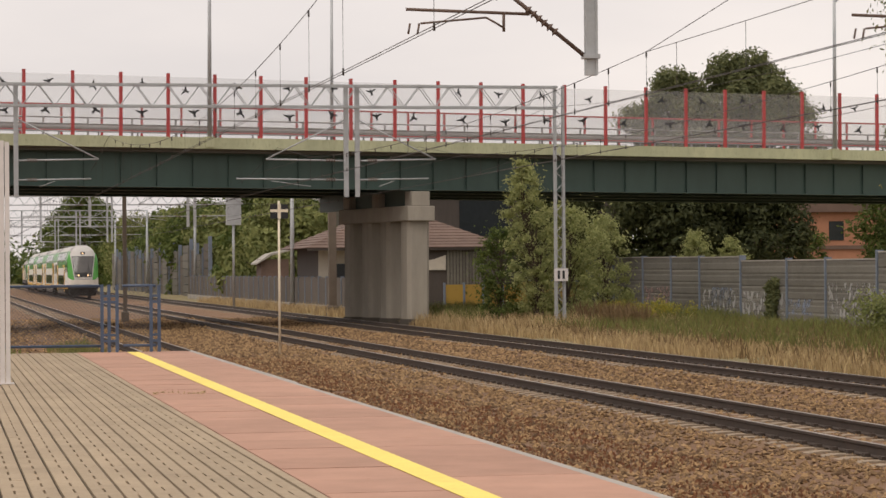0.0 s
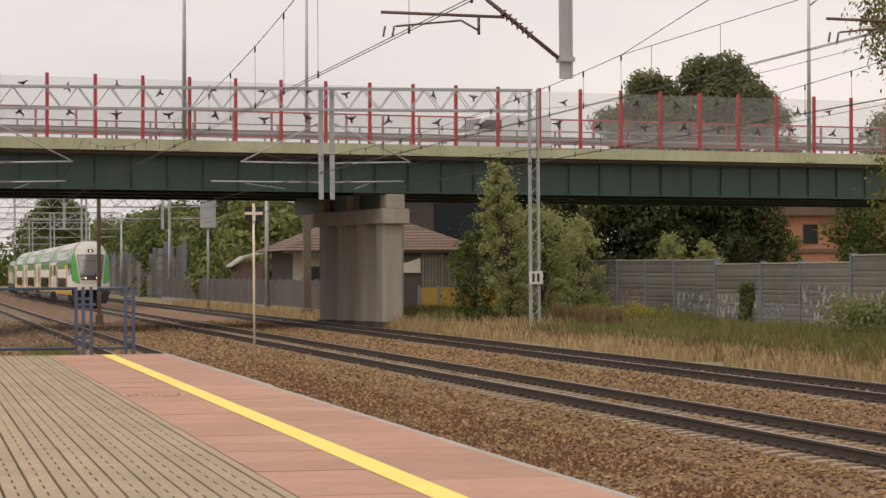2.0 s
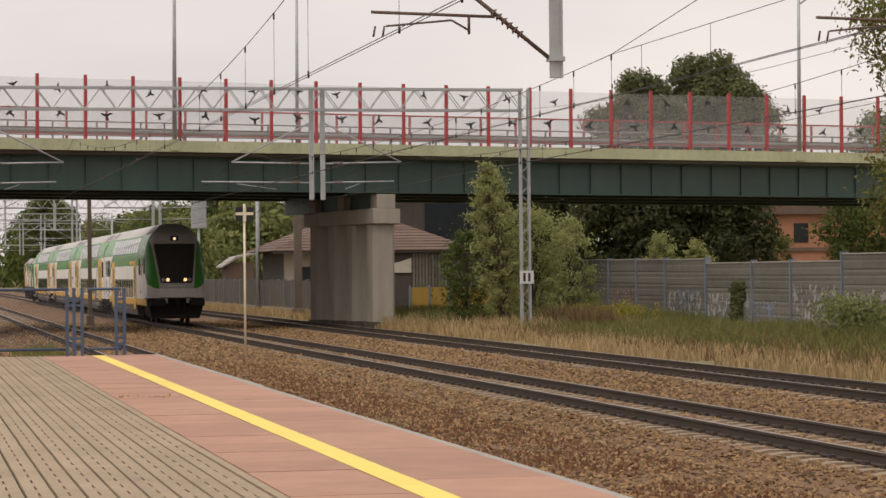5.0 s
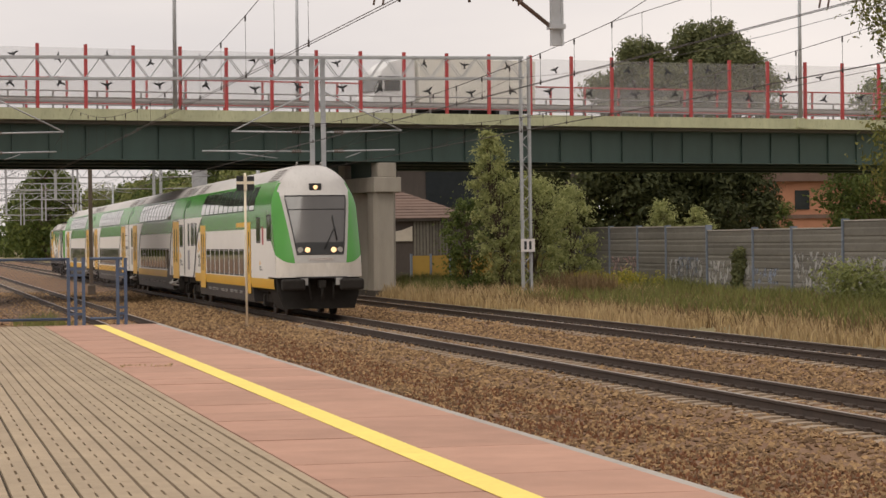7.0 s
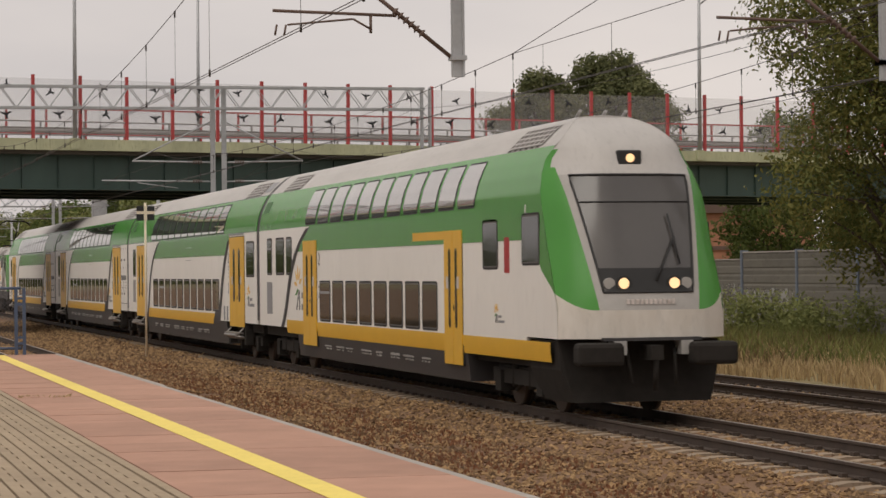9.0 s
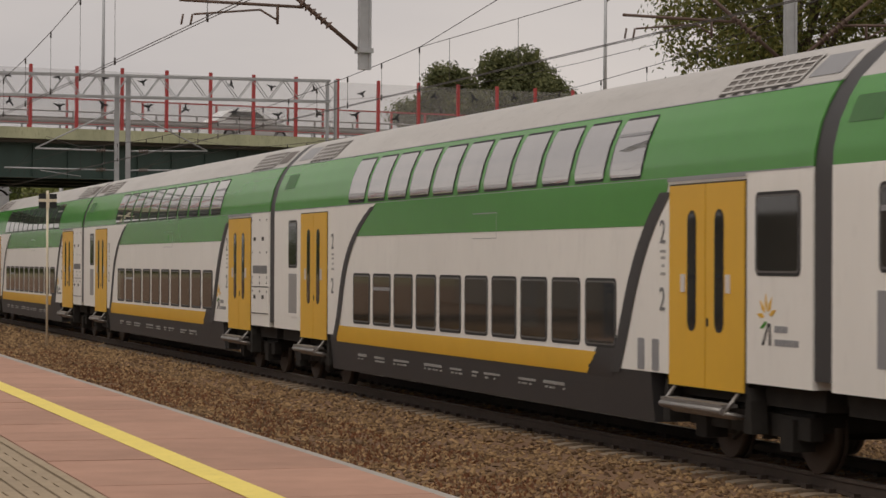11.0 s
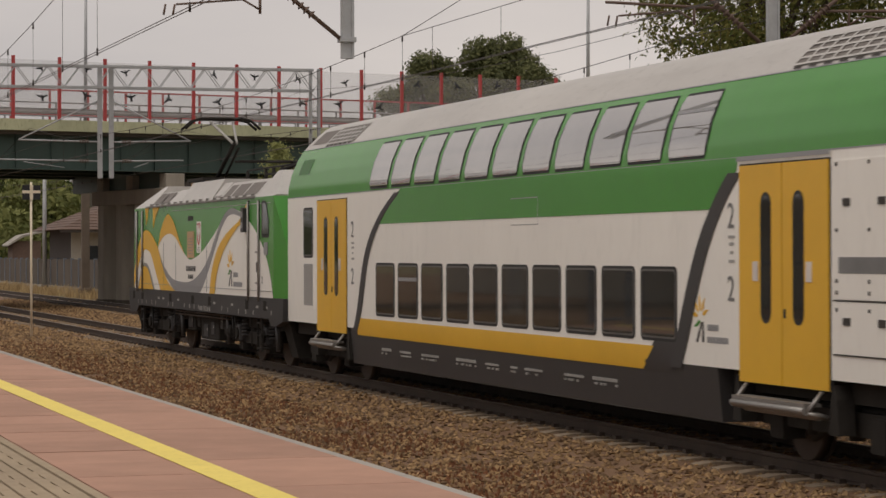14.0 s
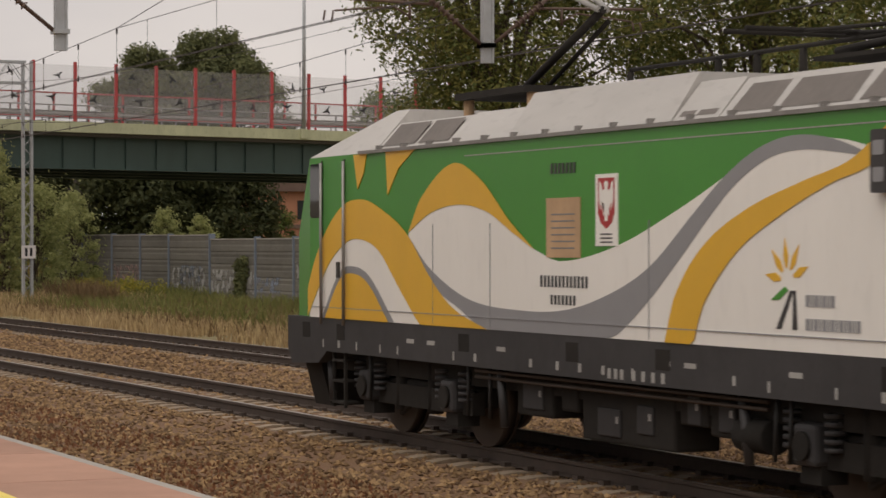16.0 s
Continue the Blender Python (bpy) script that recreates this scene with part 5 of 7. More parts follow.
def coach(rear_window):
    car = thing("rail_coach", pose(0, 0, 0), "double-deck passenger coach in white, green and yellow on the main line", "train coach", "coaches of the train")
    body(car, 0.24, 26.56)
    part("gangway_bellows", shell(1.1, 4.84, -0.24, 0.24, scale=0.985), T_GREY, car, "dark grey bellows between coaches")
    for s in (-1, 1):
        door(car, 2.05, 4.36, s)
        door(car, 21.97, 24.11, s)
        _, fa = swoosh(car, s, [(0.95, 6.28), (1.6, 5.93), (2.3, 5.50), (2.85, 5.05), (3.25, 4.5)], 0.42)
        _, fb = swoosh(car, s, [(0.95, 21.35), (1.6, 20.95), (2.4, 20.45), (3.0, 19.6), (3.36, 18.6)], 0.36)
        part("green_band", skin(bmesh.new(), list(np.linspace(2.84, 3.42, 9)), lambda z: (max(4.45, fa(z)), fb(z)), 0.006, s), T_GREEN, car)
        part("yellow_stripe", skin(bmesh.new(), [0.885, 1.03, 1.185], lambda z: (7.42 - (z - 0.885) * 1.3, fb(1.0) - 0.05), 0.007, s), T_YELLOW, car, "broad yellow stripe under the windows")
        part("lower_grey_panel", skin(bmesh.new(), [0.86, 1.0, 1.3], lambda z: (6.45 - (z - 0.86) * 0.5, 7.45 - (z - 0.885) * 1.2), 0.005, s), T_GREY, car)
        for k in range(10):
            a = 6.27 + 1.392 * k
            side_window(car, a, a + 1.2, 1.25, 2.17, s, vent=(k == 8))
        for k in range(11):
            a = 5.35 + 1.385 * k
            roof_window(car, a, a + 1.24, 3.45, 4.275, s, vent=(k == 0))
        for a, b in ((1.45, 3.75), (22.9, 24.9)):
            roof_grille(car, a, b, s)
        for a, b in ((0.45, 1.3), (25.05, 26.2)):
            part("roof_panel", skin(bmesh.new(), [4.46, 4.56, 4.72], lambda z: (a, b), 0.008, s), T_MID if rear_window else T_MESH, car)
        part("green_hatch", skin(bmesh.new(), [3.86, 3.95, 4.06, 4.15], lambda z: (25.1, 25.95), 0.006, s), material_green_dark, car)
        side_window(car, 24.5, 25.25, 2.25, 3.21, s)
        flat("louvre_frame", [(24.42, 1.26), (25.28, 1.26), (25.28, 2.2), (24.42, 2.2)], 0.008, s, T_WHITE, car, label="raised white frame of the louvre")
        flat("louvre", [(24.5, 1.34), (25.2, 1.34), (25.2, 2.13), (24.5, 2.13)], 0.011, s, T_MID, car, label="grey ventilation louvre")
        lb = bmesh.new()
        for k in range(18):
            z = 1.36 + 0.042 * k
            prism(lb, [(24.52, z), (25.18, z), (25.18, z + 0.028), (24.52, z + 0.028)], s * 1.39, s * 1.405, axis="x")
        part("louvre_core", lb, T_LOUVRE, car)
        if rear_window:
            side_window(car, 0.55, 1.77, 2.23, 3.18, s)
            emblem(car, 1.45, 1.45, 0.62, s)
            for y in (4.75, 5.25):
                flat("socket_cover", rounded(y, y + 0.22, 1.02, 1.42, 0.03), 0.01, s, T_MID, car)
        else:
            flat("equipment_panel", [(0.34, 1.85), (1.95, 1.85), (1.95, 3.3), (0.34, 3.3)], 0.010, s, T_WHITE, car, label="white equipment hatch with catches")
            flat("equipment_panel", [(0.34, 1.28), (1.95, 1.28), (1.95, 1.82), (0.34, 1.82)], 0.010, s, T_WHITE, car)
            flat("vent_grille", [(0.42, 2.12), (1.82, 2.12), (1.82, 2.29), (0.42, 2.29)], 0.014, s, T_BARS, car)
            for z0 in (1.835, 1.27):
                flat("panel_gap", [(0.34, z0 - 0.008), (1.95, z0 - 0.008), (1.95, z0 + 0.008), (0.34, z0 + 0.008)], 0.012, s, T_SLAT, car)
            for y in (0.75, 1.55):
                for z in (2.82, 1.58):
                    flat("catch", [(y, z), (y + 0.16, z), (y + 0.16, z + 0.08), (y, z + 0.08)], 0.022, s, T_SLAT, car)
            for y in (0.42, 1.1, 1.85):
                for z in (3.24, 2.02, 1.9, 1.72, 2.55):
                    flat("bolt", [(y, z), (y + 0.04, z), (y + 0.04, z + 0.04), (y, z + 0.04)], 0.018, s, T_SLAT, car)
            emblem(car, 5.55, 1.28, 0.6, s)
        for y, zs in ((4.62, (2.62, 1.78)), (21.55, (2.62, 1.78))):
            for z in zs:
                digit("class_numeral", "2", 0.42, 1.396, y + (0.12 if s < 0 else -0.12), z, s, T_BARS, car)
            for z, w in ((2.50, 0.09), (2.42, 0.07), (2.32, 0.04), (2.22, 0.08)):
                flat("lettering_bar", [(y - w, z), (y + w, z), (y + w, z + 0.035), (y - w, z + 0.035)], 0.005, s, T_PALE, car)
        skirt_text(car, s, 8.4, 19.5, 6)
        hb = skin(bmesh.new(), [2.735, 2.745], lambda z: (11.4, 12.6), 0.008, s)
        skin(hb, [3.115, 3.128], lambda z: (11.4, 12.6), 0.008, s)
        skin(hb, [2.735, 3.128], lambda z: (11.4, 11.41), 0.008, s)
        part("hatch_joint", hb, T_MID, car)
        part("door_gutter", skin(bmesh.new(), [3.37, 3.41], lambda z: (2.0, 4.42), 0.03, s), T_MID, car)
    bogie(car, 2.6)
    bogie(car, 24.0)
    part("underframe", b_(-1.2, 1.2, 0.3, 5.0, 0.75, 1.0), T_UNDER, car)
    part("underframe", b_(-1.2, 1.2, 21.8, 26.5, 0.75, 1.0), T_UNDER, car)
    part("buffer_gear", b_(-0.95, 0.95, -0.25, 0.3, 0.82, 1.1), T_UNDER, car)
    return car


material_green_dark = material("hatch_green", (0.045, 0.16, 0.035), 0.5)
coach_b = coach(False)
coach_a = coach(True)
coach_c = copy_thing(coach_b, pose(0, 0, 0))


# driving coach
def front_y(x, z):
    q = abs(x) / max(half(z), 0.2)
    lean = max(0.0, z - 1.75)
    turn = 0.85 * min(1.0, q) ** 3.4 * (0.6 + 0.2 * min(1, lean)) * min(1.0, max(0.0, (4.75 - z) / 0.6))
    return min(0.12 + 0.30 * lean + 0.055 * lean ** 2 + turn + max(0, z - 4.3) ** 2 * 2.6, 2.39)


def edge_x(z):
    return 0.74 + (z - 1.97) * 0.135


def cab_front(car):
    zs = [1.25, 1.45, 1.70, 1.85, 1.97] + list(np.linspace(2.15, 3.75, 10)) + [3.87, 4.0, 4.15, 4.3, 4.45, 4.6, 4.72, 4.82, 4.88]
    groups = {}

    def lift(x, z):
        """The paint line rises towards the corners."""
        q = max(0.0, (abs(x) / half(z) - 0.62) / 0.38)
        hat = max(0.0, 1 - (1.70 - z) / 0.45) if z < 1.70 else max(0.0, 1 - (z - 1.70) / 1.0)
        return z + 0.26 * q ** 2.2 * hat
    for a, b in zip(zs, zs[1:]):
        m = (a + b) / 2
        def cols(z):
            w, e = half(z) * 0.999, min(edge_x(z), half(z) * 0.8)
            e2 = min(e + 0.12, half(z) * 0.9)
            out = [-w + (w - e2) * k / 5 for k in range(6)] + [-e] + [-e + 2 * e * k / 8 for k in range(1, 8)] + [e] + [e2 + (w - e2) * k / 5 for k in range(6)]
            return out
        ca, cb_ = cols(a), cols(b)
        for i in range(len(ca) - 1):
            inner = 6 <= i <= 13
            strip = i in (5, 14)
            if inner and 1.97 <= m <= 3.87:
                key = "windscreen"
            elif m < 1.70:
                key = "white_apron"
            elif not inner and not strip and 1.70 < m < 4.25 - (0.0 if i in (0, 1, 2, 17, 18, 19) else 0.25):
                key = "green_l" if i < 5 else "green_r"
            elif m > 3.87:
                key = "white_brow"
            else:
                key = "grey_frame"
            groups.setdefault(key, []).append([(x, front_y(x, lift(x, z)), lift(x, z)) for x, z in ((ca[i], a), (ca[i + 1], a), (cb_[i + 1], b), (cb_[i], b))])
    look_ = {"windscreen": ("windscreen", T_SCREEN, "large dark windscreen"), "white_apron": ("front_apron", T_APRON, "dirty white lower front"), "green_l": ("front_panel", T_GREEN, "green curved front side"), "green_r": ("front_panel", T_GREEN, "green curved front side"), "white_brow": ("front_brow", T_ROOF, "pale grey brow above the windscreen"), "grey_frame": ("windscreen_surround", T_LOUVRE, "pale grey windscreen surround")}
    for key, quads in groups.items():
        bm = bmesh.new()
        for q in quads:
            f = bm.faces.new([bm.verts.new(p) for p in q])
            f.smooth = True
        bmesh.ops.remove_doubles(bm, verts=bm.verts[:], dist=0.001)
        nm, mt, lb = look_[key]
        part(nm, bm, mt, car, lb)
    # sides between the front and the straight body
    for s in (-1, 1):
        for z0, z1, mt, nm in ((1.25, 1.70, T_WHITE, "cab_lower_side"), (1.70, 3.42, T_GREEN, "cab_side"), (3.42, 4.0, T_GREEN, "cab_upper_side"), (4.0, 4.37, T_GREEN, "cab_upper_side"), (4.37, 4.88, T_ROOF, "cab_roof")):
            bm = bmesh.new()
            zz_ = np.linspace(z0, z1, 10)
            rows = []
            for z in zz_:
                y0_ = front_y(half(z), z)
                rows.append([bm.verts.new((s * half(z), y, z)) for y in (y0_, (y0_ + 2.4) / 2, 2.4)])
            for p, q in zip(rows, rows[1:]):
                for i in (0, 1):
                    f = bm.faces.new((p[i], p[i + 1], q[i + 1], q[i]))
                    f.smooth = True
            part(nm, bm, mt, car)
    zz_ = [4.80, 4.84, 4.87, 4.88]
    bm = bmesh.new()
    a = [bm.verts.new(p) for p in ((-0.2, front_y(0.2, 4.88) - 0.02, 4.878), (0.2, front_y(0.2, 4.88) - 0.02, 4.878), (0.2, 2.45, 4.893), (-0.2, 2.45, 4.893))]
    bm.faces.new(a)
    part("cab_roof_ridge", bm, T_ROOF, car)


T_SCREEN = material("windscreen_glass", (0.06, 0.055, 0.05), 0.16, vary=0.2, scale=1.2, spec=0.9)


def cab_edge(z):
    """Where the green of the cab ends along the side."""
    return min(1.56, front_y(half(z), z) + max(0.0, z - 1.96) / 0.7)


def driving_coach():
    car = thing("driving_coach", pose(0, 0, 0), "double-deck driving coach with rounded green and white cab, headlamps lit", "train coach", "coaches of the train")
    part("lower_body", shell(1.0, 3.42, 2.35, 27.03), T_WHITE, car)
    part("upper_body", shell(3.42, 4.37, 2.35, 27.03), T_GREEN, car, "bright green upper deck side")
    part("roof", shell(4.37, 4.895, 2.35, 27.03), T_ROOF, car, "dusty pale grey roof")
    cab_front(car)
    bm = prism(bmesh.new(), [(-1.32, 0.36), (1.32, 0.36), (1.385, 1.0), (-1.385, 1.0)], 6.2, 22.0)
    part("skirt", bm, T_GREY, car, "dark grey lower skirt")
    for s in (-1, 1):
        door(car, 6.44, 7.7, s, 0.63, 3.1, (1.3, 2.75), False)
        door(car, 19.6, 21.15, s, 0.63, 3.1, (1.3, 2.75), False)
        _, f = swoosh(car, s, [(1.0, 23.85), (1.7, 23.2), (2.5, 22.45), (3.1, 21.5), (3.38, 20.55)], 0.40)
        part("green_band", skin(bmesh.new(), list(np.linspace(2.84, 3.42, 7)), lambda z: (2.4, min(f(z), 22)), 0.006, s), T_GREEN, car)
        part("cab_corner", skin(bmesh.new(), list(np.linspace(1.96, 3.0, 12)), lambda z: (front_y(half(z), z), cab_edge(z)), 0.0045, s), T_GREEN, car)
        part("cab_white_side", skin(bmesh.new(), list(np.linspace(1.25, 2.9, 16)), lambda z: (front_y(half(z), z) if z < 1.96 else cab_edge(z), 2.42), 0.003, s), T_WHITE, car)
        part("yellow_stripe", skin(bmesh.new(), [0.87, 1.03, 1.19], lambda z: (1.0, 23.3), 0.007, s), T_YELLOW, car, "broad yellow stripe under the windows")
        part("yellow_lintel", skin(bmesh.new(), [2.92, 3.08], lambda z: (7.75, 10.2), 0.008, s), T_YELLOW, car)
        for k in range(8):
            a = 8.28 + 1.40 * k
            side_window(car, a, a + 1.2, 1.22, 2.15, s, vent=(k == 7))
        for k in range(11):
            a = 5.55 + 1.415 * k
            roof_window(car, a, a + 1.26, 3.45, 4.275, s)
        side_window(car, 4.05, 5.05, 2.36, 3.22, s)
        side_window(car, 1.55, 2.6, 2.42, 3.28, s)
        for a, b in ((25.25, 25.92), (23.6, 24.72), (22.62, 23.35)):
            side_window(car, a, b, 2.28, 3.21, s, vent=(a > 25))
        flat("louvre", [(25.25, 1.3), (25.95, 1.3), (25.95, 2.1), (25.25, 2.1)], 0.008, s, T_MID, car)
        emblem(car, 21.85, 1.45, 1.15, s)
        emblem(car, 4.2, 1.45, 0.36, s)
        flat("crest_plate", [(3.35, 2.3), (3.65, 2.3), (3.65, 2.9), (3.35, 2.9)], 0.008, s, T_CREST, car)
        roof_grille(car, 2.6, 4.6, s)
        roof_grille(car, 23.2, 25.4, s)
        for z in (2.5, 1.75):
            digit("class_numeral", "2", 0.42, 1.396, 19.3 + (0.12 if s < 0 else -0.12), z, s, T_BARS, car)
        part("hatch", skin(bmesh.new(), [3.86, 3.95, 4.06, 4.15], lambda z: (26.0, 26.8), 0.006, s), material_green_dark, car)
        skirt_text(car, s, 9.0, 18.5, 9)
        # headlamps
        lx = s * 0.42
        hz = 2.12
        yh = front_y(lx, hz)
        hl = part("headlamp", bar((lx, yh + 0.05, hz), (lx, yh - 0.035, hz + 0.0), 0.125, 16), T_RUB, car)
        part("lens", bar((lx, yh - 0.036, hz), (lx, yh - 0.05, hz), 0.085, 16), T_LAMP, hl, "lit warm headlamp lens")
        lx2 = s * 0.64
        yh2 = front_y(lx2, hz)
        part("marker_lamp", bar((lx2, yh2 + 0.05, hz), (lx2, yh2 - 0.03, hz), 0.09, 14), T_LOUVRE, car)
        bf = part("buffer", bar((s * 0.87, 0.35, 1.05), (s * 0.87, -0.25, 1.05), 0.13, 12), T_UNDER, car)
        part("buffer_head", b_(s * 0.94 - 0.37, s * 0.94 + 0.37, -0.28, 0.12, 0.84, 1.20, bevel=0.07), T_UNDER, bf)
        part("front_hose", bar((s * 0.4, 0.2, 1.1), (s * 0.36, 0.0, 0.55), 0.03, 6), T_UNDER, car)
        part("jumper_box", b_(s * 0.55 - 0.1, s * 0.55 + 0.1, 0.0, 0.3, 1.0, 1.22), T_PALE, car)
    yt = front_y(0, 4.12)
    hl = part("top_lamp", b_(-0.2, 0.2, yt - 0.05, yt + 0.12, 4.0, 4.26, bevel=0.03), T_RUB, car)
    part("lens", bar((0, yt - 0.055, 4.13), (0, yt - 0.07, 4.13), 0.07, 14), T_LAMP, hl, "lit warm headlamp lens")
    wb = bar((0.12, front_y(0.1, 2.2) - 0.06, 2.16), (0.52, front_y(0.5, 2.9) - 0.06, 2.86), 0.02, 6)
    beam(wb, (0.46, front_y(0.46, 3.2) - 0.05, 3.22), (0.56, front_y(0.56, 2.45) - 0.05, 2.42), 0.016, 6)
    part("wiper", wb, T_RUB, car)
    lp = bmesh.new()
    for a, b in zip(np.linspace(-0.8, 0.8, 13), np.linspace(-0.8, 0.8, 13)[1:]):
        lp.faces.new([lp.verts.new((x * (0.93 + 0.2 * (z - 1.985)), front_y(x, z) - 0.012, z)) for x, z in ((a, 1.985), (b, 1.985), (b, 2.36), (a, 2.36))])
    part("lamp_panel", lp, T_RUB, car, "black panel round the headlamps")
    part("sun_blind", tube(bmesh.new(), [(x, front_y(x, 3.42) - 0.008, 3.42) for x in np.linspace(-0.92, 0.92, 13)], 0.012, 6), T_RUB, car)
    rim = [(x, 1.98) for x in np.linspace(-0.74, 0.74, 9)] + [(edge_x(z), z) for z in np.linspace(2.1, 3.75, 9)] + [(x, 3.86) for x in np.linspace(0.98, -0.98, 11)] + [(-edge_x(z), z) for z in np.linspace(3.75, 2.1, 9)] + [(-0.74, 1.98)]
    part("windscreen_seal", tube(bmesh.new(), [(x, front_y(x, z) - 0.006, z) for x, z in rim], 0.020, 6), T_RUB, car, "black rubber seal round the windscreen")
    for k in range(11):
        x = -0.40 + 0.075 * k
        part("number_bar", b_(x, x + 0.05, front_y(x, 1.8) - 0.012, front_y(x, 1.8) + 0.05, 1.79, 1.87), T_NOTE, car)
    part("apron_line", b_(-0.8, 0.8, 0.02, 0.3, 1.22, 1.27), T_GREY, car)
    plow = bmesh.new()
    prism(plow, [(-1.34, 1.22), (1.34, 1.22), (1.31, 0.75), (1.14, 0.24), (-1.14, 0.24), (-1.31, 0.75)], 0.3, 2.0)
    for v in plow.verts:
        v.co.y += 0.45 * (abs(v.co.x) / 1.34) ** 3
    part("snow_plough", plow, T_UNDER, car, "black snow plough and buffer beam")
    part("coupling_hook", b_(-0.1, 0.1, -0.15, 0.4, 0.92, 1.15), T_UNDER, car)
    part("coupling_link", bar((0, -0.1, 1.0), (0, -0.02, 0.45), 0.045, 8), T_UNDER, car)
    for x in (-0.35, 0.1, 0.45):
        part("roof_horn", bar((x, 2.9, 4.85), (x, 2.6, 4.98), 0.03, 8), T_PALE, car)
    bogie(car, 3.6)
    bogie(car, 24.3)
    part("underframe", b_(-1.2, 1.2, 1.4, 6.2, 0.75, 1.0), T_UNDER, car)
    part("underframe", b_(-1.2, 1.2, 22.0, 27.0, 0.75, 1.0), T_UNDER, car)
    return car


coach_d = driving_coach()


# ---- locomotive ----
def curve(pts):
    """Smooth height along y through a few points."""
    pts = sorted(pts)
    ys_, zs_ = [p[0] for p in pts], [p[1] for p in pts]

    def f(y):
        y = min(max(y, ys_[0]), ys_[-1])
        i = min(max(int(np.searchsorted(ys_, y)) - 1, 0), len(ys_) - 2)
        t = (y - ys_[i]) / (ys_[i + 1] - ys_[i])

        def slope(k):
            a, b = max(k - 1, 0), min(k + 1, len(ys_) - 1)
            return (zs_[b] - zs_[a]) / (ys_[b] - ys_[a])
        d = ys_[i + 1] - ys_[i]
        h = t * t * (3 - 2 * t)
        return zs_[i] * (1 - h) + zs_[i + 1] * h + d * slope(i) * t * (1 - t) ** 2 - d * slope(i + 1) * t * t * (1 - t)
    return f


def wave(name, parent, y0, y1, lo, hi, off, side, mat, label="", n=48):
    bm = bmesh.new()
    rows = []
    for k in range(n + 1):
        y = y0 + (y1 - y0) * k / n
        a, b = (g(y) if callable(g) else g for g in (lo, hi))
        b = max(b, a + 0.001)
        rows.append([bm.verts.new((side * (1.49 + off), y, z)) for z in (a, b)])
    for p, q in zip(rows, rows[1:]):
        bm.faces.new((p[0], q[0], q[1], p[1]))
    return part(name, bm, mat, parent, label)


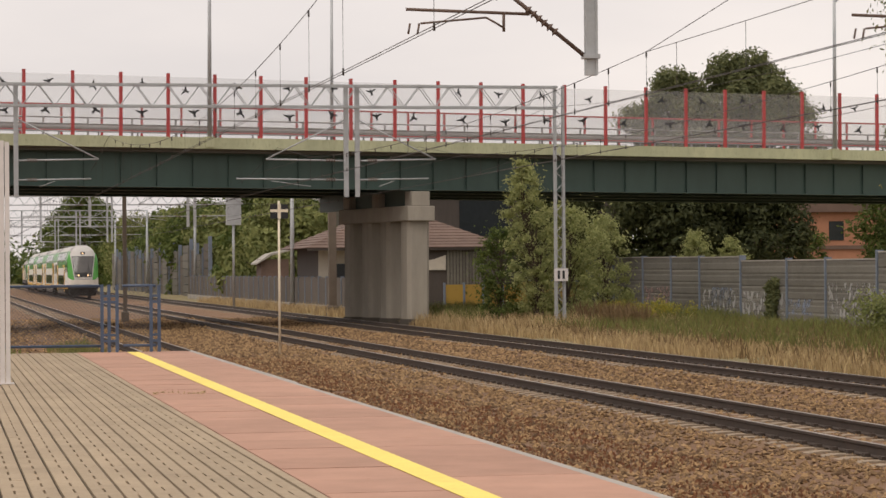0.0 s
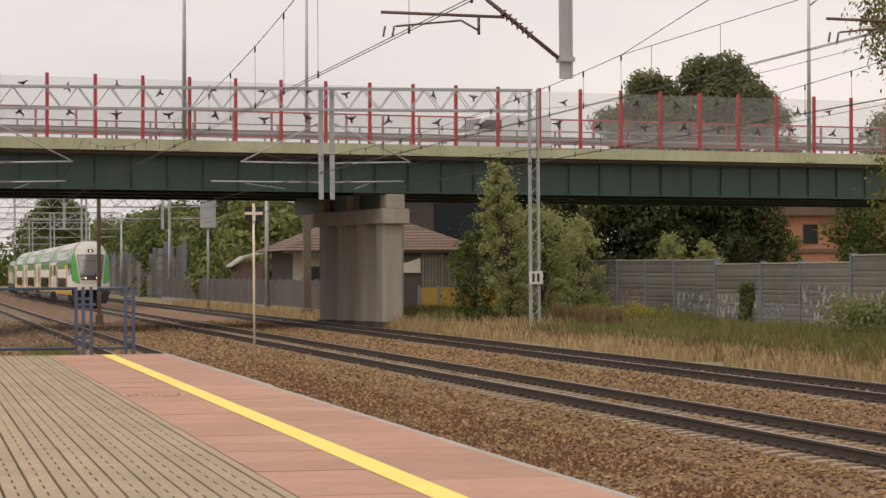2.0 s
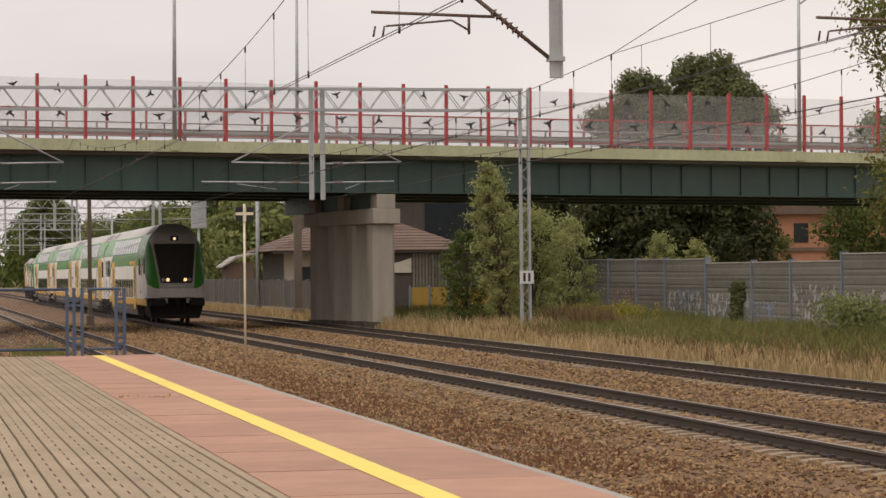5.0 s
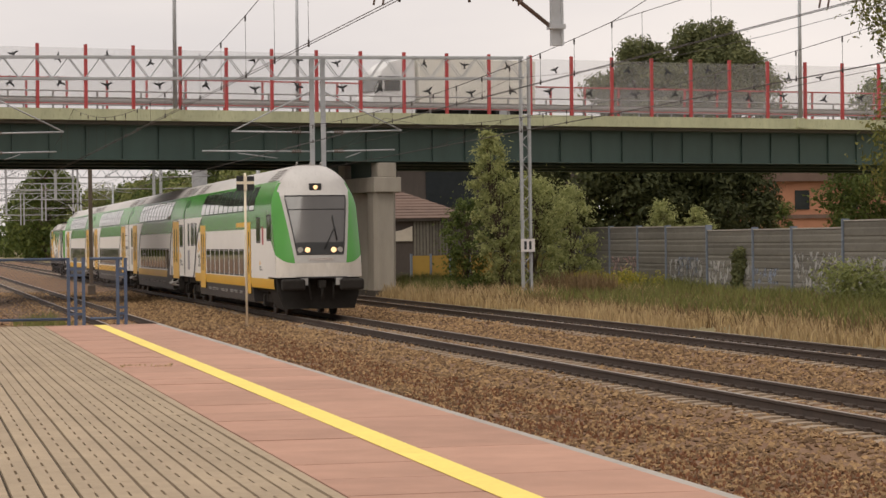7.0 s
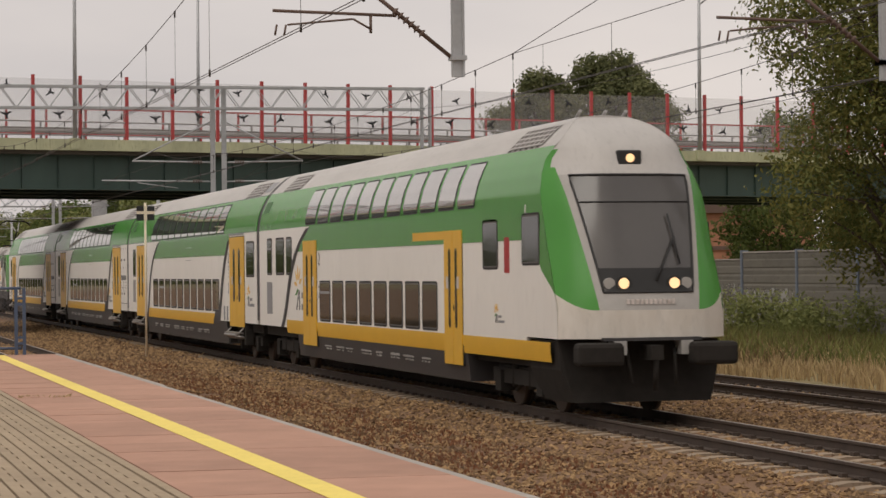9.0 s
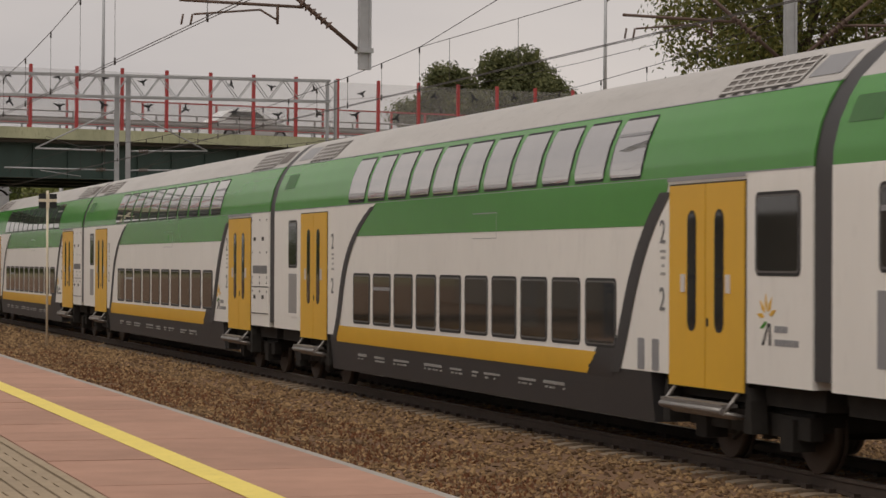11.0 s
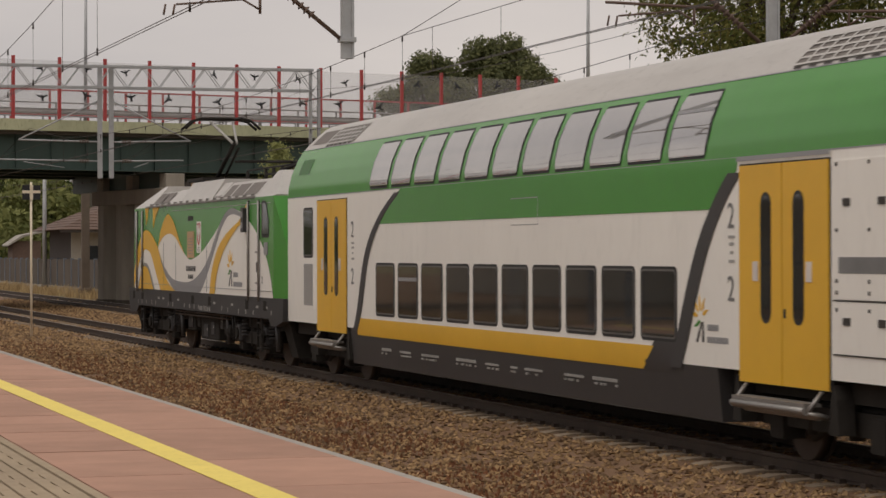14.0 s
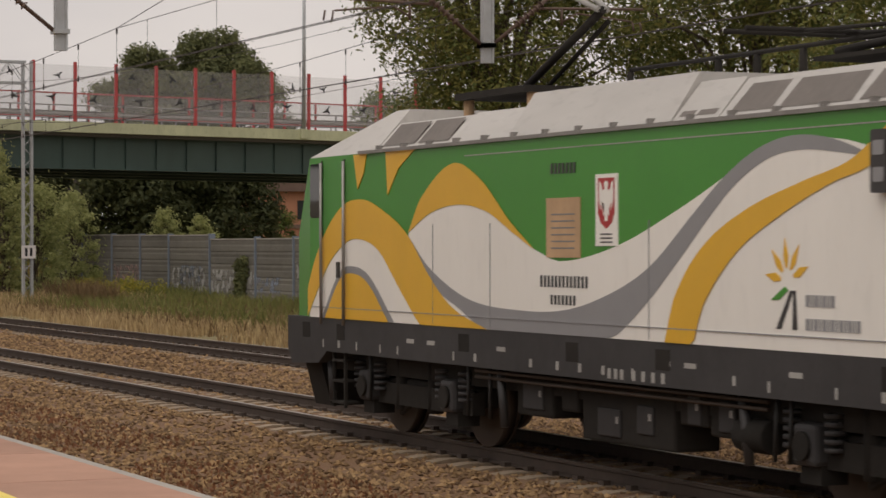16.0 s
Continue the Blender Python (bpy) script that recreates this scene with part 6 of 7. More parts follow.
def locomotive():
    l = thing("electric_locomotive", pose(0, 0, 0), "electric locomotive in green, white, grey and yellow waves, one pantograph raised", "locomotive")
    Z0 = 1.43

    def loft(secs, mat, name, label=""):
        bm = bmesh.new()
        rings = [[bm.verts.new((x, y, z)) for x, z in pts] for y, pts in secs]
        for a, b in zip(rings, rings[1:]):
            for i in range(len(a)):
                bm.faces.new((a[i], a[(i + 1) % len(a)], b[(i + 1) % len(a)], b[i]))
        bm.faces.new(rings[0][::-1])
        bm.faces.new(rings[-1])
        return part(name, bm, mat, l, label)

    def sec(w, top):
        return [(-w, Z0), (w, Z0), (w, top), (-w, top)]
    loft([(0.0, sec(1.20, 2.25)), (0.22, sec(1.38, 2.5)), (0.95, sec(1.49, 3.5)), (17.0, sec(1.49, 3.5)), (17.72, sec(1.38, 2.5)), (17.95, sec(1.20, 2.25))], T_GREEN, "body")

    def rsec(top, w):
        return [(-1.488, 3.5), (1.488, 3.5), (w, top), (-w, top)]
    loft([(0.95, rsec(3.53, 1.42)), (2.1, rsec(4.06, 1.0)), (2.55, rsec(4.06, 1.0))], T_ROOF, "cab_roof", "pale silver cab roof")
    loft([(14.75, rsec(4.04, 1.0)), (15.2, rsec(4.04, 1.0)), (17.0, rsec(3.53, 1.42))], T_ROOF, "cab_roof", "pale silver cab roof")
    for a, b, top in ((2.56, 6.3, 3.90), (6.32, 7.2, 3.92), (7.22, 10.9, 4.02), (10.92, 12.4, 3.88), (12.42, 14.73, 3.86)):
        loft([(a, rsec(top, 1.14)), (b, rsec(top, 1.14))], T_ROOF, "roof_hatch", "pale silver roof hatch")
    for s in (-1, 1):
        for a, b in ((2.75, 4.0), (4.12, 5.3), (5.42, 6.15), (6.42, 6.78), (6.84, 7.12), (12.6, 13.5), (13.6, 14.6)):
            bm = bmesh.new()
            def rp(z):
                return s * (1.488 - (1.488 - 1.14) * (z - 3.5) / 0.39 + 0.008)
            vs = [bm.verts.new((rp(z), y, z)) for y, z in ((a, 3.57), (b, 3.57), (b - 0.02, 3.84), (a + 0.02, 3.84))]
            bm.faces.new(vs)
            part("intake_grille", bm, T_MESH, l, "dark mesh air intake")
        part("roof_gutter", b_(min(s * 1.485, s * 1.53), max(s * 1.485, s * 1.53), 2.6, 15.2, 3.49, 3.53), T_STEEL, l)
        for k in range(16):
            y = 2.9 + 0.78 * k
            part("gutter_clip", b_(min(s * 1.40, s * 1.51), max(s * 1.40, s * 1.51), y, y + 0.05, 3.53, 3.58), T_STEEL, l)
        arch1 = curve([(17.3, 1.44), (16.73, 2.25), (15.91, 2.82), (15.13, 2.93), (14.39, 2.77), (13.67, 2.49), (12.99, 1.99), (12.34, 1.65), (11.4, 1.43)])
        arch1_in = curve([(17.06, 1.44), (16.32, 2.1), (15.62, 2.41), (15.13, 2.43), (14.57, 2.29), (14.03, 1.92), (13.33, 1.44)])
        arch2 = curve([(13.64, 2.51), (13.24, 2.92), (12.33, 3.29), (11.55, 3.09), (10.8, 2.63), (10.16, 2.31)])
        arch2_in = curve([(13.64, 2.51), (12.99, 2.73), (12.17, 2.82), (11.39, 2.73), (10.73, 2.5), (10.16, 2.31)])
        dip = curve([(10.16, 2.31), (9.55, 2.19), (8.28, 2.35), (7.0, 2.7), (6.15, 2.98), (5.54, 3.21), (4.96, 3.30), (4.4, 3.27), (3.88, 3.2), (2.98, 2.95), (2.01, 2.54), (1.31, 2.0), (0.98, 1.46)])
        grey_u = curve([(13.67, 2.49), (12.99, 2.09), (11.86, 1.75), (10.52, 1.66), (9.42, 1.69), (8.4, 1.88), (7.57, 2.16), (6.78, 2.62), (6.15, 2.98), (5.54, 3.22), (4.96, 3.31), (4.32, 3.26), (3.7, 3.1)])
        grey_l = curve([(13.67, 2.47), (12.99, 1.93), (12.18, 1.65), (11.4, 1.43), (8.46, 1.43), (7.68, 1.78), (7.0, 2.22), (6.46, 2.59), (5.94, 2.91), (5.34, 3.13), (4.78, 3.18), (4.24, 3.14), (3.7, 3.08)])
        st_u = curve([(7.28, 1.43), (7.1, 1.85), (6.57, 2.33), (5.74, 2.68), (4.78, 2.91), (4.06, 3.06), (3.59, 3.28), (3.3, 3.44)])
        st_l = curve([(6.72, 1.43), (6.55, 1.78), (5.94, 2.28), (5.15, 2.62), (4.33, 2.88), (3.81, 2.99), (3.55, 3.11), (3.3, 3.35)])
        wave("white_wave", l, 11.0, 17.0, Z0, arch1_in, 0.004, s, T_WHITE)
        wave("white_wave", l, 10.16, 13.64, Z0, arch2_in, 0.004, s, T_WHITE)
        wave("white_wave", l, 0.98, 10.16, Z0, dip, 0.004, s, T_WHITE)
        wave("grey_wave", l, 3.7, 13.67, lambda y: max(Z0, grey_l(y)), grey_u, 0.007, s, T_MID, "mid grey painted wave", 80)
        wave("yellow_wave", l, 11.4, 17.06, lambda y: arch1_in(y) if y > 13.33 else Z0, arch1, 0.010, s, T_YELLOW, "yellow painted arch")
        wave("yellow_wave", l, 10.16, 13.64, arch2_in, arch2, 0.010, s, T_YELLOW)
        wave("grey_wave", l, 14.1, 16.55, Z0, curve([(16.55, 1.44), (15.95, 2.0), (15.5, 2.10), (14.9, 1.98), (14.1, 1.44)]), 0.006, s, T_MID)
        wave("yellow_wave", l, 14.28, 16.43, Z0, curve([(16.43, 1.44), (15.92, 1.91), (15.52, 2.01), (14.95, 1.90), (14.28, 1.44)]), 0.012, s, T_YELLOW)
        wave("yellow_stripe", l, 3.3, 7.28, lambda y: st_l(y) if y < 6.72 else Z0, st_u, 0.013, s, T_YELLOW)
        for pts in ([(15.42, 3.49), (14.98, 3.49), (15.08, 3.25), (15.28, 3.06)], [(14.35, 3.49), (13.45, 3.49), (13.95, 3.28), (14.29, 2.97)]):
            flat("yellow_flame", pts, 0.010, s, T_YELLOW, l, 1.49)
        flat("notice_plaque", [(9.87, 2.23), (9.08, 2.23), (9.08, 2.85), (9.87, 2.85)], 0.012, s, T_TAN, l, 1.49, label="tan printed notice panel")
        for k in range(6):
            flat("notice_line", [(9.75, 2.32 + 0.07 * k), (9.2, 2.32 + 0.07 * k), (9.2, 2.335 + 0.07 * k), (9.75, 2.335 + 0.07 * k)], 0.014, s, T_BARS, l, 1.49)
        flat("crest_plate", [(8.73, 2.35), (8.25, 2.35), (8.25, 3.07), (8.73, 3.07)], 0.012, s, T_WHITE, l, 1.49, label="white plate with a red shield")
        flat("crest_shield", [(8.67, 3.03), (8.31, 3.03), (8.31, 2.68), (8.37, 2.58), (8.49, 2.52), (8.61, 2.58), (8.67, 2.68)], 0.014, s, T_CREST, l, 1.49)
        wing = [(0.02, 0.20), (0.05, 0.17), (0.03, 0.12), (0.07, 0.10), (0.12, 0.19), (0.15, 0.20), (0.155, 0.02), (0.13, -0.08), (0.115, 0.0), (0.10, -0.10), (0.085, -0.02), (0.06, -0.09), (0.05, -0.02), (0.07, -0.15), (0.03, -0.13), (0.035, -0.20)]
        flat("crest_figure", [(8.49 + a, 2.80 + b) for a, b in wing] + [(8.49 - a, 2.80 + b) for a, b in wing[::-1]], 0.016, s, T_WHITE, l, 1.49)
        for k in range(3):
            flat("crest_caption", [(8.36, 2.38 + 0.04 * k), (8.62, 2.38 + 0.04 * k), (8.62, 2.395 + 0.04 * k), (8.36, 2.395 + 0.04 * k)], 0.014, s, T_INK, l, 1.49)
        for y0, y1, z0, z1 in ((10.05, 8.92, 1.92, 2.04), (9.75, 9.2, 1.74, 1.84), (9.8, 9.2, 3.10, 3.21)):
            k = y1
            while k < y0 - 0.02:
                flat("lettering_bar", [(k, z0), (k + 0.05, z0), (k + 0.05, z1), (k, z1)], 0.009, s, T_INK, l, 1.49)
                k += 0.088
        emblem(l, 5.05, 1.62, 0.85, s, 1.49, 0.010)
        for y in (16.47, 15.67, 3.12, 2.13):
            part("grab_rail", bar((s * 1.54, y, 1.35), (s * 1.54, y, 3.42), 0.022, 8), T_STEEL, l)
            flat("door_seam", [(y + 0.06, 1.44), (y + 0.085, 1.44), (y + 0.085, 3.45), (y + 0.06, 3.45)], 0.015, s, T_SLAT, l, 1.49)
        flat("cab_window", rounded(16.52, 16.98, 2.72, 3.42, 0.06), 0.012, s, T_GLASS, l, 1.485)
        flat("cab_window", [(1.4, 2.66), (1.94, 2.66), (2.0, 2.72), (2.0, 3.36), (1.94, 3.42), (1.66, 3.42), (1.52, 3.34), (1.34, 2.98), (1.34, 2.72)], 0.010, s, T_RUB, l, 1.485)
        flat("cab_pane", [(1.44, 2.72), (1.92, 2.72), (1.95, 2.76), (1.95, 3.33), (1.91, 3.37), (1.68, 3.37), (1.57, 3.31), (1.39, 2.96), (1.39, 2.76)], 0.014, s, T_GLASS, l, 1.485)
        for y in (2.35, 15.9):
            flat("door_lock", [(y, 1.95), (y + 0.08, 1.95), (y + 0.08, 2.15), (y, 2.15)], 0.03, s, T_SLAT, l, 1.49)
        flat("mirror", rounded(3.36, 3.6, 2.78, 3.30, 0.03), 0.10, s, T_GREY, l, 1.49)
        for z in (2.93, 3.15):
            flat("mirror_lens", rounded(3.40, 3.56, z - 0.06, z + 0.06, 0.02), 0.104, s, T_MID, l, 1.49)
        flat("tail_socket", rounded(1.45, 1.78, 2.30, 2.56, 0.02), 0.014, s, T_MID, l, 1.49)
        for z in (1.72, 2.36):
            part("door_hinge", bar((s * 1.53, 2.2, z), (s * 1.53, 2.42, z), 0.02, 6), T_STEEL, l)
        digit("class_numeral", "2", 0.2, 1.504, 1.98, 1.72, s, T_BARS, l)
        flat("panel_line", [(1.0, 1.56), (16.9, 1.56), (16.9, 1.57), (1.0, 1.57)], 0.0145, s, T_MID, l, 1.49)
        flat("panel_line", [(1.2, 3.36), (12.0, 3.36), (12.0, 3.372), (1.2, 3.372)], 0.0045, s, T_PALE, l, 1.49)
        for y in (7.6, 11.3, 12.9):
            flat("panel_joint", [(y, 1.45), (y + 0.004, 1.45), (y + 0.004, 2.6), (y, 2.6)], 0.0142, s, T_MID, l, 1.49)
        # frame
        flat("solebar", [(0.15, 0.98), (0.8, 0.86), (1.2, 0.86), (1.4, 1.0), (16.4, 1.0), (16.7, 0.84), (17.7, 0.80), (17.85, 1.0), (17.85, 1.43), (0.1, 1.43)], 0.0, s, T_DARK, l, 1.49, 0.5, "dark grey side frame")
        for y in (1.6, 3.3, 7.2, 9.15, 11.9, 15.75, 17.0):
            flat("jacking_recess", [(y, 1.16), (y + 0.28, 1.16), (y + 0.28, 1.36), (y, 1.36)], 0.004, s, T_UNDER, l, 1.49)
        r = random.Random(2)
        for k in range(26):
            y = 1.0 + 0.62 * k + r.uniform(-0.15, 0.15)
            w, h, z = r.choice(((0.05, 0.09, 1.08), (0.07, 0.09, 1.06), (0.22, 0.05, 1.2), (0.04, 0.1, 1.05)))
            flat("stencil_mark", [(y, z), (y + w, z), (y + w, z + h), (y, z + h)], 0.003, s, T_PALE, l, 1.49)
        for y in (8.15, 8.28, 8.42, 7.9, 7.7, 7.5, 7.3):
            flat("stencil_mark", [(y, 1.03), (y + 0.07, 1.03), (y + 0.07, 1.13), (y, 1.13)], 0.003, s, T_PALE, l, 1.49)
        for a, b, z0 in ((7.6, 9.6, 0.34), (6.3, 6.9, 0.55), (6.95, 7.5, 0.62), (9.7, 10.1, 0.6), (10.3, 11.2, 0.5)):
            part("equipment_box", b_(min(s * 0.7, s * 1.22), max(s * 0.7, s * 1.22), a, b, z0, 0.98, bevel=0.03), T_UNDER, l)
        part("air_tank", bar((s * 1.22, 5.7, 0.62), (s * 1.22, 6.25, 0.62), 0.16, 12), T_UNDER, l)
        for y in (14.2 - 1.3, 14.2 + 1.3, 3.75 - 1.3, 3.75 + 1.3):
            part("axle_box", b_(min(s * 1.10, s * 1.34), max(s * 1.10, s * 1.34), y - 0.19, y + 0.19, 0.42, 0.80, bevel=0.05), T_DARK, l)
            part("axle_cover", bar((s * 1.34, y, 0.6), (s * 1.38, y, 0.6), 0.13, 14), T_UNDER, l)
            for q in (-0.34, 0.34):
                for c in range(5):
                    part("spring_coil", bar((s * 1.22, y + q, 0.56 + 0.075 * c), (s * 1.22, y + q, 0.60 + 0.075 * c), 0.10, 10), T_DARK, l)
        for y in (1.0, 5.2, 5.45, 11.6, 12.2, 15.2):
            part("hanging_hose", bar((s * 1.36, y, 1.0), (s * 1.30, y + 0.14, 0.42), 0.022, 6), T_RUB, l)
        for z in (0.95, 0.88):
            part("brake_pipe", bar((s * 1.36, 5.6, z), (s * 1.36, 12.0, z), 0.02, 6), T_WHEEL, l)
        for y, z, w in ((8.0, 0.62, 0.34), (8.7, 0.55, 0.5), (6.4, 0.75, 0.3), (10.5, 0.72, 0.5), (7.05, 0.78, 0.25)):
            part("cover_plate", b_(min(s * 1.2, s * 1.245), max(s * 1.2, s * 1.245), y, y + w, z - 0.14, z + 0.14, bevel=0.01), T_DARK, l)
            part("warning_label", b_(min(s * 1.245, s * 1.25), max(s * 1.245, s * 1.25), y + 0.04, y + 0.09, z, z + 0.07), T_PALE, l)
        for y in (11.3, 16.6, 1.25, 6.0):
            part("damper", bar((s * 1.32, y, 0.35), (s * 1.32, y + 0.12, 1.0), 0.05, 8), T_GREY, l)
        for y in (16.05, 2.4):
            bm = bmesh.new()
            for z in (0.35, 0.62, 0.88):
                box(bm, min(s * 1.25, s * 1.47), max(s * 1.25, s * 1.47), y - 0.2, y + 0.2, z, z + 0.03)
            for q in (-0.2, 0.2):
                box(bm, min(s * 1.42, s * 1.46), max(s * 1.42, s * 1.46), y + q - 0.015, y + q + 0.015, 0.3, 1.0)
            part("cab_steps", bm, T_UNDER, l)
        for ye, q in ((17.95, 1), (0.0, -1)):
            bf = part("buffer", bar((s * 0.87, ye - q * 0.2, 1.06), (s * 0.87, ye + q * 0.42, 1.06), 0.12, 12), T_UNDER, l)
            part("buffer_head", b_(s * 0.87 - 0.30, s * 0.87 + 0.30, min(ye + q * 0.42, ye + q * 0.5), max(ye + q * 0.42, ye + q * 0.5), 0.86, 1.26, bevel=0.03), T_UNDER, bf)
    part("main_frame", b_(-1.2, 1.2, 0.2, 17.7, 0.75, 1.42), T_UNDER, l)
    for ye in (0.3, 17.2):
        pl = prism(bmesh.new(), [(-1.35, 1.0), (1.35, 1.0), (1.15, 0.25), (-1.15, 0.25)], ye - 0.1, ye + 0.5)
        part("snow_plough", pl, T_UNDER, l)
        part("windscreen", b_(-1.0, 1.0, ye + (0.18 if ye < 5 else 0.2), ye + 0.28, 2.55, 3.25), T_GLASS, l)
    bogie(l, 14.2, 0.75, 0.60, 1.3, 1.12)
    bogie(l, 3.75, 0.75, 0.60, 1.3, 1.12)
    # pantographs
    p = part("pantograph", b_(-0.65, 0.65, 12.2, 14.2, 4.12, 4.20), T_UNDER, l, "raised dark pantograph with pale head")
    for x in (-0.5, 0.5):
        for y in (12.3, 14.1):
            part("insulator", bar((x, y, 3.86), (x, y, 4.14), 0.07, 8), T_TAN, p)
    part("lower_arm", bar((0, 13.7, 4.2), (0, 11.5, 5.02), 0.05, 8), T_UNDER, p)
    part("coupling_rod", bar((0.12, 13.3, 4.2), (0.12, 11.6, 4.9), 0.03, 6), T_UNDER, p)
    for x in (-0.28, 0.28):
        part("upper_arm", bar((x * 0.2, 11.5, 5.02), (x, 13.0, 5.60), 0.035, 6), T_PALE, p)
    for y in (12.85, 13.3):
        bm = bmesh.new()
        pts = [(-0.95, 5.42), (-0.72, 5.62), (-0.5, 5.68), (0.5, 5.68), (0.72, 5.62), (0.95, 5.42)]
        for a, b in zip(pts, pts[1:]):
            beam(bm, (a[0], y, a[1]), (b[0], y, b[1]), 0.035, 6)
        part("collector_strip", bm, T_UNDER, p)
    q = part("folded_pantograph", b_(-0.4, 0.4, 4.4, 6.4, 4.08, 4.12), T_UNDER, l, "dark folded pantograph")
    part("folded_arm", bar((0, 6.6, 4.2), (0, 4.4, 4.30), 0.042, 8), T_UNDER, q)
    for x in (-0.3, 0.3):
        part("folded_rod", bar((x, 4.4, 4.32), (x, 6.9, 4.40), 0.02, 6), T_UNDER, q)
    for y in (6.7, 7.1):
        part("collector_strip", bar((-0.95, y, 4.40), (0.95, y, 4.40), 0.026, 6), T_UNDER, q)
    for y in (2.9, 7.7, 8.6, 9.4, 11.4):
        part("roof_insulator", bar((0.3, y, 3.9), (0.3, y, 4.32), 0.06, 8, 0.04), T_UNDER, l)
    part("busbar", bar((0.3, 2.9, 4.34), (0.3, 11.4, 4.34), 0.025, 6), T_UNDER, l)
    return l


loco = locomotive()


# ---- vehicles on the bridge ----
V_WHITE = material("vehicle_white_paint", (0.80, 0.80, 0.79), 0.3, vary=0.06, scale=1)
V_SILVER = material("vehicle_silver_paint", (0.45, 0.46, 0.47), 0.3, vary=0.06, scale=1)
V_BOX = material("truck_box_cream", (0.80, 0.77, 0.68), 0.5, vary=0.1, scale=1)


def wheels(t, ys_, x, r=0.33):
    for y in ys_:
        for s in (-1, 1):
            w = part("wheel", bar((s * x - 0.1, y, r), (s * x + 0.1, y, r), r, 18), T_RUB, t)
            part("rim", bar((s * (x + 0.1), y, r), (s * (x + 0.115), y, r), r * 0.6, 14), V_SILVER, w)


def profile_body(t, name, outline, w, mat, pinch=0.12, zp=1.0):
    bm = prism(bmesh.new(), outline, -w, w, axis="x")
    for v in bm.verts:
        if v.co.z > zp:
            v.co.x *= 1 - pinch * (v.co.z - zp)
    bmesh.ops.bevel(bm, geom=bm.edges[:], offset=0.04, segments=2, affect="EDGES")
    return part(name, bm, mat, t)


def van(name, length, high, mat, label):
    t = thing(name, pose(0, 0, 0), label, "van")
    h = high
    profile_body(t, "body", [(0.0, 0.3), (length, 0.3), (length, h - 0.05), (length - 0.1, h), (1.9, h), (1.35, h - 0.15), (0.75, 1.15), (0.1, 0.95), (0.0, 0.7)], 0.95, mat, 0.06)
    for s in (-1, 1):
        x = s * 0.93
        part("side_window", prism(bmesh.new(), [(0.95, 1.2), (2.3, 1.2), (2.3, h - 0.25), (1.45, h - 0.25)], min(x, x + s * 0.03), max(x, x + s * 0.03), axis="x"), T_GLASS, t)
        part("headlight", b_(s * 0.6 - 0.12, s * 0.6 + 0.12, -0.02, 0.05, 0.65, 0.85), T_PALE, t)
    part("windscreen", prism(bmesh.new(), [(0.74, 1.2), (1.3, h - 0.2), (1.28, h - 0.16), (0.70, 1.22)], -0.78, 0.78, axis="x"), T_GLASS, t)
    part("bumper", b_(-0.9, 0.9, -0.06, 0.1, 0.28, 0.5), T_RUB, t)
    wheels(t, (0.85, length - 1.0), 0.82)
    return t


def car_small(mat, label):
    t = thing("passenger_car", pose(0, 0, 0), label, "car", "cars on the bridge")
    profile_body(t, "body", [(0.0, 0.3), (4.2, 0.3), (4.2, 0.85), (4.0, 1.0), (3.3, 1.5), (1.9, 1.52), (1.15, 1.0), (0.15, 0.82)], 0.86, mat, 0.25, 0.95)
    for s in (-1, 1):
        part("side_window", prism(bmesh.new(), [(1.45, 1.03), (3.55, 1.03), (3.15, 1.42), (1.95, 1.42)], min(s * 0.78, s * 0.86), max(s * 0.78, s * 0.86), axis="x"), T_GLASS, t)
        part("headlight", b_(s * 0.6 - 0.14, s * 0.6 + 0.14, -0.01, 0.1, 0.6, 0.76), T_PALE, t)
        part("tail_light", b_(s * 0.68 - 0.19, s * 0.68 + 0.19, 4.0, 4.23, 0.72, 0.93), T_CREST, t)
    part("windscreen", prism(bmesh.new(), [(1.2, 1.02), (1.86, 1.47), (1.84, 1.5), (1.14, 1.03)], -0.66, 0.66, axis="x"), T_GLASS, t)
    wheels(t, (0.8, 3.4), 0.76, 0.31)
    return t


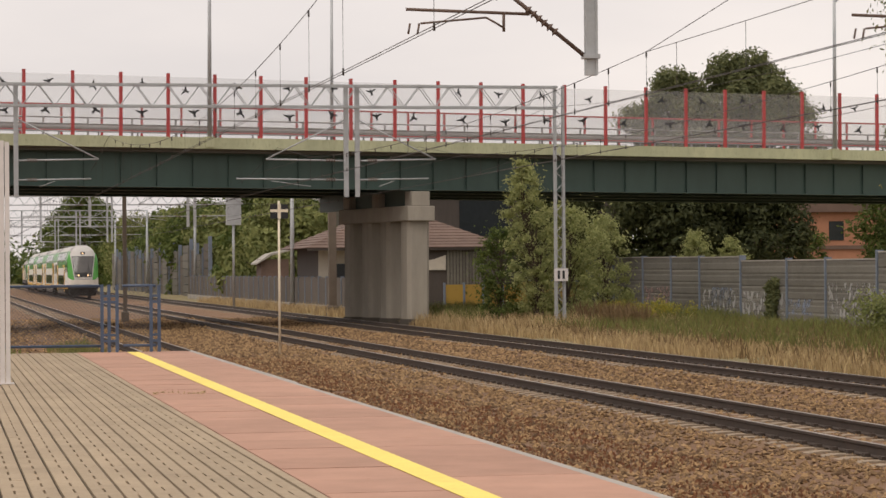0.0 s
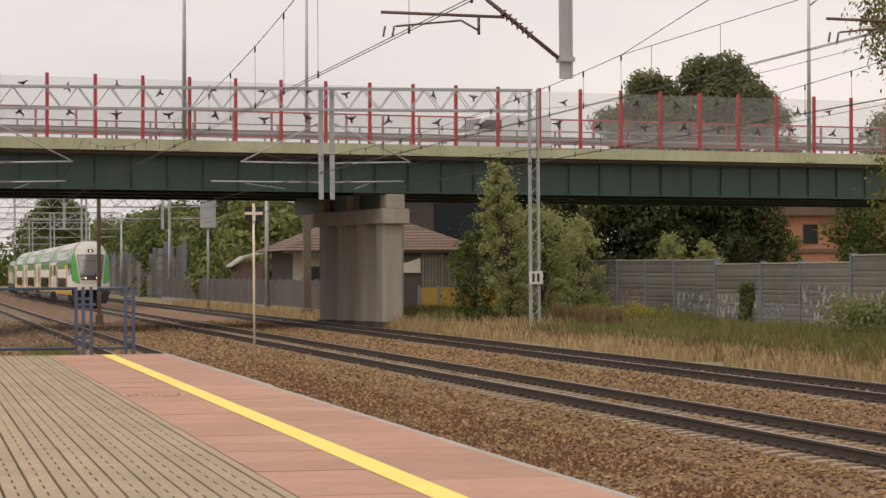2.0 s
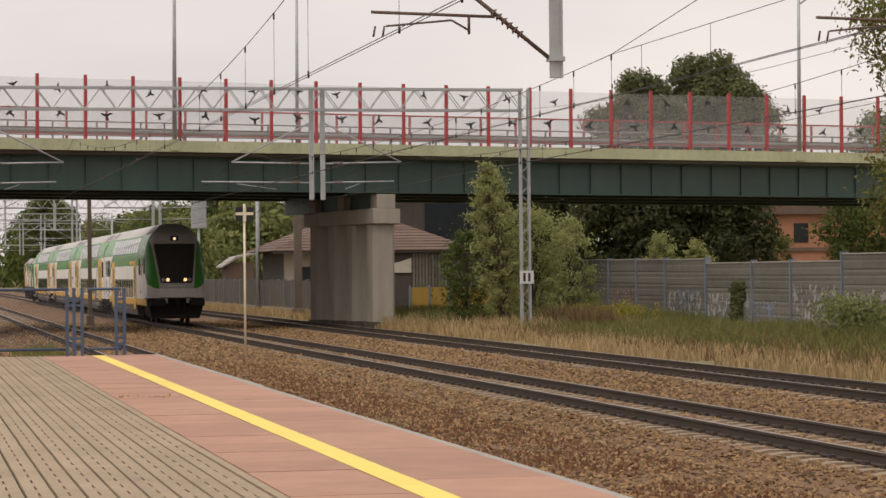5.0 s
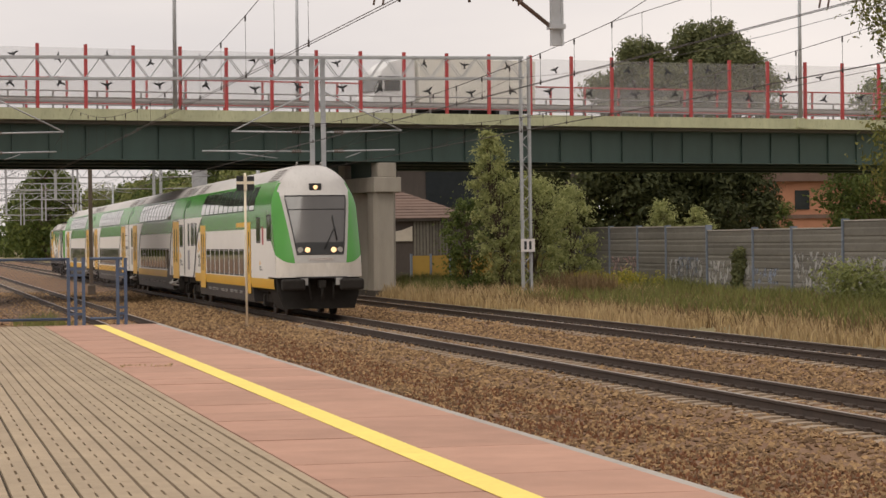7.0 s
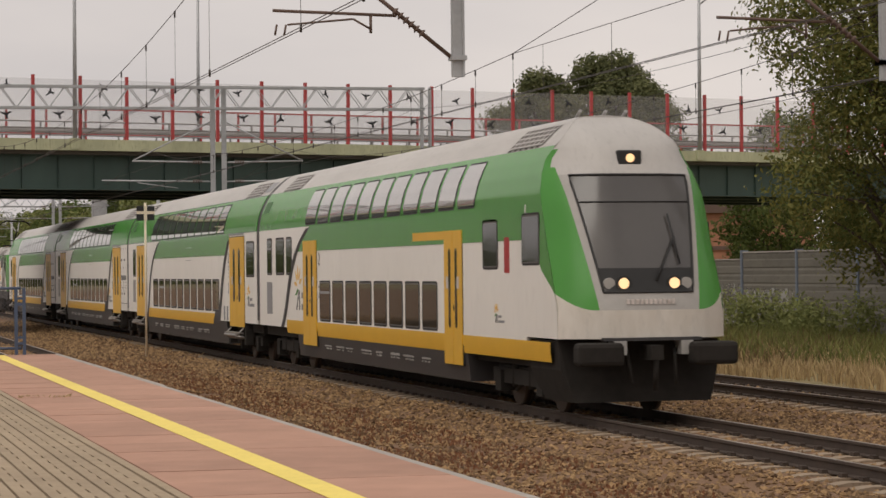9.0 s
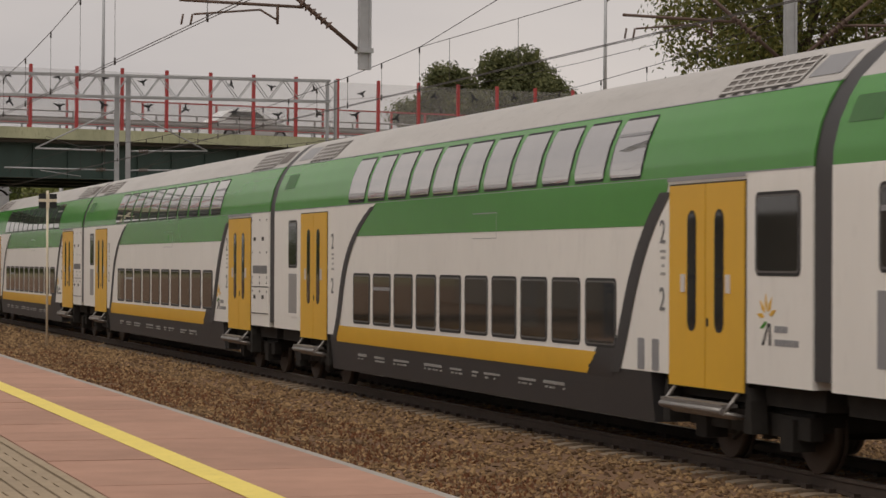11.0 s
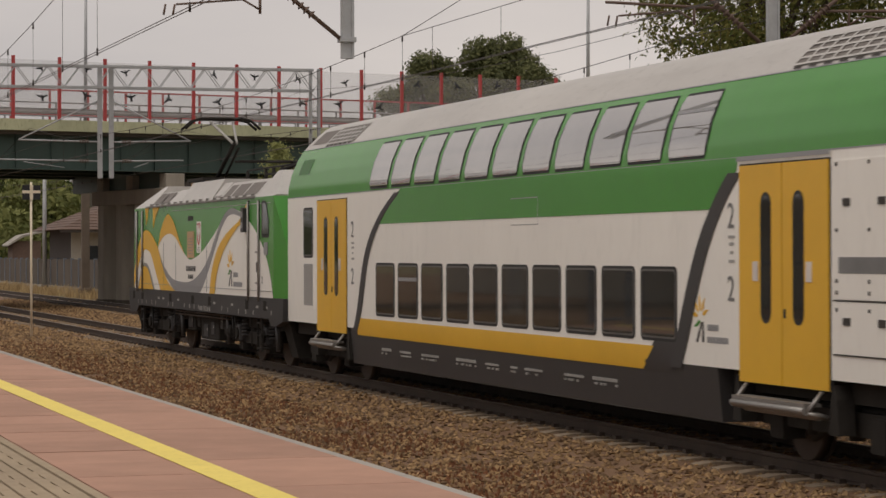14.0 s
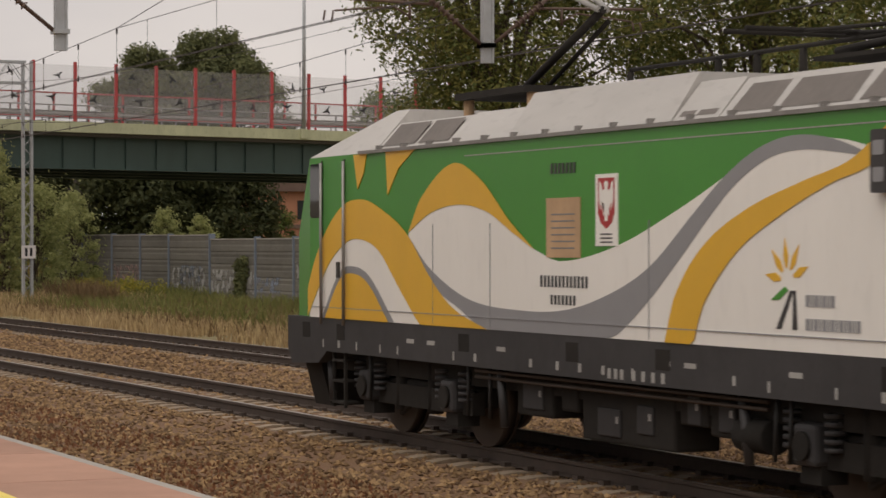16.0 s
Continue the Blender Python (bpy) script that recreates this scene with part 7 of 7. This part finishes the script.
def truck():
    t = thing("box_truck", pose(0, 0, 0), "box lorry with white cab and cream box body on the bridge", "truck")
    profile_body(t, "cab", [(0.0, 0.4), (2.2, 0.4), (2.2, 3.12), (1.7, 3.1), (1.0, 2.9), (0.5, 2.5), (0.2, 1.5), (0.0, 1.2)], 1.15, V_WHITE, 0.02)
    part("windscreen", prism(bmesh.new(), [(0.13, 1.5), (0.62, 2.5), (0.58, 2.52), (0.08, 1.5)], -1.0, 1.0, axis="x"), T_GLASS, t)
    for s in (-1, 1):
        part("side_window", b_(min(s * 1.13, s * 1.17), max(s * 1.13, s * 1.17), 0.6, 1.4, 1.5, 2.2), T_GLASS, t)
        part("mirror", b_(min(s * 1.2, s * 1.35), max(s * 1.2, s * 1.35), 0.25, 0.4, 1.5, 2.2), T_RUB, t)
    part("box_body", b_(-1.25, 1.25, 2.35, 8.5, 0.95, 3.08, bevel=0.03), V_BOX, t)
    part("chassis", b_(-0.6, 0.6, 1.8, 8.4, 0.55, 0.95), T_UNDER, t)
    wheels(t, (1.1, 6.9), 1.0, 0.48)
    return t


van_a = van("delivery_van", 5.0, 2.0, V_WHITE, "white delivery van driving over the bridge")
van_b = van("delivery_van", 4.9, 2.1, V_WHITE, "white panel van driving over the bridge")
car_a = car_small(V_WHITE, "white passenger car driving over the bridge")
car_b = car_small(V_WHITE, "white passenger car with red tail lights driving over the bridge")
car_c = car_small(V_SILVER, "silver passenger car driving over the bridge")
lorry = truck()

# far along the bridge's approaches the road goes on
for a, b in ((-400, -45), (85, 420)):
    rd = obj("road_embankment", b_(a, b, -2, 17, -3, 8.14), M_SOIL)
    rd.matrix_basis = BR
    tagged(rd, "earth embankment carrying the road to the bridge", "embankment", kind="structure")


# ---- what moves ----
def nose_at(t):
    """Distance of the train's nose along the line."""
    return 231.660 - 22.3079 * t + 0.02274 * t ** 2 + 0.006250 * t ** 3 + 0.11 * max(0.0, t - 12.5)


def motions():
    times = [0.5 * k for k in range(33)]
    for ob, back in ((coach_d, 0.0), (coach_a, 27.27), (coach_b, 54.07), (coach_c, 80.87), (loco, 107.32)):
        walk(ob, [(t, pose(12.95, nose_at(t) + back, 0)) for t in times])
    for ob, t0, u0, v, speed in ((van_a, 1.5, 34.8, 5.0, 15.5), (lorry, 6.3, 35.4, 5.0, 17.7), (car_a, 10.5, 17.6, 2.6, -21.0), (car_b, 13.0, 21.5, 2.6, -22.0), (car_c, 11.1, 22.5, 5.0, 19.0), (van_b, 15.0, 31.2, 5.0, 20.0)):
        walk(ob, [(t, BR @ pose(u0 - speed * (t - t0), v, 8.15, 0, 0, -90 if speed > 0 else 90)) for t in (0.0, 4.0, 8.0, 12.0, 16.0)])


motions()
